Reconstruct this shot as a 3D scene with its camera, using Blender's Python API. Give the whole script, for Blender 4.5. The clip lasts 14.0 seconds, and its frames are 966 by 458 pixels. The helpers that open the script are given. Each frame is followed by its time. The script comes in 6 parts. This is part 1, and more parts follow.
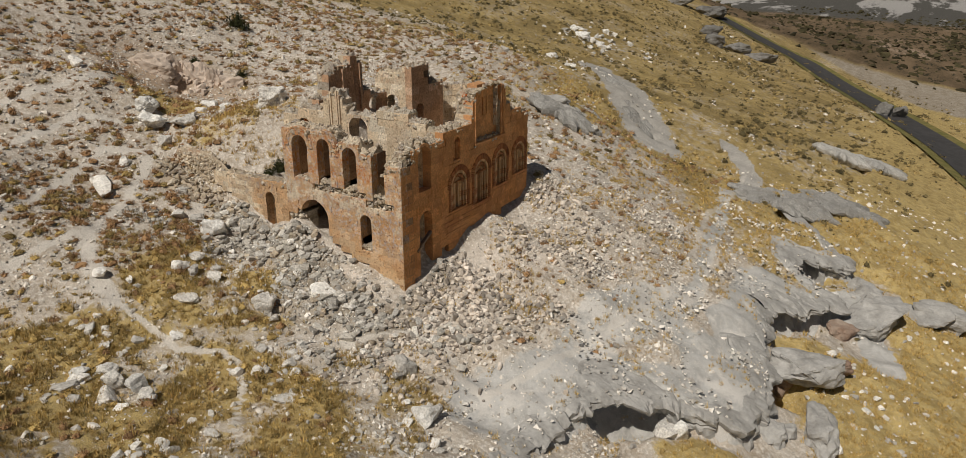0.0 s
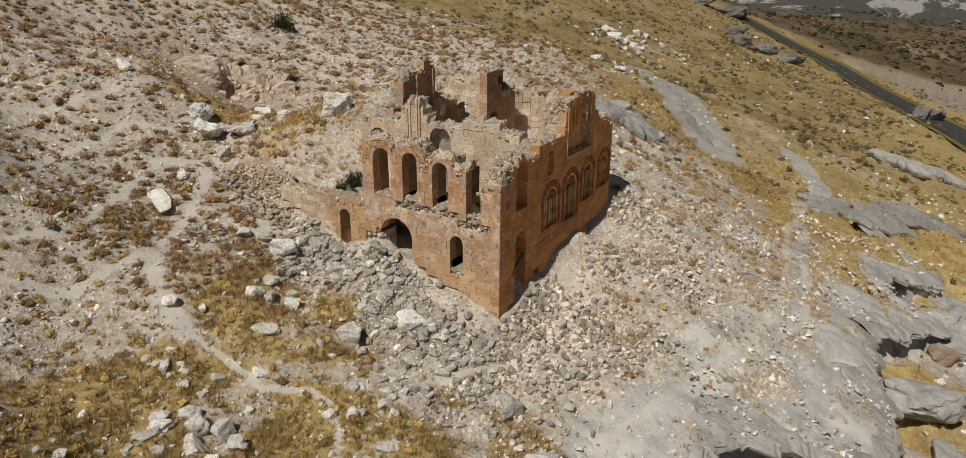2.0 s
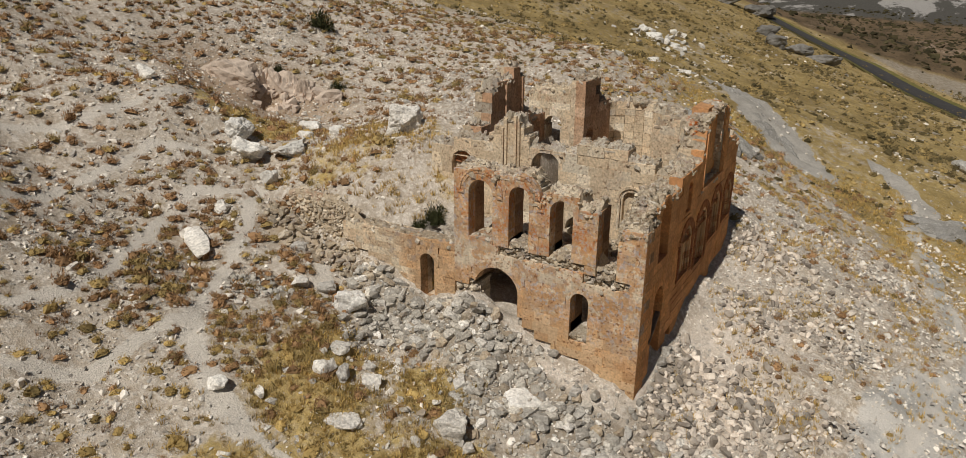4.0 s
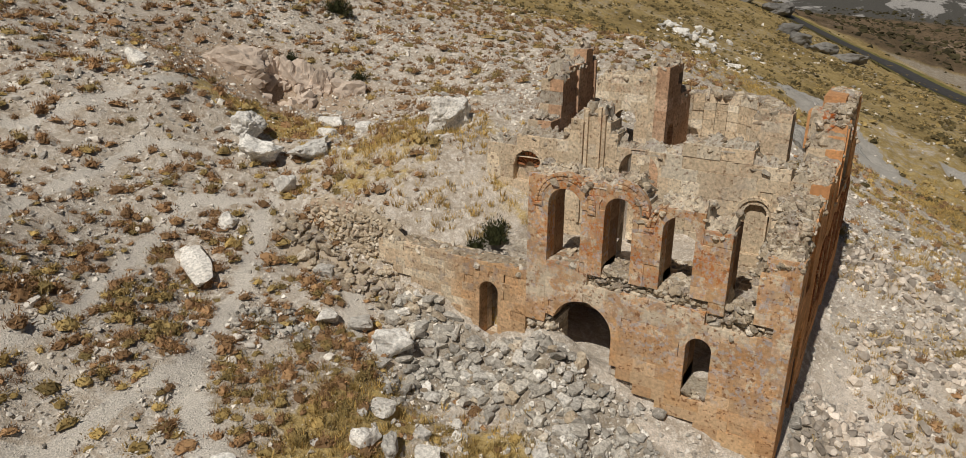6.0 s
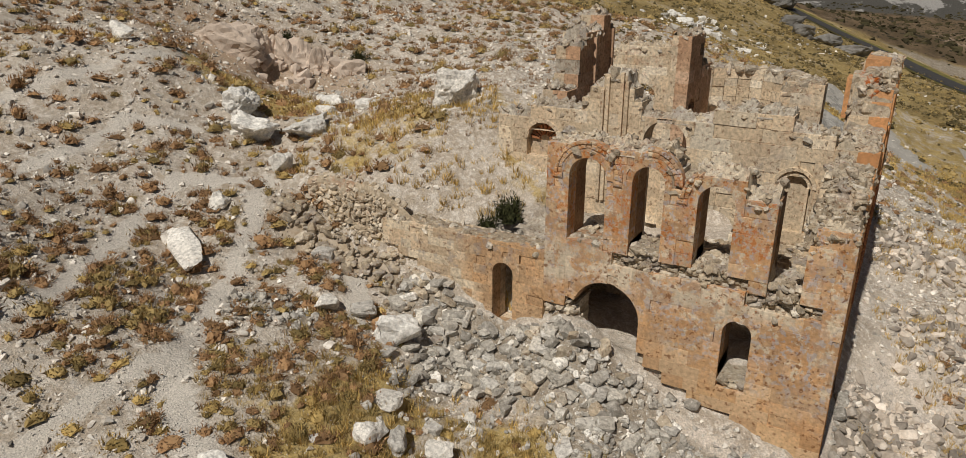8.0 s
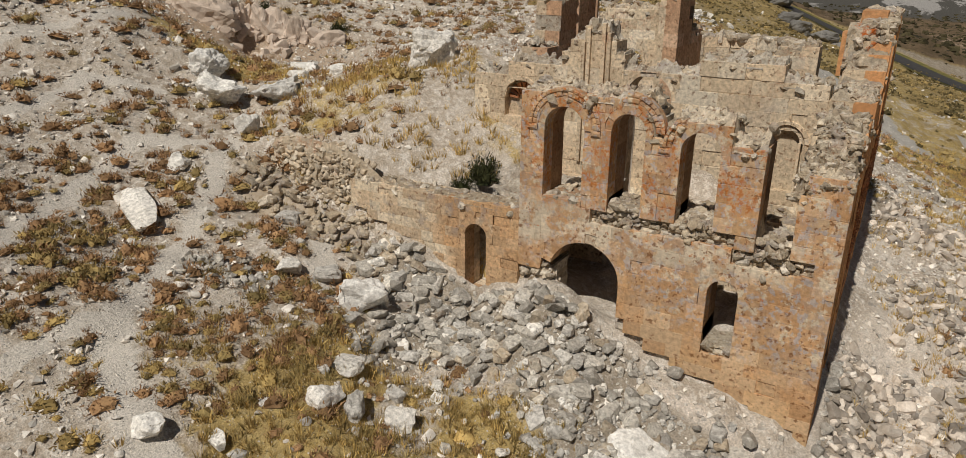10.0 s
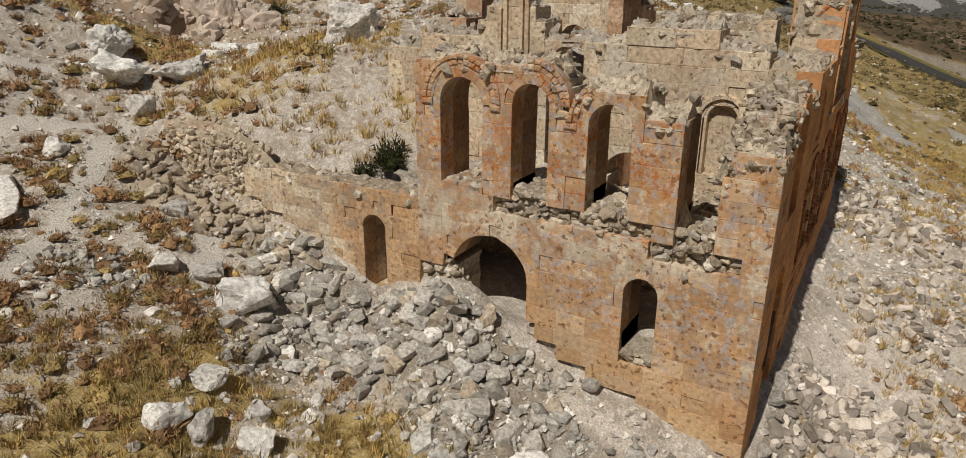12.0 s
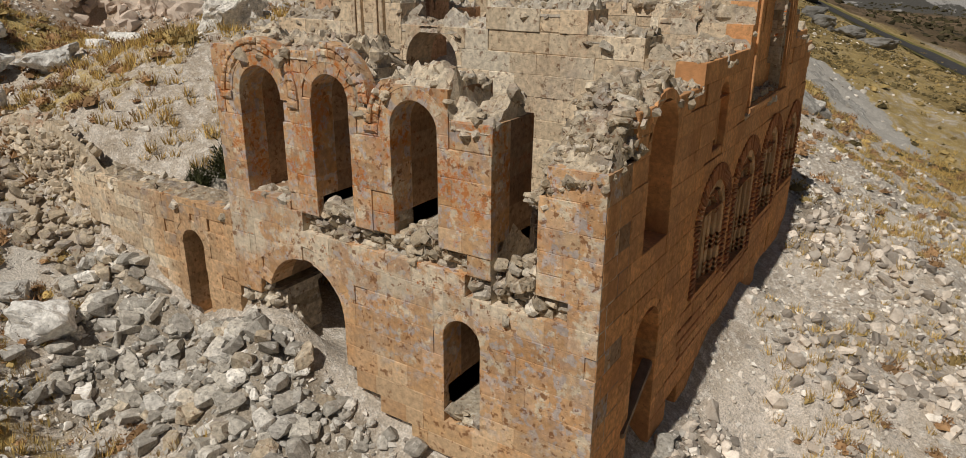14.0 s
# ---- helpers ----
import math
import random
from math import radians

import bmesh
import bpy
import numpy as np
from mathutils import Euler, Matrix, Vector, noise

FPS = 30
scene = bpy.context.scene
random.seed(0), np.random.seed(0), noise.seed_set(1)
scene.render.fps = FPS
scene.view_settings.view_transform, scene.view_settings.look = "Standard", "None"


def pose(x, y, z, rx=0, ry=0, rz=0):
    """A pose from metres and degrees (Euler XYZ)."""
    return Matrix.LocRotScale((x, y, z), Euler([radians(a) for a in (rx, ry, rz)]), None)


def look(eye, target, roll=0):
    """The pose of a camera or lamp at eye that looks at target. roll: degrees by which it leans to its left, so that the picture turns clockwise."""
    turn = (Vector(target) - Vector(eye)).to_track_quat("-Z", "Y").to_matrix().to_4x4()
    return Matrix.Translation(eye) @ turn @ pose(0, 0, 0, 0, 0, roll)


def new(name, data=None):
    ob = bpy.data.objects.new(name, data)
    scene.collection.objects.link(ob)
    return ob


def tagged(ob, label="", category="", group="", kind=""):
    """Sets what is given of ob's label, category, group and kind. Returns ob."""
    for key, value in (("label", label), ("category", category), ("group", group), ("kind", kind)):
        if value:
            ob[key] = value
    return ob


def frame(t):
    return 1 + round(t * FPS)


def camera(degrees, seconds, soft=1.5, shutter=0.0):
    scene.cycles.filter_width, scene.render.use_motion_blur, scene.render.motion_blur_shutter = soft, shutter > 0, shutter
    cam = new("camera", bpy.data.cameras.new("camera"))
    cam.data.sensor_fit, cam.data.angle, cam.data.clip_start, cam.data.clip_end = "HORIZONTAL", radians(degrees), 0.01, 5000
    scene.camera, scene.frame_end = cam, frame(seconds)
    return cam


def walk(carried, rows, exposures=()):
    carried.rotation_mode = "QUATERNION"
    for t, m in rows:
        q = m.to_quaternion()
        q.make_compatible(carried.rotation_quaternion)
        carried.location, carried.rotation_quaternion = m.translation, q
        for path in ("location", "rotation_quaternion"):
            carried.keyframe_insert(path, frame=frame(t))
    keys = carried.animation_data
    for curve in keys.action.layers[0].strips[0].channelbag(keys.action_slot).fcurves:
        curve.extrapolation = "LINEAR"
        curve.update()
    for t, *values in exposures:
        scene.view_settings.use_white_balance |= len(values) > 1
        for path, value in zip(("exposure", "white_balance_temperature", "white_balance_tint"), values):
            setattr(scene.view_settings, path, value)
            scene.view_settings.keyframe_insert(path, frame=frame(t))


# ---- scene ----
cam = camera(68.2, 14.0, soft=0.6)
PATH = [
    (0, (21.645, -28.362, 17.754), (20.697, -26.743, 17.06), 0.2),
    (0.5, (20.445, -28.735, 17.655), (19.495, -27.117, 16.961), 0.2),
    (1, (19.087, -28.773, 17.604), (18.137, -27.155, 16.909), 0.2),
    (1.5, (17.411, -28.424, 17.637), (16.461, -26.807, 16.942), 0.3),
    (2, (15.535, -27.817, 17.651), (14.584, -26.201, 16.955), 0.3),
    (2.5, (13.389, -26.976, 17.604), (12.439, -25.36, 16.907), 0.4),
    (3, (11.338, -25.993, 17.499), (10.386, -24.378, 16.803), 0.3),
    (3.5, (9.18, -24.812, 17.256), (8.227, -23.197, 16.56), 0.3),
    (4, (7.122, -23.51, 16.983), (6.169, -21.895, 16.286), 0.3),
    (4.2, (6.306, -22.982, 16.856), (5.354, -21.367, 16.158), 0.3),
    (6.3, (1.221, -18.984, 15.064), (0.265, -17.368, 14.375), 0.3),
    (6.5, (1.016, -18.821, 14.956), (0.063, -17.205, 14.264), 0.2),
    (7, (0.667, -18.47, 14.582), (-0.286, -16.853, 13.89), 0.2),
    (7.5, (0.442, -18.242, 14.239), (-0.509, -16.625, 13.545), 0.2),
    (7.7, (0.381, -18.2, 14.123), (-0.571, -16.584, 13.43), 0.0),
    (10, (0.606, -17.021, 12.274), (-0.34, -15.399, 11.585), 0.4),
    (10.5, (0.958, -16.457, 11.988), (0.011, -14.836, 11.299), 0.4),
    (11, (1.226, -15.645, 11.697), (0.279, -14.024, 11.009), 0.3),
    (11.5, (1.41, -14.72, 11.431), (0.462, -13.099, 10.742), 0.3),
    (12, (1.71, -13.663, 11.194), (0.762, -12.043, 10.505), 0.3),
    (12.5, (2.121, -12.555, 10.987), (1.172, -10.934, 10.302), 0.3),
    (13, (2.642, -11.32, 10.805), (1.69, -9.699, 10.12), 0.2),
    (13.5, (3.166, -10.093, 10.669), (2.181, -8.493, 9.984), 0.3),
    (14, (3.787, -8.786, 10.583), (2.761, -7.213, 9.894), 0.3),
]
walk(cam, [(t, look(eye, target, roll)) for t, eye, target, roll in PATH])

# ---- world, sun, exposure ----
SUN = Vector((-0.03, -0.60, 0.80)).normalized()
world = bpy.data.worlds.new("sky")
scene.world = world
world.use_nodes = True
wn = world.node_tree
sky = wn.nodes.new("ShaderNodeTexSky")
sky.sky_type, sky.sun_disc = "NISHITA", False
sky.sun_elevation = math.asin(SUN.z)
sky.sun_rotation = math.atan2(SUN.x, SUN.y)
wn.links.new(sky.outputs[0], wn.nodes["Background"].inputs[0])
wn.nodes["Background"].inputs[1].default_value = 0.027
sun = new("sun", bpy.data.lights.new("sun", "SUN"))
sun.data.energy, sun.data.angle, sun.data.color = 5.0, radians(0.6), (1.0, 0.93, 0.82)
sun.matrix_world = look(SUN * 100, (0, 0, 0))
scene.view_settings.exposure = -0.71

# ---- the lie of the land ----
BASE = [2.1981, -0.4335, -0.1238, 0.1474]
HILLS = [
    (7, 34, 7, -0.92),
    (2, 46, 7, -1.68),
    (0, 220, 60, -9.19),
    (-10, 160, 30, -1.63),
    (-60, -40, 30, -11.49),
    (-38, 2, 8, -2.03),
    (-110, 70, 45, 10.33),
    (-130, 220, 90, 36.89),
    (-26, 6, 7, -4.32),
    (-20, -6, 8, -3.92),
    (-12, 8, 7, 1.38),
    (5, -4, 7, -1.35),
    (10, 14, 8, 0.24),
    (14, 4, 7, -0.45),
    (8, 36, 14, 0.66),
    (-16, 40, 18, 4.67),
    (16, 60, 20, 2.61),
    (0, 18, 8, 0.45),
    (-30, 90, 35, -3.77),
    (10, 110, 35, 2.4),
    (-40, 40, 22, -3.96),
    (20, 20, 9, -0.3),
]
KNOLLS = [
    (-9.8, -1.2, 1.25, -0.85),
    (-10, -2, 2.5, -1.73),
    (-15, -3, 3.5, -1.4),
    (0.5, 11, 3, -0.98),
    (-28, -5, 5, -2.79),
    (-16, -9, 4, 0.4),
    (-5, -2, 3, 0.26),
    (-28, 1, 4, 3.77),
    (-13, -14, 5, -5.88),
    (-9, 21, 6, -0.77),
    (-12, -6, 6, 0.51),
    (-4, -6, 6, -4.32),
    (4, 8, 5, -0.33),
]
SWELLS = [
    (-19.5, -8.5, 4.5, -1.35),
    (7.5, -4, 4.5, -1.07),
    (-1.5, -4, 4.5, 0.79),
    (0, 38, 9, -1.19),
    (-19.5, 5, 4.5, 0.74),
    (-27, 20, 9, -1.69),
    (7.5, 9.5, 4.5, 0.37),
    (-6, -13, 4.5, -0.93),
    (-15, -13, 4.5, 0.93),
    (-15, -4, 4.5, -0.23),
    (-3.8, -0.9, 1.5, -0.85),
    (0.7, 5, 1.3, -0.5),
    (0.9, 1.6, 1.0, -0.35),
    (-23, -14, 6, -2.25),
    (-17, -17, 6, -2.48),
    (-26, -8, 5, 1.72),
    (-20, -12, 4.5, 2.0),
    (-14, -12, 4.5, 1.65),
    (-8, -12.5, 4.5, 1.35),
    (-3, -13, 4.5, -0.36),
    (-10, -17, 5, -0.72),
    (-2, -18, 5, -3.29),
]
PITS = [(11.5, 1.5, 1.25, 2.0), (12.3, 2.3, 1.3, 2.2), (13.1, 2.9, 1.0, 1.8), (18.5, 12.6, 1.6, 2.0), (16.9, 20.2, 1.3, 1.8), (18.5, 22.2, 1.2, 1.7), (20.1, 24.6, 1.0, 1.4), (16.5, 29.3, 1.3, 1.8), (17.7, 30.7, 1.2, 1.8), (-9.6, 1.0, 0.85, 2.2), (-28.6, 9.4, 1.0, 1.0), (15.0, 38.8, 1.6, 1.4), (17.6, 67.6, 2.0, 1.8)]
EDGE = [(9.3, -6), (10.0, -2.5), (10.9, 0.2), (12.2, 1.9), (13.7, 3.4), (15.6, 4.1), (17.1, 4.7), (17.9, 6.5), (18.2, 9), (17.8, 11), (17.1, 12.6), (16.7, 15.5), (16.0, 18.2), (16.7, 19.4), (17.7, 21), (19.0, 23.2), (20.4, 25.4), (20.2, 26.4), (17.2, 27.4), (16.2, 28.6), (17.3, 30.1), (18.5, 31.3), (20.4, 33), (20.6, 34.4), (17.5, 36.5), (15, 40)]


def sig(v):
    return 1.0 / (1.0 + np.exp(-np.clip(v, -60, 60)))


def smooth(a, b, v):
    t = np.clip((v - a) / (b - a), 0, 1)
    return t * t * (3 - 2 * t)


def ledge_line(y):
    """Where the bedrock breaks off, down the slope."""
    return np.interp(y, [q for _, q in EDGE], [q for q, _ in EDGE])


def land(x, y, pits=True):
    """Height of the bare hillside: a slope falling to +x, its knolls and dips, and the terrace behind the low wall."""
    x, y = np.asarray(x, float), np.asarray(y, float)
    X, Y = 60 * np.tanh(x / 60), 150 * np.tanh((y - 10) / 150)
    z = BASE[0] + BASE[1] * X + BASE[2] * Y + BASE[3] * X * Y / 60
    for cx, cy, s, a in HILLS + KNOLLS + SWELLS:
        z = z + a * np.exp(-((x - cx) ** 2 + (y - cy) ** 2) / (2 * s * s))
    z = z + np.interp(x, [-18, -13.6, -11, -8.2], [0.75, 0.75, 0.3, 0.17]) * sig((y - 0.55) / 0.1) * sig((x + 17.5) / 0.8) * sig((-8.2 - x) / 0.1) * np.exp(-np.maximum(y - 1, 0) / 9)
    z = z - 1.0 * sig((0.1 - y) / 0.2) * np.exp(-(np.maximum(np.abs(x + 15.3) - 1.5, 0) / 1.3) ** 2) * np.exp(-(np.minimum(y, 0) / 2.2) ** 2)
    edge = ledge_line(y)
    z = z + (0.35 - 1.35 * pits * sig((x - edge) / 0.16)) * np.exp(-((x - edge) / 7) ** 2) * smooth(-6, -1, y) * smooth(40, 33, y)
    for cx, cy, r, d in PITS if pits else ():
        z = z - d * np.exp(-(((x - cx) ** 2 + (y - cy) ** 2) / (r * r)) ** 3)
    inside = smooth(-9.6, -9.2, x) * smooth(-0.4, -0.8, x) * smooth(0.3, 0.6, y) * smooth(14.4, 13.8, y)
    return z * (1 - inside) + 3.0 * inside


# ---- materials ----
class Nodes:
    """A small hand for wiring node materials."""

    def __init__(self, name):
        self.mat = bpy.data.materials.new(name)
        self.mat.use_nodes = True
        self.t = self.mat.node_tree
        self.bsdf = self.t.nodes["Principled BSDF"]
        self.pos = self.t.nodes.new("ShaderNodeNewGeometry").outputs["Position"]

    def put(self, socket, value):
        if hasattr(value, "is_linked"):
            self.t.links.new(value, socket)
        elif value is not None:
            socket.default_value = (*value, 1.0) if isinstance(value, tuple) and len(value) == 3 and socket.type == "RGBA" else value
        return self

    def noise(self, scale, detail=4.0, rough=0.55, vector=None, distort=0.0, offset=0.0):
        n = self.t.nodes.new("ShaderNodeTexNoise")
        v = vector or self.pos
        if offset:
            v = self.math_v("ADD", v, (offset, offset * 0.7, offset * 0.3))
        self.put(n.inputs["Vector"], v)
        n.inputs["Scale"].default_value, n.inputs["Detail"].default_value = scale, detail
        n.inputs["Roughness"].default_value, n.inputs["Distortion"].default_value = rough, distort
        return n.outputs["Fac"]

    def cells(self, scale, feature="F1", out="Distance", vector=None):
        n = self.t.nodes.new("ShaderNodeTexVoronoi")
        n.feature = feature
        self.put(n.inputs["Vector"], vector or self.pos)
        n.inputs["Scale"].default_value = scale
        return n.outputs[out]

    def math_v(self, op, a, b):
        n = self.t.nodes.new("ShaderNodeVectorMath")
        n.operation = op
        self.put(n.inputs[0], a).put(n.inputs[1], b)
        return n.outputs[0]

    def math(self, op, a, b=None, clamp=False):
        n = self.t.nodes.new("ShaderNodeMath")
        n.operation, n.use_clamp = op, clamp
        self.put(n.inputs[0], a).put(n.inputs[1], b)
        return n.outputs[0]

    def ramp(self, fac, lo, hi, a=0.0, b=1.0):
        n = self.t.nodes.new("ShaderNodeMapRange")
        n.clamp = True
        n.interpolation_type = "SMOOTHSTEP"
        self.put(n.inputs[0], fac)
        for i, v in enumerate((lo, hi, a, b)):
            n.inputs[i + 1].default_value = v
        return n.outputs[0]

    def mix(self, fac, a, b):
        n = self.t.nodes.new("ShaderNodeMix")
        n.data_type = "RGBA"
        self.put(n.inputs[0], fac).put(n.inputs[6], a).put(n.inputs[7], b)
        return n.outputs[2]

    def bright(self, colour, value):
        n = self.t.nodes.new("ShaderNodeHueSaturation")
        self.put(n.inputs["Value"], value).put(n.inputs["Color"], colour)
        return n.outputs[0]

    def axis(self, which):
        n = self.t.nodes.new("ShaderNodeSeparateXYZ")
        self.put(n.inputs[0], self.pos)
        return n.outputs[which]

    def each(self):
        """A random number for each piece, whether an object of its own or an island of a joined mesh."""
        a = self.t.nodes.new("ShaderNodeObjectInfo").outputs["Random"]
        b = self.t.nodes.new("ShaderNodeNewGeometry").outputs["Random Per Island"]
        return self.math("FRACT", self.math("ADD", a, b))

    def spot(self, cx, cy, rx, ry, turn=0.0, soft=0.5):
        """1 inside an ellipse of the plan, 0 outside."""
        c, s = math.cos(turn), math.sin(turn)
        dx = self.math("SUBTRACT", self.axis(0), cx)
        dy = self.math("SUBTRACT", self.axis(1), cy)
        u = self.math("ADD", self.math("MULTIPLY", dx, c / rx), self.math("MULTIPLY", dy, s / rx))
        v = self.math("ADD", self.math("MULTIPLY", dx, -s / ry), self.math("MULTIPLY", dy, c / ry))
        d = self.math("SQRT", self.math("ADD", self.math("MULTIPLY", u, u), self.math("MULTIPLY", v, v)))
        return self.ramp(d, 1 + soft, 1 - soft)

    def done(self, colour, rough=0.9, bump=None, strength=0.5, distance=0.02):
        self.put(self.bsdf.inputs["Base Color"], colour).put(self.bsdf.inputs["Roughness"], rough)
        self.bsdf.inputs["Specular IOR Level"].default_value = 0.2
        if bump is not None:
            n = self.t.nodes.new("ShaderNodeBump")
            n.inputs["Strength"].default_value, n.inputs["Distance"].default_value = strength, distance
            self.put(n.inputs["Height"], bump)
            self.t.links.new(n.outputs[0], self.bsdf.inputs["Normal"])
        return self.mat


def stone_material(name, tones, rust=0.0, grey=0.0, rust_low=6.0, rust_high=9.0, relief=0.6, pale=0.0, speckle=0.0, cream=None):
    """Dressed tuff: a tone for each block, fine grain, pits, orange lichen high up and grey lichen in spots."""
    n = Nodes(name)
    each = n.each()
    col = n.mix(n.ramp(each, 0.05, 0.6), tones[0], tones[1])
    col = n.mix(n.ramp(each, 0.62, 0.98), col, tones[2])
    col = n.mix(n.math("MULTIPLY", n.ramp(n.noise(0.55, 5), 0.42, 0.62), 0.55), col, tones[3])
    if cream:
        where = n.math("ADD", n.axis(0), n.math("MULTIPLY", n.math("SUBTRACT", each, 0.5), 0.9))
        col = n.mix(n.ramp(where, cream[0], cream[1]), n.mix(n.ramp(each, 0.3, 0.7), (0.70, 0.60, 0.46), (0.60, 0.47, 0.33)), col)
    grain = n.noise(9, 6, 0.65)
    col = n.bright(col, n.ramp(grain, 0.25, 0.75, 0.68, 1.32))
    col = n.bright(col, n.ramp(n.math("FRACT", n.math("MULTIPLY", each, 7.3)), 0, 1, 0.85 - 0.2 * speckle, 1.12 + 0.3 * speckle))
    if pale:
        up = n.ramp(n.math("ADD", n.axis(2), n.math("MULTIPLY", n.math("SUBTRACT", n.noise(0.6, 5, offset=41), 0.5), 3.0)), 5.4, 7.6)
        col = n.mix(n.math("MULTIPLY", up, pale), col, (0.62, 0.44, 0.28))
        col = n.mix(n.math("MULTIPLY", n.ramp(n.noise(0.9, 6, 0.7, offset=43), 0.5, 0.62), 0.6), col, (0.42, 0.205, 0.095))
    if grey:
        spots = n.math("MULTIPLY", n.ramp(n.noise(2.3, 6, 0.62, offset=7), 0.52, 0.6), n.ramp(n.noise(0.5, 3, offset=21), 0.62 - grey * 0.3, 0.75 - grey * 0.3))
        col = n.mix(n.math("MULTIPLY", spots, 0.55), col, (0.31, 0.275, 0.265))
        col = n.mix(n.math("MULTIPLY", n.ramp(n.noise(7.5, 6, 0.7, offset=3), 0.565, 0.63), 0.75), col, (0.17, 0.085, 0.042))
    if speckle:
        col = n.mix(n.math("MULTIPLY", n.ramp(n.noise(11, 6, 0.75, offset=81), 0.52, 0.6), speckle), col, (0.19, 0.175, 0.155))
        col = n.mix(n.math("MULTIPLY", n.ramp(n.noise(6, 6, 0.7, offset=85), 0.57, 0.64), speckle), col, (0.78, 0.765, 0.73))
    if rust:
        high = n.ramp(n.axis(2), rust_low, rust_high)
        m = n.math("MULTIPLY", n.ramp(n.noise(1.1, 6, 0.7, offset=13), 0.51, 0.6), n.ramp(n.noise(7, 6, 0.75), 0.44, 0.56))
        col = n.mix(n.math("MULTIPLY", n.math("MULTIPLY", m, high), rust), col, (0.42, 0.11, 0.022))
        m = n.math("MULTIPLY", n.ramp(n.noise(3.4, 6, 0.72, offset=53), 0.63, 0.67), n.ramp(n.noise(0.8, 4, offset=57), 0.45, 0.55))
        col = n.mix(n.math("MULTIPLY", m, n.math("MULTIPLY", rust, n.ramp(n.axis(2), 3.0, 5.0))), col, (0.50, 0.135, 0.022))
    pits = n.ramp(n.cells(14), 0.08, 0.3)
    col = n.bright(col, n.ramp(n.cells(13), 0.04, 0.16, 0.6, 1.0))
    col = n.bright(col, n.ramp(n.cells(5.0), 0.03, 0.11, 0.68, 1.0))
    h = n.math("ADD", n.math("MULTIPLY", grain, 0.6), n.math("MULTIPLY", pits, 0.4))
    return n.done(col, 0.92, h, relief, 0.03)


def plain_material(name, a, b, scale=3.0, rough=0.9, relief=0.5, each=0.25):
    n = Nodes(name)
    g = n.noise(scale, 6, 0.62)
    col = n.mix(n.ramp(g, 0.3, 0.7), a, b)
    col = n.bright(col, n.ramp(n.each(), 0, 1, 1 - each, 1 + each))
    fine = n.noise(scale * 7, 5, 0.7)
    col = n.bright(col, n.ramp(fine, 0.2, 0.8, 0.85, 1.15))
    return n.done(col, rough, n.math("ADD", g, n.math("MULTIPLY", fine, 0.4)), relief, 0.04)




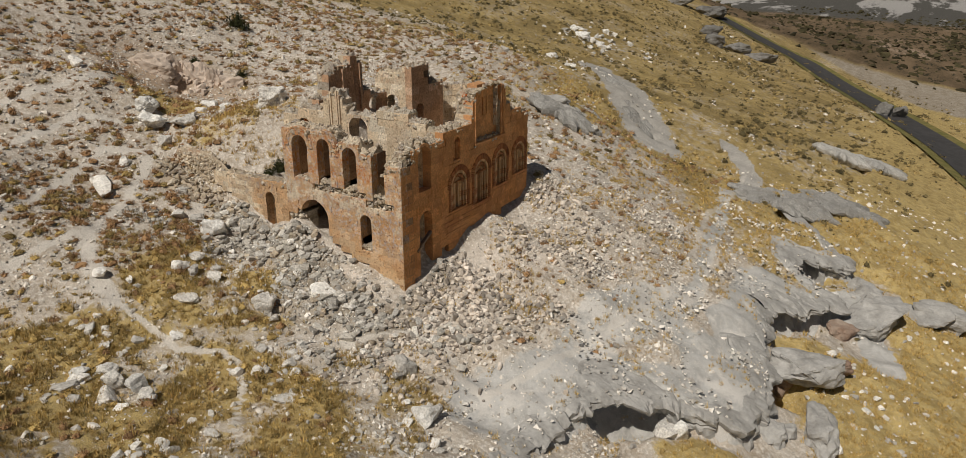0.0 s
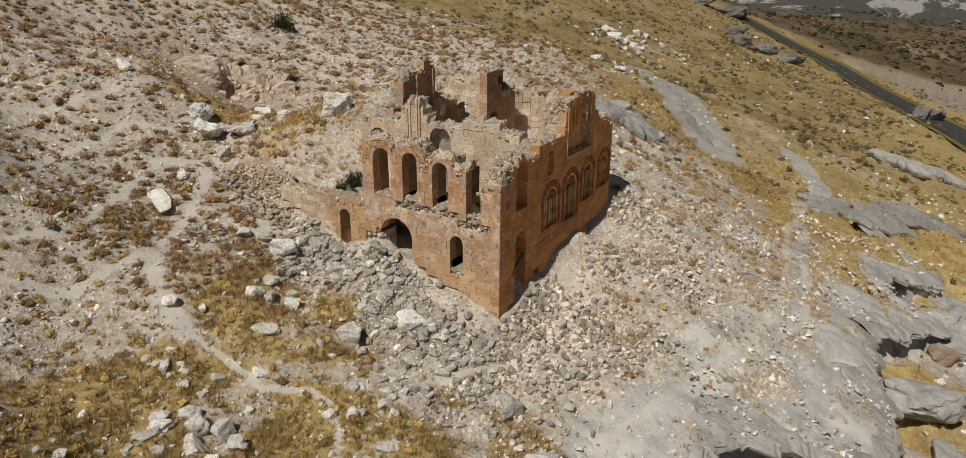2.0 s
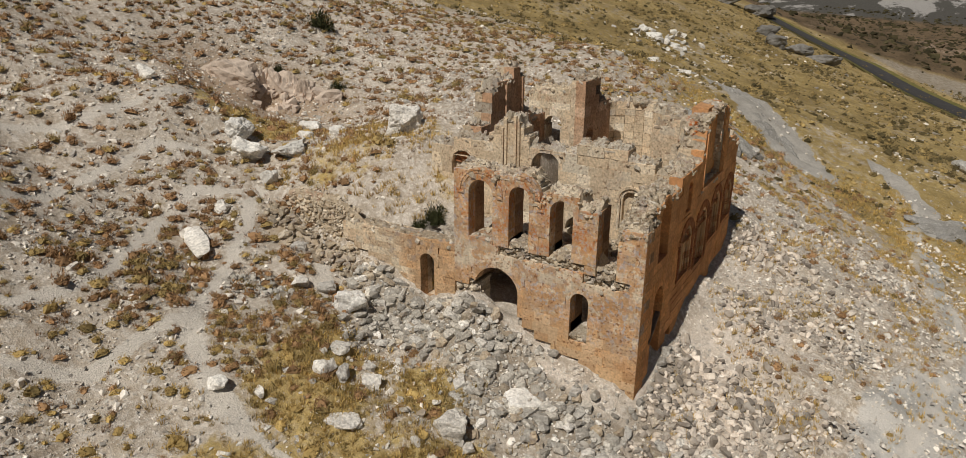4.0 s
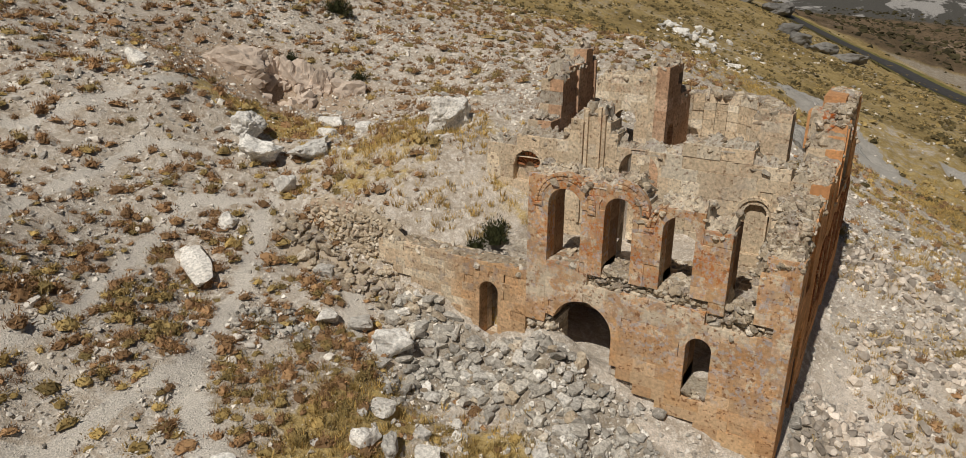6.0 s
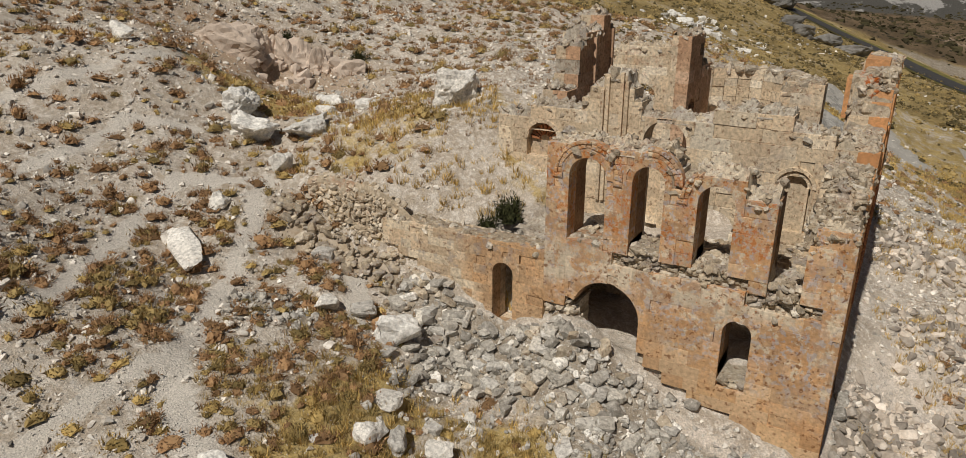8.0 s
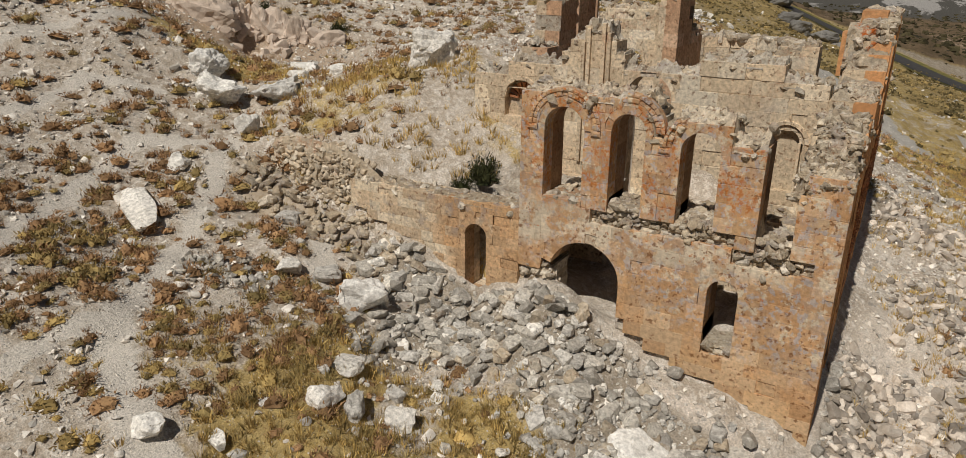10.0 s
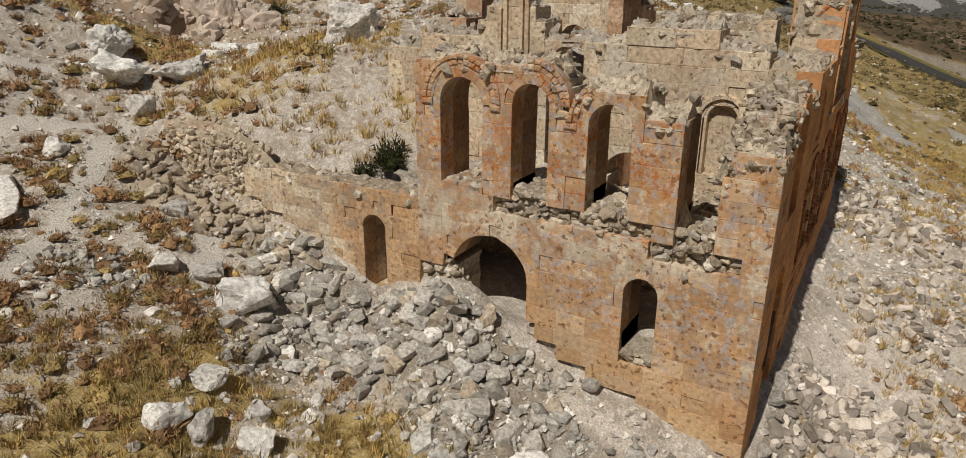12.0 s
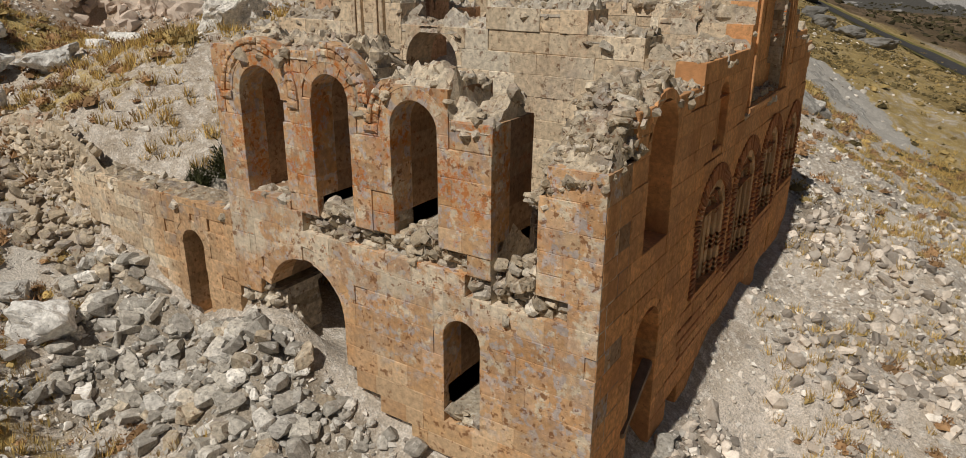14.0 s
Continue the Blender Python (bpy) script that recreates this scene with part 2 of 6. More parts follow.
def facade_material():
    """Sunlit orange tuff: clean low courses, a lavender-grey bloom and brown pits above, a cream eroded band, orange lichen round the windows."""
    n = Nodes("red_tuff_blocks")
    each = n.each()
    x, z = n.axis(0), n.axis(2)
    col = n.mix(n.ramp(each, 0.05, 0.6), (0.60, 0.375, 0.20), (0.52, 0.305, 0.155))
    col = n.mix(n.ramp(each, 0.62, 0.98), col, (0.62, 0.44, 0.275))
    col = n.mix(n.math("MULTIPLY", n.ramp(n.noise(0.8, 5), 0.45, 0.62), 0.5), col, (0.55, 0.40, 0.26))
    drift = n.math("MULTIPLY", n.math("SUBTRACT", n.noise(0.7, 5, offset=31), 0.5), 3.6)
    up = n.ramp(n.math("ADD", n.math("ADD", z, n.math("MULTIPLY", x, 0.28)), drift), 2.0, 3.8)
    col = n.mix(n.math("MULTIPLY", n.math("MULTIPLY", up, n.ramp(n.noise(2.2, 6, 0.7, offset=17), 0.44, 0.6)), 0.7), col, (0.47, 0.33, 0.24))
    col = n.mix(n.math("MULTIPLY", n.math("MULTIPLY", up, n.ramp(n.noise(4.6, 5, 0.62, offset=23), 0.52, 0.58)), 0.9), col, (0.46, 0.405, 0.39))
    worn = n.math("MULTIPLY", n.ramp(n.math("ADD", z, n.math("MULTIPLY", drift, 0.35)), 4.9, 5.4), n.ramp(n.math("ADD", z, n.math("MULTIPLY", drift, 0.35)), 6.7, 6.1))
    col = n.mix(n.math("MULTIPLY", worn, n.ramp(n.noise(1.6, 6, 0.7, offset=37), 0.44, 0.58)), col, (0.63, 0.545, 0.43))
    col = n.mix(n.math("MULTIPLY", n.ramp(n.noise(3.0, 6, 0.7, offset=39), 0.54, 0.62), up), col, (0.63, 0.54, 0.415))
    low = n.ramp(n.math("ADD", n.math("SUBTRACT", z, n.math("MULTIPLY", x, -0.3)), n.math("MULTIPLY", each, 0.8)), 2.1, 1.3)
    col = n.mix(n.math("MULTIPLY", low, 0.7), col, (0.66, 0.47, 0.28))
    grain = n.noise(9, 6, 0.65)
    col = n.bright(col, n.ramp(grain, 0.25, 0.75, 0.76, 1.24))
    col = n.bright(col, n.ramp(n.math("FRACT", n.math("MULTIPLY", each, 7.3)), 0, 1, 0.88, 1.12))
    spots = n.math("MULTIPLY", n.ramp(n.noise(7.5, 4, 0.62, offset=3), 0.57, 0.63), n.ramp(n.noise(0.9, 4, offset=7), 0.38, 0.52))
    col = n.mix(n.math("MULTIPLY", spots, 0.8), col, (0.20, 0.085, 0.035))
    high = n.math("MULTIPLY", n.ramp(z, 5.6, 7.0), n.ramp(x, 0.2, -1.6))
    crust = n.math("MULTIPLY", n.ramp(n.noise(1.3, 5, 0.65, offset=13), 0.48, 0.58), n.ramp(n.noise(9, 6, 0.75), 0.47, 0.55))
    col = n.mix(n.math("MULTIPLY", n.math("MULTIPLY", crust, high), 0.85), col, (0.47, 0.155, 0.033))
    dabs = n.math("MULTIPLY", n.ramp(n.noise(5.5, 6, 0.72, offset=53), 0.605, 0.65), n.ramp(z, 3.6, 5.0))
    col = n.mix(n.math("MULTIPLY", dabs, 0.85), col, (0.48, 0.155, 0.033))
    col = n.bright(col, n.ramp(n.cells(13), 0.04, 0.14, 0.72, 1.0))
    h = n.math("ADD", n.math("MULTIPLY", grain, 0.6), n.math("MULTIPLY", n.ramp(n.cells(14), 0.08, 0.3), 0.4))
    return n.done(col, 0.92, h, 0.6, 0.03)


FACADE = facade_material()
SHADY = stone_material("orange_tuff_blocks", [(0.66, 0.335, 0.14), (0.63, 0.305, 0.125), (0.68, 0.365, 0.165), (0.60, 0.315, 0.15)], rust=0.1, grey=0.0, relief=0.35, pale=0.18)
INNER = stone_material("cream_tuff_blocks", [(0.71, 0.60, 0.45), (0.63, 0.51, 0.365), (0.77, 0.69, 0.56), (0.60, 0.47, 0.335)], rust=0.25, grey=0.2, rust_low=8, rust_high=10)
RUBBLE = stone_material("pale_rubble", [(0.53, 0.46, 0.36), (0.42, 0.345, 0.25), (0.64, 0.585, 0.50), (0.36, 0.30, 0.23)], rust=0.12, grey=0.7, rust_low=7, rust_high=9, relief=1.0, speckle=0.35)
LICHEN = stone_material("lichened_rubble", [(0.53, 0.46, 0.36), (0.42, 0.345, 0.25), (0.60, 0.54, 0.45), (0.36, 0.28, 0.20)], rust=1.0, rust_low=7.8, rust_high=8.8, relief=1.0, speckle=0.3)
BRICK = plain_material("red_brick", (0.36, 0.155, 0.075), (0.43, 0.20, 0.10), 6)
MORTAR = plain_material("buff_mortar", (0.60, 0.41, 0.25), (0.53, 0.34, 0.19), 4)


TRACKS = [
    (0.34, [(-19.9, 0.2), (-19.4, -0.9), (-18.7, -1.8), (-18.2, -2.8), (-17.2, -4.6), (-16.3, -6.1), (-15.5, -7.6), (-14.8, -8.4)]),
    (0.5, [(-15.1, -8.1), (-14.1, -8.9), (-12.8, -9.4), (-11.5, -9.8), (-10.3, -10)]),
    (0.13, [(-10.3, -10), (-8, -10), (-5.8, -10), (-4.2, -8.7), (-3, -8.8), (-1.7, -10), (-0.6, -11.3), (1.2, -13)]),
    (0.28, [(-15.3, -8), (-15.7, -9.2), (-15.5, -10.7), (-15.7, -12), (-18.2, -14.6)]),
    (0.32, [(-19.1, -12.8), (-18.8, -10.9), (-18.9, -9.5), (-19.5, -8.1), (-20.7, -6.3), (-21.4, -4.4), (-22, -2.2), (-20.4, -0.6)]),
    (0.25, [(-24.4, -10.2), (-24.2, -7.7), (-25, -6.1), (-25.2, -4.5), (-25.4, -1.5), (-23.6, 0.2)]),
    (0.25, [(-30, -8), (-28, -3), (-27.4, 2)]),
    (0.22, [(4.8, -2.4), (6.7, -2.4), (8.1, 0.6), (8.6, 2.4), (10.3, 7.5)]),
    (0.22, [(9.8, 6), (11.3, 12.9), (11, 18.1), (9.6, 28), (9.9, 36), (9.4, 45)]),
    (0.22, [(10.6, 8), (11.8, 11), (12.9, 14.5), (11.6, 22.7)]),
    (0.2, [(-0.6, -4.4), (1.0, -2.6), (1.6, -1.6), (4.6, -1.8)]),
    (0.35, [(-14.9, -0.9), (-14.2, -1.6), (-13.7, -2.4)]),
]


def away(x, y, path):
    """Distance in plan to a polyline."""
    best = np.full(np.shape(x), 1e9)
    for (ax, ay), (bx, by) in zip(path[:-1], path[1:]):
        dx, dy = bx - ax, by - ay
        t = np.clip(((x - ax) * dx + (y - ay) * dy) / (dx * dx + dy * dy), 0, 1)
        best = np.minimum(best, np.hypot(x - ax - t * dx, y - ay - t * dy))
    return best


def waves(x, y, size, seed):
    """Soft noise from 0 to 1 with patches of about that size."""
    rng = np.random.RandomState(seed)
    out = np.zeros(np.shape(x))
    for k in range(9):
        a, f = rng.rand() * 6.283, 6.283 / (size * (1.3 + 1.6 * rng.rand()))
        out = out + np.sin(f * (x * math.cos(a) + y * math.sin(a)) + 6.283 * rng.rand() + 1.1 * np.sin(f * 0.6 * (x * math.sin(a) - y * math.cos(a)) + k))
    return np.clip(0.5 + out / 7.0, 0, 1)


def oval(x, y, cx, cy, rx, ry, turn=0.0, soft=0.35):
    c, s = math.cos(turn), math.sin(turn)
    d = np.hypot(((x - cx) * c + (y - cy) * s) / rx, ((y - cy) * c - (x - cx) * s) / ry)
    return smooth(1 + soft, 1 - soft, d)


def track(x, y):
    out = np.zeros(np.shape(x))
    for w, path in TRACKS:
        out = np.maximum(out, smooth(w * 1.5, w * 0.5, away(x, y, path)))
    return out


def bare(x, y):
    """Washed grey bedrock."""
    e = ledge_line(y)
    a = smooth(-6.5, -4.0, x - e + 3 * (waves(x, y, 5, 41) - 0.5)) * smooth(0.6, 0.2, x - e) * smooth(-7, -3, y) * smooth(14, 8, y)
    a = np.maximum(a, smooth(-3.5, -2.0, x - e + 3 * (waves(x, y, 4, 42) - 0.5)) * smooth(0.6, 0.2, x - e) * smooth(8, 12, y) * smooth(38, 34, y))
    a = np.maximum(a, 0.75 * oval(x, y, 10.3, 8.5, 2.0, 7.0, -0.36, 0.5))
    a = np.maximum(a, 0.7 * smooth(1.0, 0.3, away(x, y, [(12.8, 11.8), (11.5, 21), (10.5, 30), (9, 38)])))
    a = np.maximum(a, smooth(4.2, 2.0, away(x, y, [(0.5, 42), (-4, 49), (-14, 65), (-18, 72)])))
    a = np.maximum(a, smooth(3.0, 1.2, away(x, y, [(-18, 84), (-25, 102), (-27, 120), (-29, 147)])) * 0.42)
    a = np.maximum(a, smooth(1.6, 0.6, away(x, y, [(11, 38), (10, 45), (6, 52)])))
    a = np.maximum(a, smooth(1.8, 0.7, away(x, y, [(19.5, 26), (21.5, 30), (22.5, 26), (24, 22)])))
    return a


def grass(x, y):
    """Dry yellow grass: beyond the ledge, up the far slope and in the foreground."""
    n = waves(x, y, 9, 4)
    ledge = ledge_line(y) + 1.0
    a = smooth(-0.5, 2.5, x - ledge + 4 * (n - 0.5))
    far = smooth(20, 44, y + 16 * (n - 0.5) + 0.35 * x) * smooth(-85, -45, x + 14 * (n - 0.5))
    near = smooth(-6.2, -9.5, y + 3 * (waves(x, y, 6, 43) - 0.5)) * smooth(12, 5, x) * smooth(-13.5, -9.5, x - 0.35 * (y + 10) + 3 * (waves(x, y, 5, 48) - 0.5)) * (0.55 + 0.45 * smooth(0.15, 0.45, waves(x, y, 4, 8)))
    corner = 0.6 * oval(x, y, 3.2, -5.6, 3.6, 2.4, 0.1, 0.5) * smooth(0.35, 0.6, waves(x, y, 2.2, 10))
    patch = oval(x, y, -8.6, -6.2, 5.2, 3.2, 0.1, 0.4) * (0.5 + 0.5 * smooth(0.3, 0.5, waves(x, y, 2.5, 9)))
    terrace = 0.55 * oval(x, y, -14.5, 3.8, 6.5, 3.4, 0.2, 0.4) * (0.5 + 0.5 * smooth(0.3, 0.6, waves(x, y, 3, 3)))
    hollow = 0.9 * oval(x, y, -24, 5.2, 4.5, 2.2, 0.5, 0.4)
    return np.clip(np.maximum.reduce([0.9 * a, (0.6 + 0.3 * n) * far, 0.85 * near, corner, patch, terrace, hollow]), 0, 1)


def ground_material():
    n = Nodes("dry_hillside")

    def cover(name):
        a = n.t.nodes.new("ShaderNodeAttribute")
        a.attribute_name = name
        return a.outputs["Fac"]

    y = n.axis(1)
    mid, fine = n.noise(0.6, 6, 0.62), n.noise(4.5, 7, 0.7)
    tiny = n.noise(22, 5, 0.75)
    soil = n.mix(n.ramp(mid, 0.35, 0.65), (0.60, 0.535, 0.46), (0.45, 0.385, 0.315))
    soil = n.mix(n.ramp(fine, 0.45, 0.62), soil, (0.74, 0.69, 0.63))
    clay = n.math("MULTIPLY", cover("clay"), n.ramp(mid, 0.25, 0.5))
    soil = n.mix(clay, soil, (0.45, 0.345, 0.255))
    dust = n.mix(n.ramp(fine, 0.4, 0.62), (0.76, 0.69, 0.62), (0.60, 0.53, 0.455))
    soil = n.mix(n.ramp(n.math("ADD", cover("dust"), n.math("MULTIPLY", n.math("SUBTRACT", mid, 0.5), 1.0)), 0.35, 0.7), soil, dust)
    litter = n.math("MULTIPLY", n.ramp(n.noise(1.5, 5, 0.7, offset=91), 0.46, 0.6), n.math("MAXIMUM", n.ramp(n.axis(0), -9, -14), n.ramp(n.axis(0), 2, 5)))
    soil = n.mix(n.math("MULTIPLY", litter, 0.32), soil, n.mix(n.ramp(fine, 0.4, 0.6), (0.34, 0.255, 0.16), (0.46, 0.36, 0.25)))
    # grass thinned by noise at two sizes
    blades = n.mix(n.ramp(n.noise(1.3, 6, 0.72), 0.40, 0.6), (0.62, 0.47, 0.20), (0.42, 0.305, 0.12))
    blades = n.mix(n.ramp(n.noise(7, 5, 0.75, offset=3), 0.5, 0.7), blades, (0.52, 0.43, 0.25))
    cut = n.math("ADD", cover("grass"), n.math("MULTIPLY", n.math("SUBTRACT", n.noise(1.1, 6, 0.7, offset=5), 0.5), 1.7))
    col = n.mix(n.ramp(cut, 0.38, 0.74), soil, blades)
    dull = n.ramp(n.math("ADD", y, n.math("MULTIPLY", n.noise(0.05, 3), 30)), 10, 50, 0.0, 0.95)
    dull = n.math("MULTIPLY", dull, n.ramp(n.noise(0.14, 6, 0.7, offset=61), 0.38, 0.6, 0.35, 1.0))
    dull = n.math("MULTIPLY", dull, n.ramp(n.axis(0), 20, 6, 0.25, 1.0))
    col = n.mix(n.math("MULTIPLY", dull, cover("grass")), col, (0.215, 0.158, 0.068))
    near = n.math("MULTIPLY", n.ramp(y, -2.5, -5.5), n.ramp(n.noise(1.7, 5, 0.7, offset=95), 0.36, 0.6))
    col = n.mix(n.math("MULTIPLY", n.math("MULTIPLY", near, cover("grass")), 0.5), col, (0.33, 0.25, 0.12))
    rock = n.mix(n.ramp(n.noise(0.9, 7, 0.7, distort=0.8), 0.38, 0.62), (0.56, 0.55, 0.53), (0.43, 0.42, 0.40))
    rock = n.mix(n.ramp(fine, 0.5, 0.68), rock, (0.57, 0.545, 0.51))
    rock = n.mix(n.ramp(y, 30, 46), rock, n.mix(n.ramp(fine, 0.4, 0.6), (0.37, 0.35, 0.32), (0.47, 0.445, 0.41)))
    cut = n.math("ADD", cover("bare"), n.math("MULTIPLY", n.math("SUBTRACT", n.noise(0.8, 6, 0.65, offset=9), 0.5), 1.4))
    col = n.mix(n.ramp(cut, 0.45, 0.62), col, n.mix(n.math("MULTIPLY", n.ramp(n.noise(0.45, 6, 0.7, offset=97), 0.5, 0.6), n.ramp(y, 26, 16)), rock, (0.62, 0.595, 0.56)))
    worn = n.math("ADD", cover("track"), n.math("MULTIPLY", n.math("SUBTRACT", fine, 0.5), 1.2))
    col = n.mix(n.math("MULTIPLY", n.ramp(worn, 0.32, 0.62), n.ramp(n.axis(0), 2, 7, 0.92, 0.5)), col, (0.68, 0.635, 0.575))
    # the far side of the valley: a tan bank, brown scrub, pale rocky flats
    bank = n.math("MULTIPLY", n.ramp(y, 182, 188), n.ramp(y, 244, 236))
    inland = n.math("ADD", n.axis(0), n.math("MULTIPLY", n.math("SUBTRACT", y, 187), 0.63))
    col = n.mix(n.math("MULTIPLY", bank, n.ramp(inland, 22, 27)), col, n.mix(n.ramp(mid, 0.4, 0.6), (0.40, 0.35, 0.285), (0.31, 0.26, 0.195)))
    far = n.math_v("MULTIPLY", n.pos, (1.0, 0.3, 1.0))
    brown = n.mix(n.ramp(n.noise(0.06, 7, 0.7, far), 0.38, 0.6), (0.12, 0.086, 0.05), (0.21, 0.148, 0.09))
    brown = n.mix(n.math("MULTIPLY", n.ramp(n.noise(0.025, 6, 0.65, far, offset=40), 0.55, 0.63), n.ramp(n.noise(0.4, 5, 0.7, far), 0.42, 0.55)), brown, (0.36, 0.27, 0.20))
    brown = n.mix(n.ramp(n.noise(0.3, 5, 0.75, far), 0.54, 0.6), brown, (0.035, 0.032, 0.018))
    col = n.mix(n.ramp(n.math("ADD", y, n.math("MULTIPLY", n.noise(0.02, 4), 30)), 250, 262), col, brown)
    flats = n.mix(n.ramp(n.noise(0.02, 6, 0.7, n.math_v("MULTIPLY", n.pos, (1.0, 0.12, 1.0)), 0.4), 0.5, 0.54), (0.10, 0.095, 0.085), (0.40, 0.385, 0.37))
    col = n.mix(n.ramp(n.math("ADD", y, n.math("MULTIPLY", n.noise(0.012, 4), 120)), 570, 610), col, flats)
    # under the rubble: darker earth, with the shade between stones painted into it
    col = n.mix(n.math("MULTIPLY", n.ramp(cover("scree_dark"), 0.15, 0.6), 0.8), col, n.mix(n.ramp(fine, 0.4, 0.6), (0.27, 0.225, 0.17), (0.40, 0.35, 0.285)))
    flat = n.math("MULTIPLY", cover("bare"), 0.65)
    speck = n.math("ADD", n.math("MULTIPLY", n.ramp(tiny, 0.28, 0.72, 0.62, 1.32), n.math("SUBTRACT", 1.0, flat)), n.math("MULTIPLY", flat, 1.02))
    col = n.bright(col, speck)
    # pale grit lying on the soil
    grit = n.math("MULTIPLY", n.ramp(n.cells(9.0), 0.16, 0.24, 1.0, 0.0), n.ramp(n.noise(1.9, 4, offset=71), 0.42, 0.6))
    grit = n.math("MULTIPLY", grit, n.math("SUBTRACT", 1.0, n.math("MULTIPLY", cover("track"), 0.6)))
    grit = n.math("MULTIPLY", grit, n.ramp(y, 90, 40))
    col = n.mix(n.math("MULTIPLY", grit, 0.8), col, (0.80, 0.77, 0.72))
    pebble = n.ramp(n.cells(9.0), 0.05, 0.3, 1.0, 0.0)
    h = n.math("ADD", n.math("ADD", fine, n.math("MULTIPLY", pebble, 0.3)), n.math("MULTIPLY", tiny, 0.35))
    h = n.math("MULTIPLY", h, n.math("SUBTRACT", 1.0, n.math("MULTIPLY", cover("bare"), 0.6)))
    return n.done(col, 0.96, h, 1.0, 0.075)


GROUND = ground_material()

# ---- the ground ----


def mesh_object(name, verts, faces, material, parent=None, label="", smooth_faces=False):
    me = bpy.data.meshes.new(name)
    me.from_pydata(verts, [], faces)
    if smooth_faces:
        me.polygons.foreach_set("use_smooth", [True] * len(me.polygons))
    me.materials.append(material)
    me.update()
    ob = new(name, me)
    if parent is not None:
        ob.parent = parent
    return tagged(ob, label)


def bumps(x, y):
    """Small unevenness of the ground, in metres."""
    out = np.zeros(x.shape)
    rng = np.random.RandomState(5)
    for wave, amp in ((7.0, 0.16), (3.1, 0.09), (1.5, 0.05), (0.8, 0.028)):
        for _ in range(5):
            a = rng.rand() * 6.283
            k = 6.283 / (wave * (0.8 + 0.4 * rng.rand()))
            out += amp * 0.5 * np.sin(k * (x * math.cos(a) + y * math.sin(a)) + rng.rand() * 6.283 + 0.6 * np.sin(k * 0.37 * (y * math.cos(a) - x * math.sin(a))))
    groove = np.sin(2.6 * (x * 0.93 - y * 0.36) + 1.3 * np.sin(0.5 * y + 0.3 * x)) + 0.5 * np.sin(6.1 * (x * 0.93 - y * 0.36) + 0.9 * np.sin(0.9 * y))
    return out + 0.07 * groove * oval(x, y, 10.5, 8.5, 3.0, 8.0, -0.36, 0.4)


def height(x, y):
    return land(x, y) + bumps(np.asarray(x, float), np.asarray(y, float))


def spread(lo, hi, core_lo, core_hi, step, grow=1.09):
    """Grid lines: even over the core, ever wider beyond it."""
    line = list(np.arange(core_lo, core_hi, step))
    s, v = step, line[-1]
    while v < hi:
        s *= grow
        v += s
        line.append(v)
    s, v = step, core_lo
    while v > lo:
        s *= grow
        v -= s
        line.insert(0, v)
    return np.array(line)


gx, gy = spread(-900, 1500, -34, 26, 0.3), spread(-400, 2800, -16, 44, 0.3)
GX, GY = np.meshgrid(gx, gy)
GZ = height(GX, GY)
ny, nx = GX.shape
idx = np.arange(ny * nx).reshape(ny, nx)
quads = np.stack([idx[:-1, :-1], idx[:-1, 1:], idx[1:, 1:], idx[1:, :-1]], -1).reshape(-1, 4)
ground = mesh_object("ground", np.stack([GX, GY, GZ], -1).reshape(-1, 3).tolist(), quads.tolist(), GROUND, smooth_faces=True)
cx, cy = GX.ravel(), GY.ravel()
for cover, values in (("grass", grass(cx, cy)), ("bare", bare(cx, cy)), ("track", track(cx, cy)), ("dust", np.maximum(0.8 * oval(cx, cy, -1.8, -1.5, 2.8, 0.7, -0.25, 0.4), np.maximum(0.8 * oval(cx, cy, 2.6, 2.5, 2.4, 8.0, -0.1, 0.5), 0.3 * oval(cx, cy, -27, 6, 9, 9, 0, 0.5)))), ("clay", oval(cx, cy, -29.5, 9.0, 6.5, 4.2, 0.35, 0.5))):
    ground.data.attributes.new(cover, "FLOAT", "POINT").data.foreach_set("value", values.astype(np.float32))
tagged(ground, "dry stony hillside with pale soil and yellow grass", "ground", kind="structure")

# ---- masonry ----


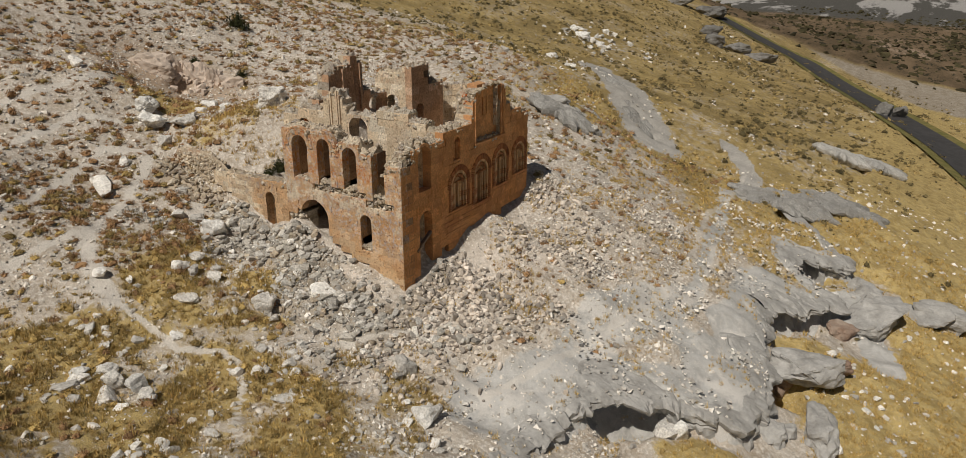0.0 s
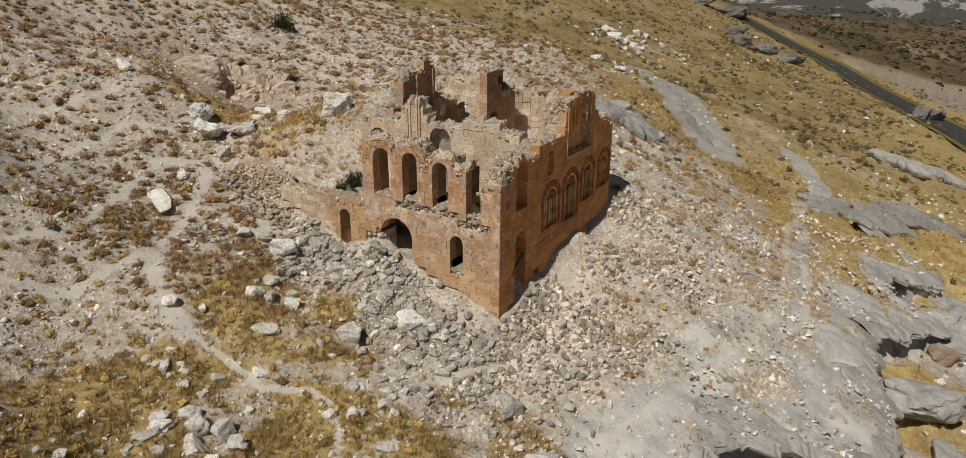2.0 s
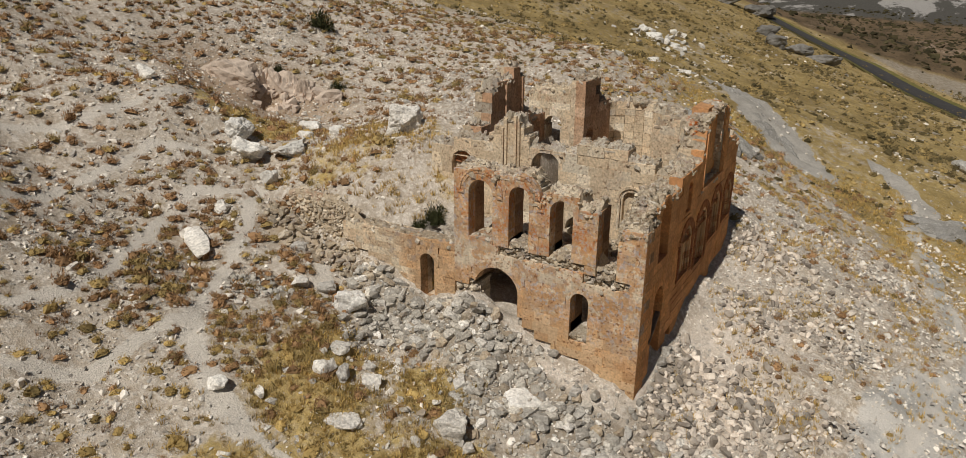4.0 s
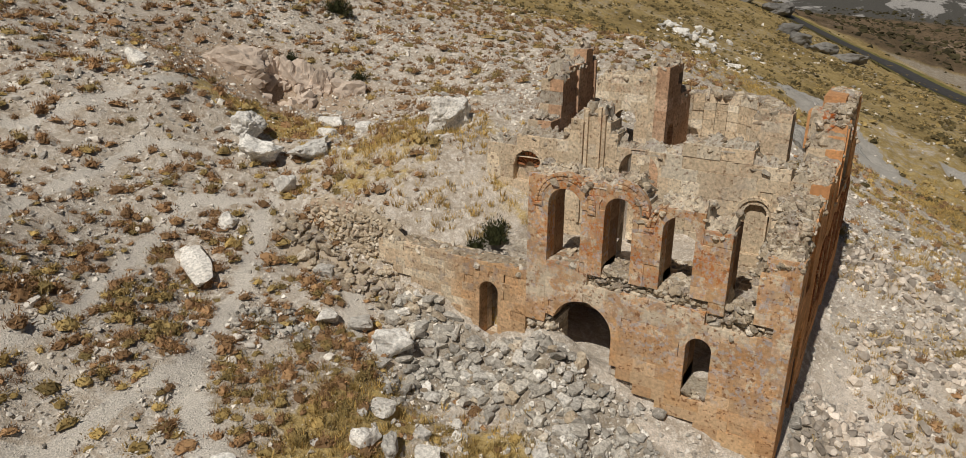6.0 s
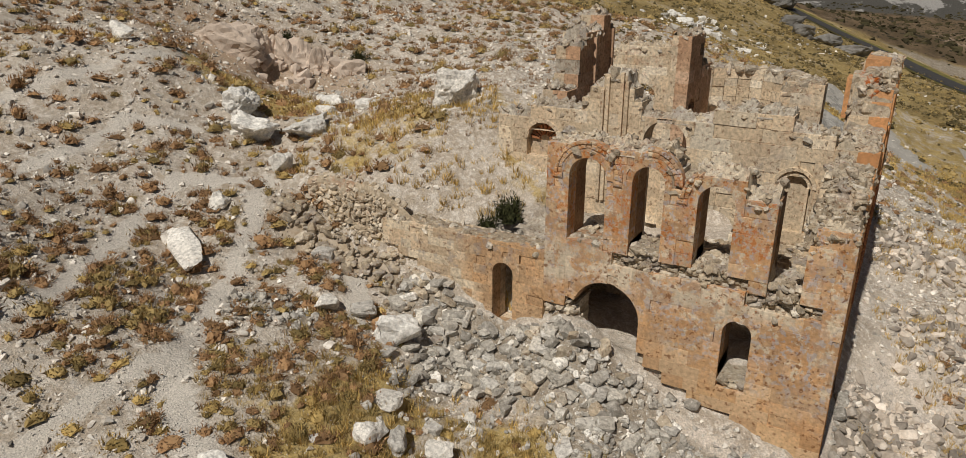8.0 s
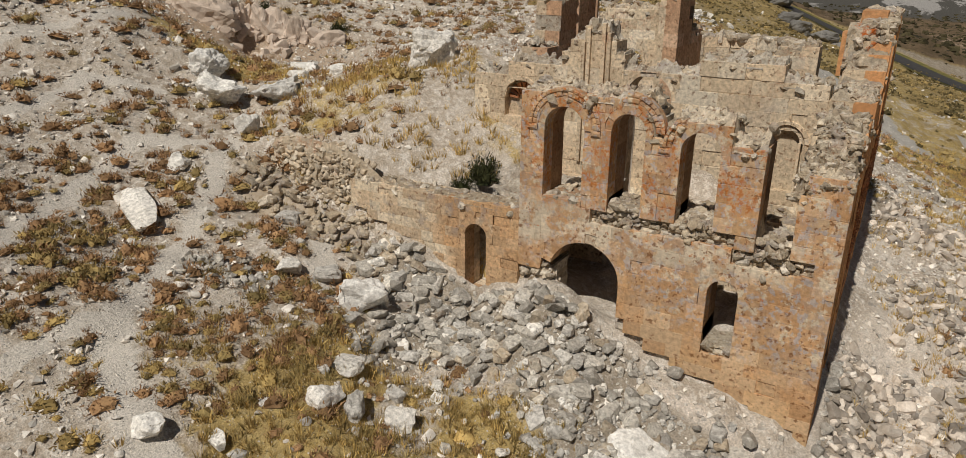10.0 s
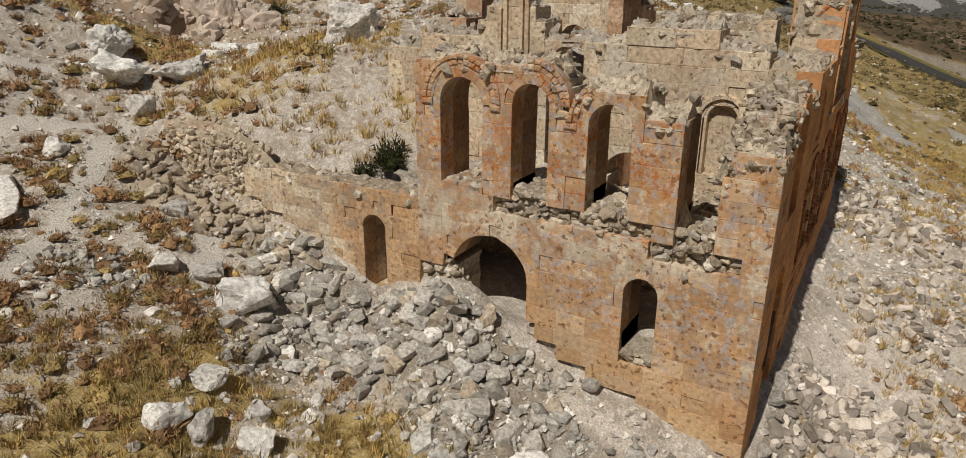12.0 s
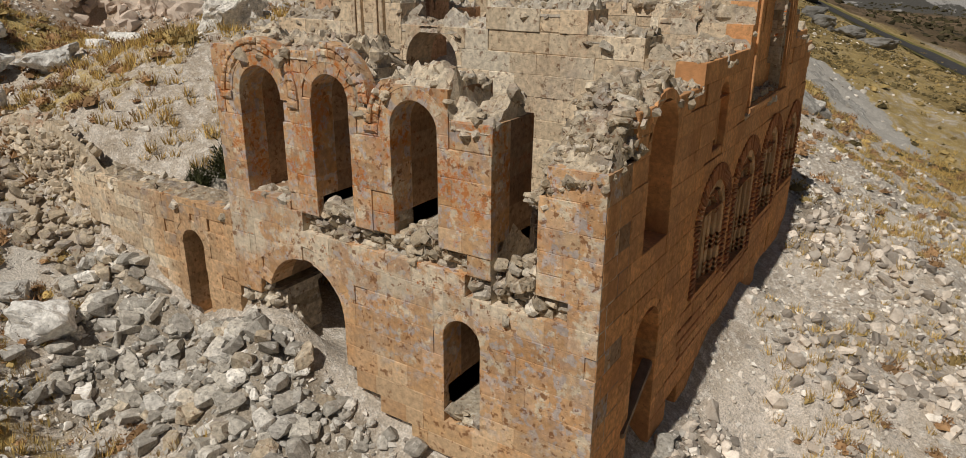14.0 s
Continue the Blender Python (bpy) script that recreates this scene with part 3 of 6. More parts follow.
def ashlar(u0, u1, courses, top, bottom, openings=(), length=(0.4, 0.8), seed=1):
    """Block outlines (u, v) of a coursed wall. Openings are (left, right, sill, spring, ring): arched heads with a ring of voussoirs."""
    rng = random.Random(seed)
    out = []
    arcs = [((l + r) / 2, (r - l) / 2, sill, spring, ring) for l, r, sill, spring, ring in openings]
    for v0, v1 in zip(courses[:-1], courses[1:]):
        cuts = {u0, u1}
        u = u0 - rng.random() * length[0]
        while u < u1:
            u += rng.uniform(*length)
            if u0 + 0.12 < u < u1 - 0.12 and all(min(abs(u - c - r), abs(u - c + r)) > 0.12 for c, r, *_ in arcs):
                cuts.add(u)
        for c, r, sill, spring, ring in arcs:
            big = r + ring
            if v1 > sill + 0.01 and v0 < spring + big:
                cuts |= {c - r, c + r}
                if v1 > spring and ring:
                    cuts |= {c - big, c + big}
                cuts = {k for k in cuts if not (c - r + 0.001 < k < c + r - 0.001 and v0 < spring + 0.6 * r)}
                if v1 > spring:
                    cuts.add(c)
        cuts = sorted(k for k in cuts if u0 <= k <= u1)
        for a, b in zip(cuts[:-1], cuts[1:]):
            if b - a < 0.05:
                continue
            mid = (a + b) / 2
            if v0 + 0.55 * (v1 - v0) > top(mid) or v1 - 0.3 * (v1 - v0) < bottom(mid):
                continue
            hit = None
            for arc in arcs:
                c, r, sill, spring, ring = arc
                if abs(mid - c) < r + ring and v1 > sill + 0.01 and v0 < spring + r + ring:
                    if abs(mid - c) < r or v1 > spring:
                        hit = arc
            if hit is None:
                out.append([(a, v0), (b, v0), (b, v1), (a, v1)])
                continue
            c, r, sill, spring, ring = hit
            us = np.linspace(a, b, 7)
            big = r + ring
            head = spring + np.sqrt(np.maximum(big * big - (us - c) ** 2, 0))
            low = np.maximum(head, v0)
            if (v1 - low).max() > 0.03:
                pts = [(p, q) for p, q in zip(us, np.minimum(low, v1 - 0.004))]
                out.append(pts + [(b, v1), (a, v1)])
            floor = sill if abs(mid - c) < r else spring
            if floor - v0 > 0.04:
                out.append([(a, v0), (b, v0), (b, min(v1, floor)), (a, min(v1, floor))])
    return out


def voussoirs(c, r, ring, spring, piece=0.3, skip=lambda a: False):
    n = max(5, round(math.pi * (r + ring / 2) / piece))
    out = []
    for i in range(n):
        a0, a1 = math.pi * i / n, math.pi * (i + 1) / n
        if skip((a0 + a1) / 2):
            continue
        am = (a0 + a1) / 2
        out.append([(c + R * math.cos(a), spring + R * math.sin(a)) for R, a in ((r, a1), (r, am), (r, a0), (r + ring, a0), (r + ring, am), (r + ring, a1))])
    return out


def block(outline, depth, proud=0.0, edge=0.012, jitter=None):
    """A stone: the outline (u, v) pushed back by depth, its front edges worn round. Returns verts (u, w, v) with w towards the viewer, and faces."""
    pts = np.array(outline, float)
    n = len(pts)
    mid = pts.mean(0)
    away = pts - mid
    size = np.abs(away).max(0) + 1e-6
    inner = mid + away * np.clip(1 - 1.6 * edge / size, 0.3, 1)
    if jitter is not None:
        inner = inner + jitter.normal(0, 0.003, inner.shape)
    w = np.concatenate([np.full(n, proud), np.full(n, proud - edge), np.full(n, -depth)])
    uv = np.concatenate([inner, pts, pts])
    verts = np.stack([uv[:, 0], w, uv[:, 1]], -1)
    faces = [list(range(n)), list(range(3 * n - 1, 2 * n - 1, -1))]
    for k in (0, n):
        for i in range(n):
            j = (i + 1) % n
            faces.append([k + i, k + n + i, k + n + j, k + j])
    return verts, faces


def joined(pieces):
    verts, faces, k = [], [], 0
    for v, f in pieces:
        verts.extend(v.tolist())
        faces.extend([[i + k for i in q] for q in f])
        k += len(v)
    return verts, faces


def plan(m):
    """Carries (u, w, v) into the world: m holds the foot, the way along the wall and the way out of it."""
    foot, along, out = (np.array(k, float) for k in m)

    def carry(verts):
        verts = np.asarray(verts, float)
        return foot + verts[:, :1] * along + verts[:, 1:2] * out + verts[:, 2:] * np.array((0, 0, 1.0))

    return carry


def line(*knots):
    us, vs = [k[0] for k in knots], [k[1] for k in knots]
    return lambda u: float(np.interp(u, us, vs))


def courses(lo, hi, step, seed):
    rng = random.Random(seed)
    out = [lo]
    while out[-1] < hi:
        out.append(out[-1] + step * rng.uniform(0.85, 1.15))
    return out



# ---- stones, scrub and grass ----


def hull(points):
    bm = bmesh.new()
    for p in points:
        bm.verts.new(p)
    out = bmesh.ops.convex_hull(bm, input=bm.verts)
    bmesh.ops.delete(bm, geom=[v for v in bm.verts if not v.link_faces], context="VERTS")
    bm.verts.index_update()
    verts = np.array([v.co[:] for v in bm.verts])
    faces = [[v.index for v in f.verts] for f in bm.faces]
    bm.free()
    return verts, faces


def stone_shape(seed, n=13, flat=0.75, long=1.25):
    """An angular stone about 1 across."""
    rng = np.random.RandomState(seed)
    p = rng.uniform(-1, 1, (n, 3))
    p /= np.maximum(np.abs(p).max(1), 0.75 * np.linalg.norm(p, axis=1))[:, None]
    return hull((p * (0.5 * long, 0.5, 0.5 * flat)).tolist())


def cushion_shape(seed, n, tall, thin):
    """A dry cushion about 1 across: a lumpy dome bristling with short twigs."""
    rng = np.random.RandomState(seed)
    p1, p2 = rng.rand(2) * 6.283

    def dome(a, up):
        lobes = 1 + 0.22 * np.sin(2 * a + p1) + 0.18 * np.sin(5 * a + p2)
        r = 0.5 * lobes * np.sqrt(np.maximum(1 - up * up, 0.0))
        return np.stack([r * np.cos(a), r * np.sin(a), tall * up * (0.8 + 0.25 * np.sin(3 * a + p2))], -1)

    core = [0.6 * dome(np.arange(8) * 0.785 + 0.3 * k, np.full(8, u)) for k, u in enumerate((0.0, 0.6))] + [np.array([(0, 0, tall * 0.6)])]
    verts = np.concatenate(core)
    faces = [[k, (k + 1) % 8, 8 + (k + 1) % 8, 8 + k] for k in range(8)] + [[8 + k, 8 + (k + 1) % 8, 16] for k in range(8)]
    c = dome(rng.rand(n) * 6.283, rng.rand(n) ** 0.9) * rng.uniform(0.5, 1.0, n)[:, None]
    way = c / np.linalg.norm(c, axis=1)[:, None] * 0.6 + (0, 0, 0.5) + rng.normal(size=(n, 3)) * 0.45
    way *= (rng.uniform(0.08, 0.19, n) / np.linalg.norm(way, axis=1))[:, None]
    side = np.cross(way, rng.normal(size=(n, 3)))
    side *= (thin * rng.uniform(0.6, 1.4, n) / np.linalg.norm(side, axis=1))[:, None]
    twigs = np.stack([c - side, c + side, c + way], 1).reshape(-1, 3)
    return np.concatenate([verts, twigs]), faces + [[17 + 3 * i, 18 + 3 * i, 19 + 3 * i] for i in range(n)]


def blade_shape(seed, n, tall, wide):
    """A grass tuft: thin blades leaning outwards."""
    rng = np.random.RandomState(seed)
    verts = []
    for _ in range(n):
        a, r = rng.rand() * 6.283, 0.3 * math.sqrt(rng.rand())
        foot = np.array((r * math.cos(a), r * math.sin(a), -0.02))
        b = rng.rand() * 6.283
        side = np.array((math.cos(b), math.sin(b), 0)) * wide
        tip = foot + np.array((math.cos(a) * rng.rand() * 0.45, math.sin(a) * rng.rand() * 0.45, tall * rng.uniform(0.55, 1.15)))
        verts += [foot - side, foot + side, tip]
    return np.array(verts), [[3 * i, 3 * i + 1, 3 * i + 2] for i in range(n)]


def scatter(name, shapes, spots, sizes, material, label, category, sink=0.2, tilt=0.3, seed=1, parent=None, level=None, stretch=(0.8, 1.25)):
    """Many small things as one object: every spot takes a turned and scaled copy of one of the shapes."""
    rng = np.random.RandomState(seed)
    spots = np.asarray(spots, float)
    pick = rng.randint(0, len(shapes), len(spots))
    z = height(spots[:, 0], spots[:, 1]) if level is None else level
    all_v, loops, counts, k = [], [], [], 0
    for s, (v, f) in enumerate(shapes):
        who = np.where(pick == s)[0]
        if not len(who):
            continue
        m = len(who)
        a, ta, tb = rng.rand(m) * 6.283, rng.normal(0, tilt, m), rng.normal(0, tilt, m)
        sc = sizes[who][:, None] * np.stack([rng.uniform(*stretch, m), rng.uniform(*stretch, m), rng.uniform(*stretch, m)], -1)
        p = v[None] * sc[:, None, :]
        x, y, w = p[..., 0], p[..., 1], p[..., 2]
        ca, sa = np.cos(ta)[:, None], np.sin(ta)[:, None]
        y, w = y * ca - w * sa, y * sa + w * ca
        ca, sa = np.cos(tb)[:, None], np.sin(tb)[:, None]
        x, w = x * ca + w * sa, w * ca - x * sa
        ca, sa = np.cos(a)[:, None], np.sin(a)[:, None]
        x, y = x * ca - y * sa, x * sa + y * ca
        p = np.stack([x + spots[who, 0][:, None], y + spots[who, 1][:, None], w + (z[who] - sink * sizes[who])[:, None] + 0.28 * sizes[who][:, None]], -1)
        all_v.append(p.reshape(-1, 3))
        base = k + np.arange(m)[:, None] * len(v)
        for size in sorted({len(q) for q in f}):
            q = np.array([r for r in f if len(r) == size])
            loops.append((base[:, :, None] + q[None]).reshape(-1))
            counts.append(np.full(m * len(q), size))
        k += m * len(v)
    verts, loops, counts = np.concatenate(all_v), np.concatenate(loops), np.concatenate(counts)
    me = bpy.data.meshes.new(name)
    me.vertices.add(len(verts))
    me.vertices.foreach_set("co", verts.astype(np.float32).ravel())
    me.loops.add(len(loops))
    me.loops.foreach_set("vertex_index", loops.astype(np.int32))
    me.polygons.add(len(counts))
    me.polygons.foreach_set("loop_start", np.concatenate([[0], np.cumsum(counts)[:-1]]).astype(np.int32))
    me.materials.append(material)
    me.update(calc_edges=True)
    me.shade_flat()
    ob = new(name, me)
    if parent is not None:
        ob.parent = parent
    return tagged(ob, label, category, kind="stuff")


def sow(n, box, density, seed):
    """Random spots of a box of the plan, kept as thickly as density(x, y) says."""
    rng = np.random.RandomState(seed)
    x, y = rng.uniform(box[0], box[1], n), rng.uniform(box[2], box[3], n)
    keep = rng.rand(n) < density(x, y)
    return np.stack([x[keep], y[keep]], -1)


def boulder_mesh(seed, detail=2, rough=0.09, points=16):
    """A weathered boulder about 1 across, with flats, chips and a broken outline."""
    rng = np.random.RandomState(seed)
    p = rng.uniform(-1, 1, (points, 3))
    p /= np.maximum(np.abs(p).max(1), 0.8 * np.linalg.norm(p, axis=1))[:, None]
    v, f = hull((p * 0.5).tolist())
    bm = bmesh.new()
    vs = [bm.verts.new(q) for q in v.tolist()]
    for q in f:
        bm.faces.new([vs[i] for i in q])
    bmesh.ops.bevel(bm, geom=list(bm.edges), offset=0.025, segments=1, affect="EDGES")
    bmesh.ops.triangulate(bm, faces=list(bm.faces))
    for _ in range(detail):
        long_edges = [e for e in bm.edges if e.calc_length() > 0.11]
        bmesh.ops.subdivide_edges(bm, edges=long_edges, cuts=1)
        bmesh.ops.triangulate(bm, faces=list(bm.faces))
    off = Vector((seed * 3.1, seed * 1.7, seed * 0.9))
    for q in bm.verts:
        d = noise.fractal(q.co * 3.2 + off, 1.0, 2.0, 4)
        q.co += q.co.normalized() * d * rough
    me = bpy.data.meshes.new("boulder")
    bm.to_mesh(me)
    bm.free()
    return me


def walls_here(x, y):
    """1 where the church stands."""
    return ((x > -14.6) & (x < 0.3) & (y > -0.15) & (y < 1.0)) | ((x > -10.9) & (x < 0.3) & (y > -0.15) & (y < 15.5)) | (np.hypot(x + 6.2, y - 15) < 3.3)


ROCK = stone_material("grey_field_stone", [(0.58, 0.55, 0.495), (0.38, 0.355, 0.315), (0.80, 0.775, 0.73), (0.46, 0.435, 0.395)], grey=0.0, relief=1.0, speckle=0.6)
WHITE = stone_material("white_limestone", [(0.76, 0.745, 0.71), (0.72, 0.70, 0.665), (0.82, 0.805, 0.775), (0.66, 0.64, 0.60)], relief=1.0, speckle=0.2)
GRAVEL = plain_material("pale_gravel", (0.78, 0.75, 0.70), (0.56, 0.51, 0.45), 3.0, 0.9, 0.3, 0.4)
LEDGE = plain_material("grey_ledge_rock", (0.48, 0.468, 0.448), (0.33, 0.318, 0.30), 0.9, 0.93, 1.0, 0.05)
FARLEDGE = stone_material("grey_lichen_rock", [(0.43, 0.42, 0.40), (0.40, 0.39, 0.37), (0.45, 0.44, 0.42), (0.30, 0.285, 0.26)], relief=1.2, speckle=0.45)
PALEROCK = stone_material("lichened_boulder", [(0.74, 0.715, 0.675), (0.66, 0.635, 0.595), (0.78, 0.76, 0.72), (0.56, 0.53, 0.485)], relief=1.2, speckle=0.45)
DOTS = plain_material("dark_bushes_far", (0.045, 0.04, 0.02), (0.08, 0.066, 0.034), 0.3, 0.95, 0.1, 0.4)
BEIGE = plain_material("beige_stone", (0.66, 0.60, 0.535), (0.42, 0.36, 0.30), 2.5, 0.92, 0.8, 0.5)
REDROCK = plain_material("reddish_hollow_rock", (0.36, 0.29, 0.235), (0.27, 0.185, 0.14), 0.8, 0.93, 1.0, 0.1)
CRAG = plain_material("dark_crag_rock", (0.27, 0.26, 0.245), (0.15, 0.145, 0.135), 0.4, 0.93, 1.0, 0.1)
SCRUB = plain_material("brown_scrub", (0.24, 0.14, 0.072), (0.40, 0.25, 0.13), 2.0, 0.9, 0.1, 0.4)
FARSCRUB = plain_material("dark_far_scrub", (0.09, 0.075, 0.036), (0.17, 0.13, 0.06), 0.8, 0.9, 0.1, 0.4)
GOLD = plain_material("golden_scrub", (0.50, 0.36, 0.14), (0.38, 0.275, 0.11), 2.0, 0.9, 0.1, 0.4)
GREEN = plain_material("olive_scrub", (0.25, 0.19, 0.08), (0.37, 0.27, 0.115), 2.0, 0.9, 0.1, 0.45)
STRAW = plain_material("dry_grass", (0.66, 0.475, 0.18), (0.48, 0.335, 0.115), 2.0, 0.9, 0.1, 0.4)

STONES = [stone_shape(40 + i, 17 + i % 6, 0.66 + 0.07 * (i % 5), 1.1 + 0.14 * (i % 4)) for i in range(12)]
CHIPS = [stone_shape(80 + i, 8, 0.6 + 0.1 * (i % 3)) for i in range(6)]


def top_of(outlines, us):
    """Height of the standing masonry along the wall."""
    out = np.full(len(us), -1e9)
    for o in outlines:
        a, b, t = min(p[0] for p in o), max(p[0] for p in o), max(p[1] for p in o)
        out[(us > a) & (us < b)] = np.maximum(out[(us > a) & (us < b)], t)
    return out


def wall(name, m, outlines, depth, outer, inner, label, leaf=0.55, singles=300, near=(0, 5), rough=0.008, edge=0.0065, seed=3, crown=0.22, piece="stone_block", thin=None):
    """A standing wall: a face of single blocks, a rougher back face, and a broken rubble top."""
    rng = np.random.RandomState(seed)
    carry = plan(m)
    order = sorted(outlines, key=lambda o: (np.mean([p[0] for p in o]) - near[0]) ** 2 + (np.mean([p[1] for p in o]) - near[1]) ** 2)
    made, back = [], []
    for o in order:
        worn = rng.rand() < 0.10
        v, f = block(o, leaf, rng.uniform(-rough, rough) - (rng.uniform(0.01, 0.03) if worn else 0), edge * rng.uniform(0.6, 1.5) * (2.0 if worn else 1), rng)
        made.append((carry(v), [q[::-1] for q in f]))
        d = thin[1] if thin and np.mean([p[0] for p in o]) > thin[0] else depth
        v, f = block(o, d - leaf, 0.0, 0.012, rng)
        v = v * (1, -1, 1) - (0, d, 0)
        v[:, 1] += rng.uniform(-0.02, 0.02) * (v[:, 1] < -d + 0.05)
        back.append((carry(v), f))
    verts, faces = [], []
    if crown:
        us = np.arange(min(min(p[0] for p in o) for o in outlines), max(max(p[0] for p in o) for o in outlines), 0.07)
        ts = top_of(outlines, us)
        us, ts = us[ts > -1e8], ts[ts > -1e8]
        ws = np.linspace(0.0, -depth, 16)
        lump = np.array([[noise.noise(Vector((u * 2.1 + seed, w * 2.1, seed * 3.7))) + 0.7 * noise.noise(Vector((u * 5 + seed, w * 5, seed))) + 0.5 * noise.noise(Vector((u * 11, w * 11, seed))) for w in ws] for u in us])
        dome = np.sqrt(np.clip(1 - np.linspace(-1.0, 1.0, 16) ** 4, 0, 1))
        z = ts[:, None] - 0.14 + dome * (0.14 + crown * np.clip(0.5 + 1.3 * lump, 0, 2.0))
        grid = np.stack([np.repeat(us[:, None], 16, 1), np.repeat(ws[None], len(us), 0), z], -1).reshape(-1, 3)
        k = len(verts)
        verts.extend(carry(grid).tolist())
        for i in range(len(us) - 1):
            if us[i + 1] - us[i] > 0.1:
                continue
            for j in range(15):
                a = k + i * 16 + j
                faces.append([a, a + 1, a + 17, a + 16])
    if crown:
        body = mesh_object(name, verts, faces, RUBBLE, church, label)
        tagged(mesh_object("inner_face", *joined(back), inner, body), kind="stuff")
    else:
        body = tagged(mesh_object(name, *joined(back), inner, church, label), kind="stuff")
    if made[singles:]:
        tagged(mesh_object("stone_blocks", *joined(made[singles:]), outer, body), kind="stuff")
    for v, f in made[:singles]:
        c = v.mean(0)
        ob = mesh_object(piece, (v - c).tolist(), f, outer, body)
        ob.location = c
    if crown:
        good = np.where(ts > -1e8)[0]
        n = int(len(good) * 0.07 * depth * 34 * min(1.0, crown / 0.2))
        pick = rng.choice(good, n)
        w = rng.uniform(0.0, -depth, n)
        p = carry(np.stack([us[pick], w, np.zeros(n)], -1))
        size = 0.07 + 0.2 * rng.rand(n) ** 1.8
        level = z[pick, np.clip(((0.02 - w) / (depth + 0.04) * 15).astype(int), 0, 15)]
        ob = scatter("rubble_top", STONES, p[:, :2], size, RUBBLE, "pale loose rubble along the broken wall top", "", 0.5, 0.4, seed, body, level, (0.6, 1.4))
        ob["kind"] = "stuff"
    return body


def ring(name, m, parts, material, parent, label="", each=False, edge=0.012):
    """Small shaped pieces of one moulding: (outline, depth, proud)."""
    carry = plan(m)
    rng = np.random.RandomState(len(parts))
    made = []
    for o, depth, proud in parts:
        v, f = block(o, depth - proud, proud + rng.uniform(-0.006, 0.006) - (0.03 * rng.rand() if edge > 0.02 else 0.0), edge, rng)
        made.append((carry(v), [q[::-1] for q in f]))
    if each:
        for v, f in made:
            mid = v.mean(0)
            mesh_object(name, (v - mid).tolist(), f, material, parent, label).location = mid
        return None
    ob = mesh_object(name, *joined(made), material, parent, label)
    return tagged(ob, kind="stuff") if len(parts) > 12 else ob


BROWN = stone_material("brown_tuff_blocks", [(0.58, 0.385, 0.255), (0.54, 0.345, 0.22), (0.62, 0.44, 0.31), (0.50, 0.31, 0.195)], rust=0.2, grey=0.2, rust_low=9, rust_high=12)
# brown stone darkened further: the shade of the window reveals is in its colour
SHADED_REVEAL = stone_material("shaded_brown_blocks", [(0.34, 0.225, 0.14), (0.29, 0.185, 0.115), (0.40, 0.285, 0.19), (0.27, 0.175, 0.12)], rust=0.3, grey=0.3, rust_low=6, rust_high=8)
church = new("ruined_church")
tagged(church, "roofless ruined church of red and cream stone above rubble", "church")
FRONT = ((0, 0, 0), (1, 0, 0), (0, -1, 0))
SIDE = ((0.1, 0, 0), (0, 1, 0), (1, 0, 0))

# west front: two storeys of arched openings
front_top = line((-8.15, 9.25), (-5.0, 9.3), (-4.5, 9.2), (-4.2, 8.9), (-2.9, 8.9), (-2.6, 8.6), (-1.8, 8.45), (-1.75, 7.4), (-1.0, 7.6), (-0.4, 7.75), (0.1, 8.0))
front_bottom = line((-18, 6.0), (-14, 4.9), (-13, 4.5), (-11.6, 3.9), (-11, 3.4), (-10.2, 2.9), (-9.2, 3.1), (-8.5, 3.4), (-7.2, 3.4), (-7.1, 2.6), (-5.15, 2.6), (-5.05, 3.25), (-4.56, 3.0), (-4.0, 2.65), (-3.1, 2.2), (-2.7, 2.0), (-1.6, 1.65), (-0.5, 1.3), (0.1, 1.05))
UPPER = [(-7.45, -6.32, 6.4, 8.32, 0.2), (-5.58, -4.68, 6.4, 8.42, 0.2), (-3.78, -2.82, 6.3, 8.13, 0.22)]
LOWER = [(-9.95, -9.22, 2.95, 4.78, 0.22), (-7.15, -5.1, 2.4, 4.2, 0.3), (-2.76, -2.0, 3.1, 4.6, 0.2)]
rows = courses(0.95, 9.7, 0.42, 4)
face = ashlar(-8.15, 0.1, rows, front_top, front_bottom, UPPER + LOWER[1:] + [(-1.8, -0.98, 5.95, 14.0, 0.0)], length=(0.34, 0.66), seed=11)
for l, r, sill, spring, width in UPPER + LOWER[1:]:
    face += voussoirs((l + r) / 2, (r - l) / 2, width, spring, 0.3)
FALLEN = [(-7.35, 3.75, 0.72, 0.66), (-5.0, 6.0, 0.75, 0.42), (-1.4, 5.75, 0.75, 0.5), (-3.2, 6.05, 0.6, 0.28), (-2.35, 2.85, 0.3, 0.5), (-4.25, 8.95, 0.5, 0.35)]


def fallen(o):
    u, v = np.mean([p[0] for p in o]), np.mean([p[1] for p in o])
    return any(((u - a) / p) ** 2 + ((v - b) / q) ** 2 < 1 for a, b, p, q in FALLEN)


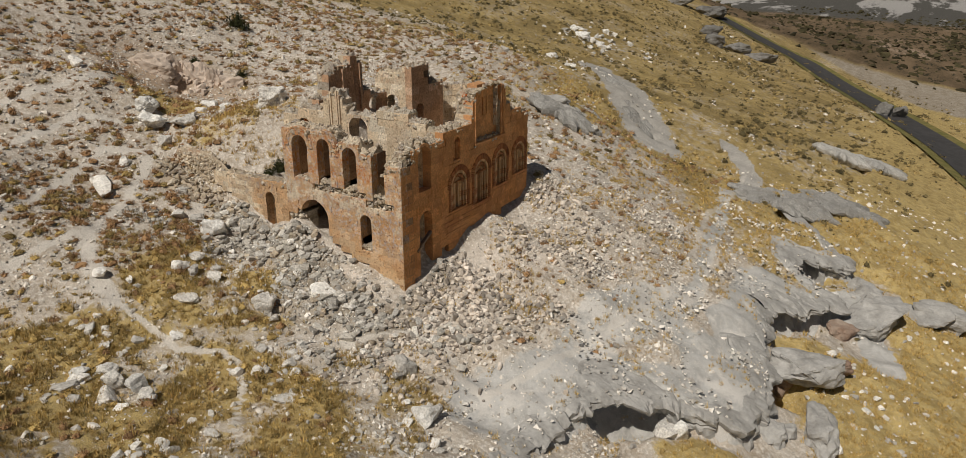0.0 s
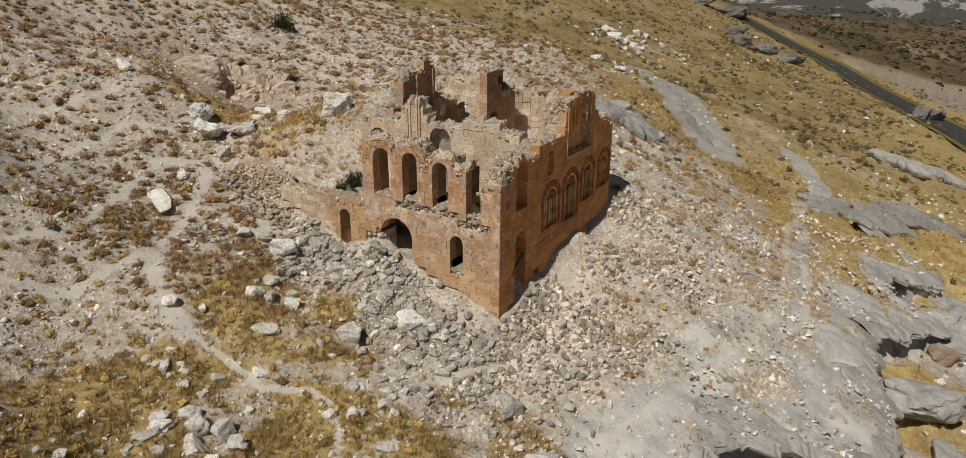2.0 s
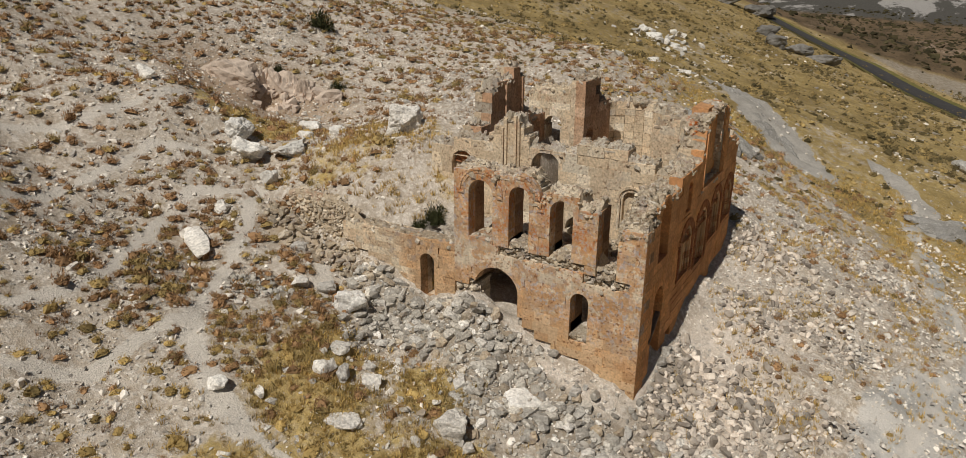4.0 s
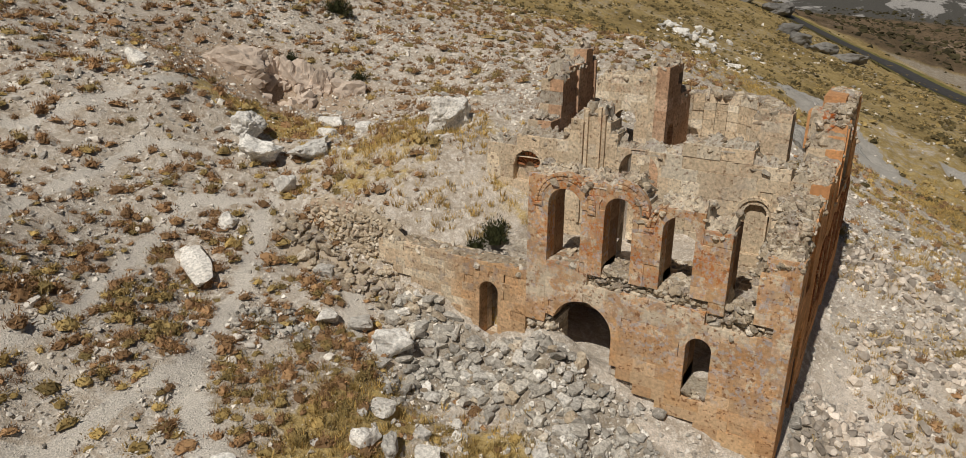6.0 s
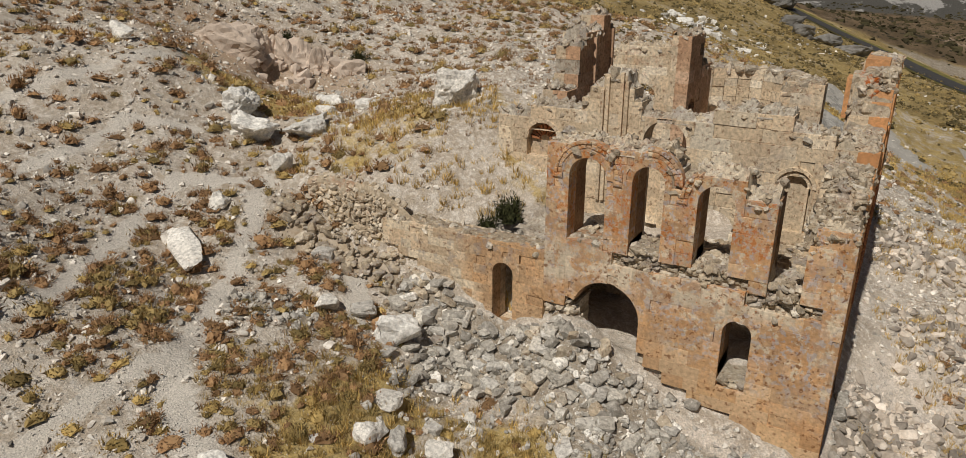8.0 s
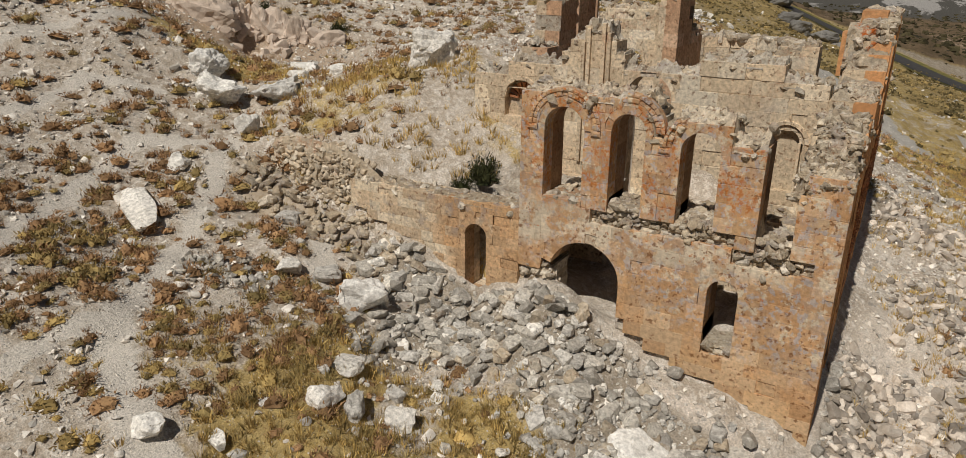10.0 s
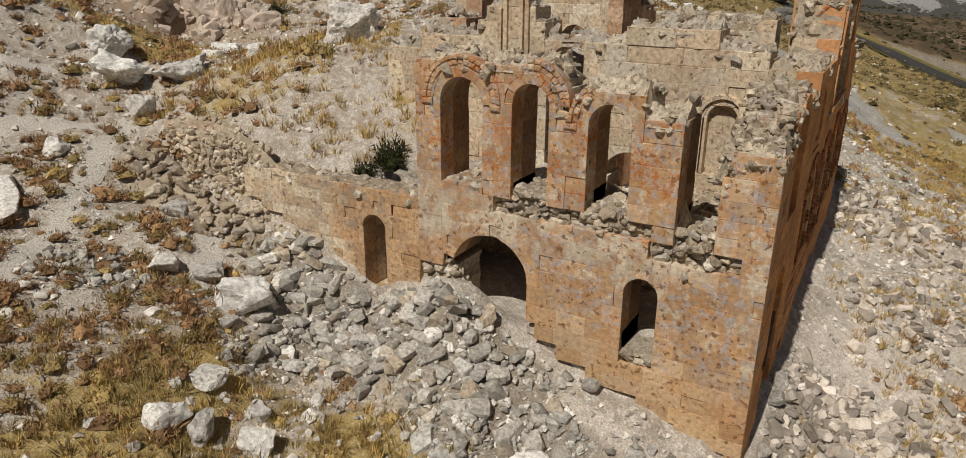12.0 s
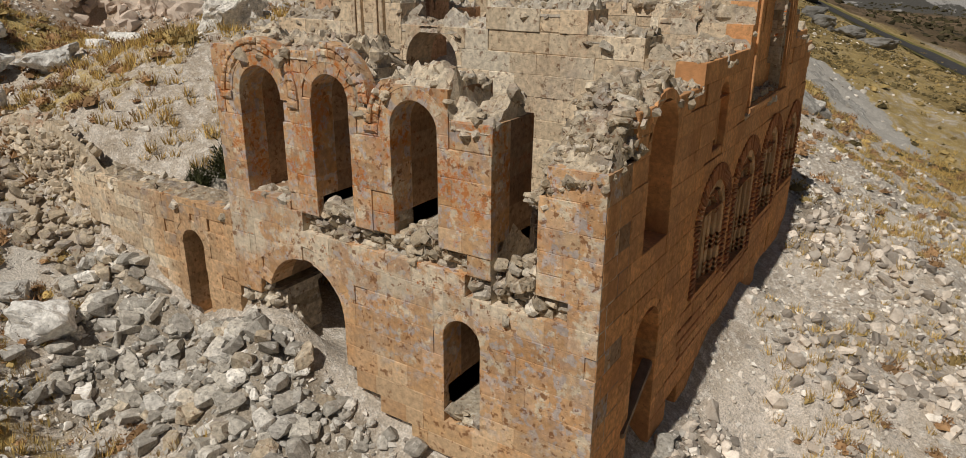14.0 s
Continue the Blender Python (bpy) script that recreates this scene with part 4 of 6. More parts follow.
face = [o for o in face if not fallen(o)]
# the back leaf takes the brown with the reveals' shade painted in
front = wall("front_wall", FRONT, face, 1.28, FACADE, SHADED_REVEAL, "two-storey front wall with tall arched windows and a doorway", rough=0.004, near=(-3, 5), seed=4, thin=(-1.0, 1.0))
hood = [(o, 0.3, 0.045) for o in voussoirs(-6.885, 0.80, 0.13, 8.36, 0.16)] + [(o, 0.3, 0.07) for o in voussoirs(-6.885, 0.93, 0.10, 8.36, 0.16)]
hood += [(o, 0.3, 0.045) for o in voussoirs(-5.13, 0.70, 0.14, 8.46, 0.16, lambda a: a > 1.9)] + [(o, 0.3, 0.07) for o in voussoirs(-5.13, 0.84, 0.10, 8.46, 0.16, lambda a: a > 1.7)]
hood += [(o, 0.3, 0.045) for o in voussoirs(-3.3, 0.72, 0.13, 8.16, 0.16, lambda a: a < 2.1)] + [(o, 0.3, 0.07) for o in voussoirs(-3.3, 0.85, 0.09, 8.16, 0.16, lambda a: a < 2.3)]
for x0, x1, z0 in ((-7.95, -7.66, 8.22), (-6.12, -5.86, 8.2), (-4.34, -4.04, 8.0)):
    hood.append(([(x0, z0), (x1, z0), (x1, z0 + 0.14), (x0, z0 + 0.14)], 0.3, 0.07))
ring("arch_moulding", FRONT, hood, FACADE, front, "raised arch moulding crusted with orange lichen", True, 0.022)

# where the facing has dropped off, the rough core shows
core = []
for a, b0, p, q in FALLEN:
    core += [o for o in ashlar(a - p - 0.3, a + p + 0.3, courses(b0 - q - 0.3, b0 + q + 0.15, 0.17, 30), lambda u: front_top(u) - 0.3, lambda u: 0, [k for k in UPPER + LOWER + [(-1.8, -0.98, 5.95, 14.0, 0.0)]], (0.11, 0.3), 50 + int(10 * a))]
rng = np.random.RandomState(60)
ring("rubble_core", FRONT, [(o, 1.24, -0.06 - 0.13 * rng.rand()) for o in core], RUBBLE, front, "rough rubble core where the facing has fallen", edge=0.045)
fill = [[(a0, z0), (a1, z0), (a1, z1), (a0, z1)] for a0, a1, z0, z1 in ((-5.75, -4.25, 5.4, 6.37), (-3.9, -2.6, 5.6, 6.27), (-2.2, -0.6, 5.1, 5.92), (-2.7, -2.02, 2.2, 3.07), (-2.28, -1.82, 5.2, 6.35))]
pts, zs = [], []
for a, b0, p, q in FALLEN[:-1]:
    for _ in range(int(60 * p * q) + 8):
        t, r = 6.283 * rng.rand(), math.sqrt(rng.rand())
        u, v = a + p * 1.05 * r * math.cos(t), b0 + q * 1.05 * r * math.sin(t)
        if not any(l < u < k and sill < v < spring + 0.4 for l, k, sill, spring, _ in UPPER + LOWER):
            pts.append((u, 0.09 + 0.09 * rng.rand()))
            zs.append(v)
scatter("scar_rubble", STONES, pts, 0.1 + 0.16 * rng.rand(len(pts)) ** 1.5, RUBBLE, "rough stones of the core standing in the scars", "", 0.28, 0.5, 57, front, np.array(zs))
ring("rubble_fill", FRONT, [(o, 1.22, -0.22) for o in fill], RUBBLE, front, "rough rubble core where the facing has fallen", True)
jamb = boulder_mesh(7, 3, 0.14)
jamb.materials.append(RUBBLE)
ob = new("broken_jamb", jamb)
ob.parent = front
ob.matrix_world = Matrix.LocRotScale((-7.5, 0.42, 3.35), Euler((0.1, 0.1, 0.2)), (1.25, 0.9, 1.7))
tagged(ob, "crumbling rubble jamb of the doorway")

# footing laid bare below the front, rough and set back
foot = ashlar(-8.0, 0.04, courses(0.1, 3.4, 0.3, 21), lambda u: front_bottom(u) + 0.02, lambda u: front_bottom(u) - 1.15, length=(0.22, 0.5), seed=41)
wall("footing", ((0, 0.14, 0), (1, 0, 0), (0, -1, 0)), foot, 0.8, RUBBLE, RUBBLE, "rough pale footing stones laid bare under the front", 0.5, 150, (-2, 2), 0.06, 0.035, 6, 0.0)

# low wall running on to the north, its outer end a heap of rough stone
LOWSTONE = stone_material("tan_tuff_blocks", [(0.60, 0.41, 0.245), (0.54, 0.335, 0.18), (0.63, 0.48, 0.33), (0.50, 0.34, 0.21)], rust=0.2, grey=0.5, rust_low=4, rust_high=6, cream=(-11.3, -10.4))
low = ashlar(-14.3, -8.15, courses(0.95, 9.7, 0.34, 4), line((-14.3, 5.75), (-12.7, 5.75), (-10, 5.9), (-8.15, 6.0)), front_bottom, LOWER[:1], length=(0.32, 0.62), seed=12)
low += voussoirs(-9.585, 0.365, 0.22, 4.78, 0.25)
wall("low_wall", FRONT, low, 0.9, LOWSTONE, INNER, "low terrace wall of tan blocks with a small arched door", seed=5, near=(-10, 5), crown=0.09)
foot = ashlar(-14.2, -8.0, courses(1.6, 5.2, 0.26, 24), lambda u: front_bottom(u) + 0.02, lambda u: front_bottom(u) - 0.9, [(-9.95, -9.22, 2.6, 9, 0.0)], length=(0.2, 0.45), seed=44)
wall("footing", ((0, 0.12, 0), (1, 0, 0), (0, -1, 0)), foot, 0.7, RUBBLE, RUBBLE, "rough pale footing stones below the terrace wall", 0.4, 100, (-11, 4), 0.07, 0.035, 8, 0.0)

# the wall's outer end has lost its facing: rough stones of all sizes up to the top of the terrace
end_top = line((-17.8, 6.7), (-16.9, 6.9), (-14.7, 6.75), (-14.0, 6.45), (-13.2, 5.95), (-12.6, 5.7))
end_foot = line((-17.8, 5.4), (-15.2, 4.4), (-13.3, 4.1), (-12.6, 4.2))
rng = np.random.RandomState(47)
us = np.linspace(-17.8, -12.9, 62)
grid = [(u, 0.16 + 0.5 * max(0.0, t - 0.8) + 0.1 * noise.noise(Vector((u * 3, t * 5, 7))), end_foot(u) + (end_top(u) - end_foot(u)) * t) for u in us for t in np.linspace(0, 1, 16)]
faces = [[i * 16 + j, i * 16 + 16 + j, i * 16 + 17 + j, i * 16 + 1 + j] for i in range(61) for j in range(15)]
BUFF = stone_material("buff_rubble", [(0.64, 0.56, 0.45), (0.55, 0.45, 0.33), (0.72, 0.655, 0.55), (0.48, 0.40, 0.30)], rust=0.3, rust_low=5, rust_high=7, relief=0.9, speckle=0.25)
wall_end = mesh_object("rubble_wall", grid, faces, BUFF, church, "rough rubble wall end that has lost its facing")
pts, zs, sz = [], [], []
for v in np.arange(4.1, 6.95, 0.12):
    u = -17.8 + 0.2 * rng.rand()
    while u < -12.8:
        big = 0.1 + 0.17 * rng.rand() ** 2
        if end_foot(u) + 0.15 < v < end_top(u) + 0.05 and not (u > -13.6 and v > 4.9):
            pts.append((u, 0.15 + 0.6 * max(0.0, v - end_top(u) + 0.4) + rng.uniform(-0.05, 0.05)))
            zs.append(v + rng.uniform(-0.05, 0.05))
            sz.append(big)
        u += 0.8 * big + 0.06
zs, sz = np.array(zs), np.array(sz)
scatter("rubble", STONES, pts, sz, BUFF, "small rough stones of the broken wall", "", 0.28, 0.35, 48, wall_end, zs)

# south side: door, window, brick blind arches and a tall standing bay
side_top = line((0.9, 8.5), (1.9, 8.8), (4.07, 8.85), (6.9, 8.95), (7.1, 9.3), (7.2, 10.4), (7.4, 10.8), (8.45, 11.0), (9.55, 11.2), (10.5, 11.05), (11.1, 10.6), (11.2, 9.7), (12.4, 9.25), (14.4, 8.55))
side_bottom = line((0, 0.95), (1.4, 1.4), (2.8, 2.0), (3.5, 2.1), (4.0, 2.2), (6.3, 2.1), (9.7, 2.4), (14.4, 3.0))
SIDE_OPEN = [(1.6, 2.78, 6.2, 8.08, 0.16), (1.58, 2.8, 1.2, 4.4, 0.16)]
BLIND = [(5.64, 0.9, 4.2, 5.62), (8.22, 0.87, 3.9, 5.75), (10.65, 0.81, 4.4, 5.94), (13.2, 0.78, 4.6, 5.95)]
NICHES = [(5.47, 0.34, 7.2, 8.2)]
gaps = SIDE_OPEN + [(c - r, c + r, sill, spring, 0.0) for c, r, sill, spring in BLIND + NICHES]
south = ashlar(1.0, 14.4, courses(0.95, 11.2, 0.42, 5), side_top, side_bottom, gaps + [(7.55, 10.5, 7.75, 16.0, 0.0)], length=(0.5, 1.0), seed=13)
for l, r, sill, spring, width in SIDE_OPEN:
    south += voussoirs((l + r) / 2, (r - l) / 2, width, spring)
side = wall("side_wall", SIDE, south, 1.15, SHADY, INNER, "long side wall of orange stone with brick blind arches", rough=0.006, edge=0.008, near=(5, 6), seed=9, crown=0.2)
corner = ashlar(0.025, 1.0, rows, line((0, 7.6), (0.5, 7.65), (1.0, 7.9)), side_bottom, length=(0.5, 1.0), seed=48)
ring("corner_block", SIDE, [(o, 0.05, 0.004) for o in corner], SHADY, side, "", True)
SLITS = [(8.72, 8.86, 9.2, 10.25, 0.0), (9.18, 9.32, 9.2, 10.25, 0.0)]
panel = ashlar(7.5, 10.72, courses(7.65, 11.4, 0.42, 25), lambda u: side_top(u) - 0.05, lambda u: 0, SLITS, length=(0.5, 0.9), seed=45)
ring("panel_block", ((-0.17, 0, 0), (0, 1, 0), (1, 0, 0)), [(o, 0.7, 0.0) for o in panel], SHADY, side, "", True)
ring("slit_back", SIDE, [([(8.6, 9.1), (9.45, 9.1), (9.45, 10.45), (8.6, 10.45)], 0.9, -0.55)], SHADY, side)
strips = []
for y0, z1 in ((7.42, 10.5), (10.56, 10.9), (10.76, 10.8), (10.96, 10.6)):
    strips.append(([(y0, 7.75), (y0 + 0.11, 7.75), (y0 + 0.11, z1), (y0, z1)], 0.3, 0.06))
strips += [([(7.4, 7.6), (11.15, 7.6), (11.15, 7.72), (7.4, 7.72)], 0.2, 0.08)]
ring("pilaster", SIDE, strips, SHADY, side, "", True)


n = 230
rng = np.random.RandomState(62)
ys, ws = rng.uniform(7.2, 11.2, n), rng.uniform(-0.7, 0.08, n)
scatter("rubble_top", STONES, np.stack([ws, ys], -1), 0.1 + 0.22 * rng.rand(n) ** 1.6, RUBBLE, "broken stones along the top of the tall bay", "", 0.3, 0.4, 63, side, np.array([side_top(v) - 0.12 for v in ys]))


def blind_arch(c, r, sill, spring, slit):
    """Three brick arches stepping back into the wall, a fringe of bricks round them, one narrow light within."""
    bricks, fill = [], []
    bands = [(r, r + 0.34, 0.03), (r - 0.16, r, 0.0), (r - 0.38, r - 0.22, -0.07), (r - 0.6, r - 0.44, -0.14)]
    for k, (a, b, w) in enumerate(bands):
        n = max(9, round(math.pi * b / 0.12))
        for i in range(n if k % 2 == 0 else 0):
            a0, a1 = math.pi * (i + 0.2) / n, math.pi * (i + 0.8) / n
            bricks.append(([(c + R * math.cos(t), spring + R * math.sin(t)) for R, t in ((a, a1), (a, a0), (b, a0), (b, a1))], 0.3, w + 0.02))
        z = sill + 0.02
        while z < spring:
            if not k or z < sill + 0.3 or abs(z - sill - 0.75) < 0.2:
                for s in (-1, 1):
                    u0, u1 = sorted((c + s * a, c + s * (b - 0.1 * (not k))))
                    bricks.append(([(u0, z), (u1, z), (u1, z + 0.07), (u0, z + 0.07)], 0.3, w + 0.02))
            z += 0.12
    for (a, b, w) in bands[1:]:
        us = np.linspace(0, math.pi, 13)
        for t0, t1 in zip(us[:-1], us[1:]):
            fill.append(([(c + R * math.cos(t), spring + R * math.sin(t)) for R, t in ((a, t1), (a, t0), (b, t0), (b, t1))], 1.0, w))
        for s in (-1, 1):
            u0, u1 = sorted((c + s * a, c + s * b))
            fill.append(([(u0, sill), (u1, sill), (u1, spring), (u0, spring)], 1.0, w))
    q = r - 0.62
    for u0, u1 in ((-q - 0.05, -slit), (slit, q + 0.05)):
        fill.append(([(c + u0, sill), (c + u1, sill), (c + u1, spring + 0.2), (c + u0, spring + 0.2)], 1.0, -0.17))
    fill.append(([(c - q - 0.05, spring + 0.15), (c + q + 0.05, spring + 0.15), (c + q * 0.8, spring + q), (c - q * 0.8, spring + q)], 1.0, -0.17))
    fill.append(([(c - slit - 0.1, sill), (c + slit + 0.1, sill), (c + slit + 0.1, spring + 0.2), (c - slit - 0.1, spring + 0.2)], 1.0, -0.6))
    us = np.linspace(0, math.pi, 13)
    for t0, t1 in zip(us[:-1], us[1:]):
        fill.append(([(c + R * math.cos(t), spring + R * math.sin(t)) for R, t in ((r - 0.6, t1), (r - 0.6, t0), (r, t0), (r, t1))], 1.0, -0.26))
    for s in (-1, 1):
        u0, u1 = sorted((c + s * (r - 0.62), c + s * r))
        fill.append(([(u0, sill), (u1, sill), (u1, spring), (u0, spring)], 1.0, -0.26))
    arch = ring("blind_arch", SIDE, fill, MORTAR, side, "stepped blind arch outlined in thin red brick")
    ring("brickwork", SIDE, bricks, BRICK, arch, "thin radiating red bricks")


for (c, r, sill, spring), slit in zip(BLIND, (0.13, 0.19, 0.11, 0.11)):
    blind_arch(c, r, sill, spring, slit)
bands = []
for y0, y1, z0 in ((4.1, 7.2, 4.02), (4.05, 9.2, 3.62), (4.1, 6.9, 3.36), (7.0, 9.4, 3.78), (9.5, 11.8, 4.2), (12.0, 14.3, 4.4), (4.2, 6.4, 2.95)):
    u = y0
    while u < y1:
        bands.append(([(u, z0), (u + 0.2, z0), (u + 0.2, z0 + 0.07), (u, z0 + 0.07)], 0.2, 0.012))
        u += 0.235
ring("brick_band", SIDE, bands, BRICK, side, "flat red brick bands under the blind arches")
ring("niche_back", SIDE, [([(5.0, 7.1), (5.95, 7.1), (5.95, 8.62), (5.0, 8.62)], 0.5, -0.2), ([(5.3, 7.25), (5.42, 7.25), (5.42, 8.3), (5.3, 8.3)], 0.3, -0.1), ([(5.55, 7.25), (5.65, 7.25), (5.65, 8.3), (5.55, 8.3)], 0.3, -0.1)], SHADY, side)
foot = ashlar(0.1, 14.3, courses(0.2, 4.2, 0.3, 22), lambda u: side_bottom(u) + 0.02, lambda u: side_bottom(u) - 1.6, [(1.5, 2.62, 0.0, 9, 0.0)], length=(0.25, 0.6), seed=42)
wall("footing", ((-0.2, 0, 0), (0, 1, 0), (1, 0, 0)), foot, 0.8, RUBBLE, RUBBLE, "eroded footing set back under the side wall", 0.5, 200, (3, 2), 0.08, 0.035, 10, 0.0)
bm = bmesh.new()
bmesh.ops.create_cube(bm, size=1.0, matrix=Matrix.LocRotScale((0.0, 2.06, 3.25), Euler((radians(24), 0, radians(4))), (0.2, 1.7, 0.17)))
bmesh.ops.bevel(bm, geom=list(bm.edges), offset=0.02, segments=2, affect="EDGES")
me = bpy.data.meshes.new("beam")
bm.to_mesh(me)
bm.free()
me.materials.append(plain_material("weathered_beam", (0.17, 0.12, 0.085), (0.24, 0.18, 0.13), 5))
ob = new("beam", me)
ob.parent = church
tagged(ob, "slanting weathered timber beam in the side doorway")

# corner: the broken core of both walls, rising towards the side wall
us, vs = np.linspace(-1.15, 0.08, 26), np.linspace(0.02, 1.35, 27)
grid = []
for a in us:
    for b in vs:
        n1 = noise.noise(Vector((a * 2.3, b * 2.3, 9))) + 0.9 * noise.noise(Vector((a * 5, b * 5, 2))) + 0.6 * noise.noise(Vector((a * 11, b * 11, 2)))
        edge = min(1.0, 5 * (a + 1.2), 6 * (0.12 - a), 5 * (b + 0.05))
        grid.append((a, b, 7.55 + 0.25 * (a + 1) + edge * (0.95 * b ** 0.8 + 0.22 * n1) - 0.35 * max(0, -0.6 - a)))
faces = [[i * 27 + j, i * 27 + 27 + j, i * 27 + 28 + j, i * 27 + 1 + j] for i in range(25) for j in range(26)]
heap = mesh_object("wall_core", grid, faces, RUBBLE, church, "broken pale rubble core at the front corner")
rng = np.random.RandomState(77)
pick = rng.randint(0, len(grid), 240)
g3 = np.array(grid)[pick]
scatter("rubble_top", STONES, g3[:, :2], 0.06 + 0.2 * rng.rand(240) ** 2, RUBBLE, "loose rubble stones on the broken corner", "", 0.5, 0.4, 78, heap, g3[:, 2], (0.6, 1.4))

# ragged end of the tall bay
us, vs = np.linspace(-1.12, 0.1, 20), np.linspace(8.2, 10.8, 34)
grid = []
for a in us:
    for b in vs:
        n1 = noise.noise(Vector((a * 2.6, b * 2.6, 5))) + 0.6 * noise.noise(Vector((a * 7, b * 7, 8)))
        grid.append((a, 6.85 + 0.16 * n1 + float(np.interp(b, [8.2, 8.9, 9.3, 10.3, 10.7, 10.9], [0.0, 0.12, 0.3, 0.42, 0.6, 1.3])), b))
faces = [[i * 34 + j, i * 34 + 34 + j, i * 34 + 35 + j, i * 34 + 1 + j] for i in range(19) for j in range(33)]
mesh_object("broken_end", grid, faces, LICHEN, side, "ragged rubble end of the tall bay")
end = ashlar(-0.75, 0.12, courses(8.4, 10.9, 0.2, 33), lambda u: 10.85, lambda u: 0, length=(0.15, 0.35), seed=51)
ring("rubble_core", ((0, 10.1, 0), (1, 0, 0), (0, -1, 0)), [(o, 0.06, 0.02 + 0.05 * rng.rand()) for o in end], LICHEN, side, "rough rubble core where the facing has fallen")
patch = []
rng = np.random.RandomState(61)
for k in range(22):
    for j in range(5):
        u0, z0 = -0.86 + 0.17 * j + 0.06 * (k % 2) + rng.uniform(-0.02, 0.02), 8.6 + 0.085 * k
        red = math.hypot((u0 + 0.45) / 0.4, (z0 - 9.2) / 0.35) < 1
        if red and rng.rand() < 0.6:
            patch.append(([(u0, z0), (u0 + 0.155, z0), (u0 + 0.155, z0 + 0.07), (u0, z0 + 0.07)], 0.5, 0.05 + rng.uniform(-0.03, 0.02) - float(np.interp(z0, [8.2, 8.9, 9.3, 10.3], [0.0, 0.12, 0.3, 0.42]))))
ring("brick_patch", ((0, 6.88, 0), (1, 0, 0), (0, -1, 0)), patch, BRICK, side, "patch of bright red bricks in the broken end")

# crumbled stone on the window sills
rng = np.random.RandomState(55)
pts, zs = [], []
for l, r0, sill in ((-7.4, -6.35, 6.4), (-5.55, -4.7, 6.4), (-3.75, -2.85, 6.3), (-1.78, -1.0, 5.95)):
    for _ in range(46):
        pts.append((rng.uniform(l, r0), rng.uniform(0.02, 1.3)))
        zs.append(sill - 0.02)
scatter("sill_rubble", STONES, pts, 0.07 + 0.2 * rng.rand(len(pts)) ** 1.6, RUBBLE, "crumbled stone lying on the window sills", "", 0.25, 0.5, 56, front, np.array(zs))

# wall between porch and nave
NAVE = ((0, 4.0, 0), (1, 0, 0), (0, -1, 0))
nave_top = line((-12, 8.7), (-10.6, 9.2), (-9.4, 9.2), (-8.7, 9.7), (-8.1, 10.3), (-7.9, 10.9), (-7.4, 10.8), (-7.15, 9.9), (-6.9, 9.6), (-5.3, 9.6), (-4, 9.65), (-2.6, 9.7), (-2, 9.4), (-1.1, 9.2))
inner = ashlar(-12, -1.05, courses(3, 11, 0.42, 6), nave_top, lambda u: 3.0, [(-6.65, -5.25, 3.0, 8.6, 0.12), (-2.45, -1.4, 3.0, 5.2, 0.2), (-4.75, -3.65, 3.0, 5.95, 0.15), (-2.42, -1.5, 6.35, 7.75, 0.0), (-10.85, -9.65, 7.6, 8.2, 0.0)], seed=14)
inner += voussoirs(-5.95, 0.7, 0.12, 8.6, 0.3, lambda a: 1.2 < a < 1.9) + voussoirs(-1.925, 0.525, 0.2, 5.2, 0.28)
nave = wall("nave_wall", NAVE, inner, 0.95, INNER, INNER, "cream block wall between porch and nave with broken top", near=(-4, 8), seed=12)
niche = [(o, 0.3, 0.05) for o in voussoirs(-1.96, 0.5, 0.12, 7.75, 0.2)] + [(o, 0.3, -0.02) for o in voussoirs(-1.96, 0.36, 0.12, 7.75, 0.2)]
niche += [([(-2.5, 6.3), (-1.42, 6.3), (-1.42, 8.3), (-2.5, 8.3)], 0.7, -0.22)]
for u in (-2.52, -2.38, -1.62, -1.46):
    niche.append(([(u, 6.35), (u + 0.07, 6.35), (u + 0.07, 7.78), (u, 7.78)], 0.4, 0.02))
niche += [(o, 0.35, 0.03) for o in voussoirs(-10.25, 0.6, 0.14, 8.2, 0.2)]
niche += [([(-10.9, 7.5), (-9.6, 7.5), (-9.6, 8.85), (-10.9, 8.85)], 0.7, -0.3)]
ring("niche_stone", NAVE, niche, INNER, nave, "", True)
ribs = []
for i in range(9):
    a0, a1 = math.pi * (i + 0.12) / 9, math.pi * (i + 0.78) / 9
    ribs.append(([(-10.25 + R * math.cos(t), 8.15 + R * math.sin(t)) for R, t in ((0.2, a1), (0.2, a0), (0.56, a0), (0.56, a1))], 0.35, -0.2))
ring("shell_rib", NAVE, ribs, BRICK, nave, "", True)
cols = []
for u in (-8.15, -7.98, -7.5, -7.33):
    cols.append(([(u, 6.4), (u + 0.12, 6.4), (u + 0.12, nave_top(u) - 0.1), (u, nave_top(u) - 0.1)], 0.3, 0.1))
ring("pilaster", NAVE, cols, INNER, nave, "", True)

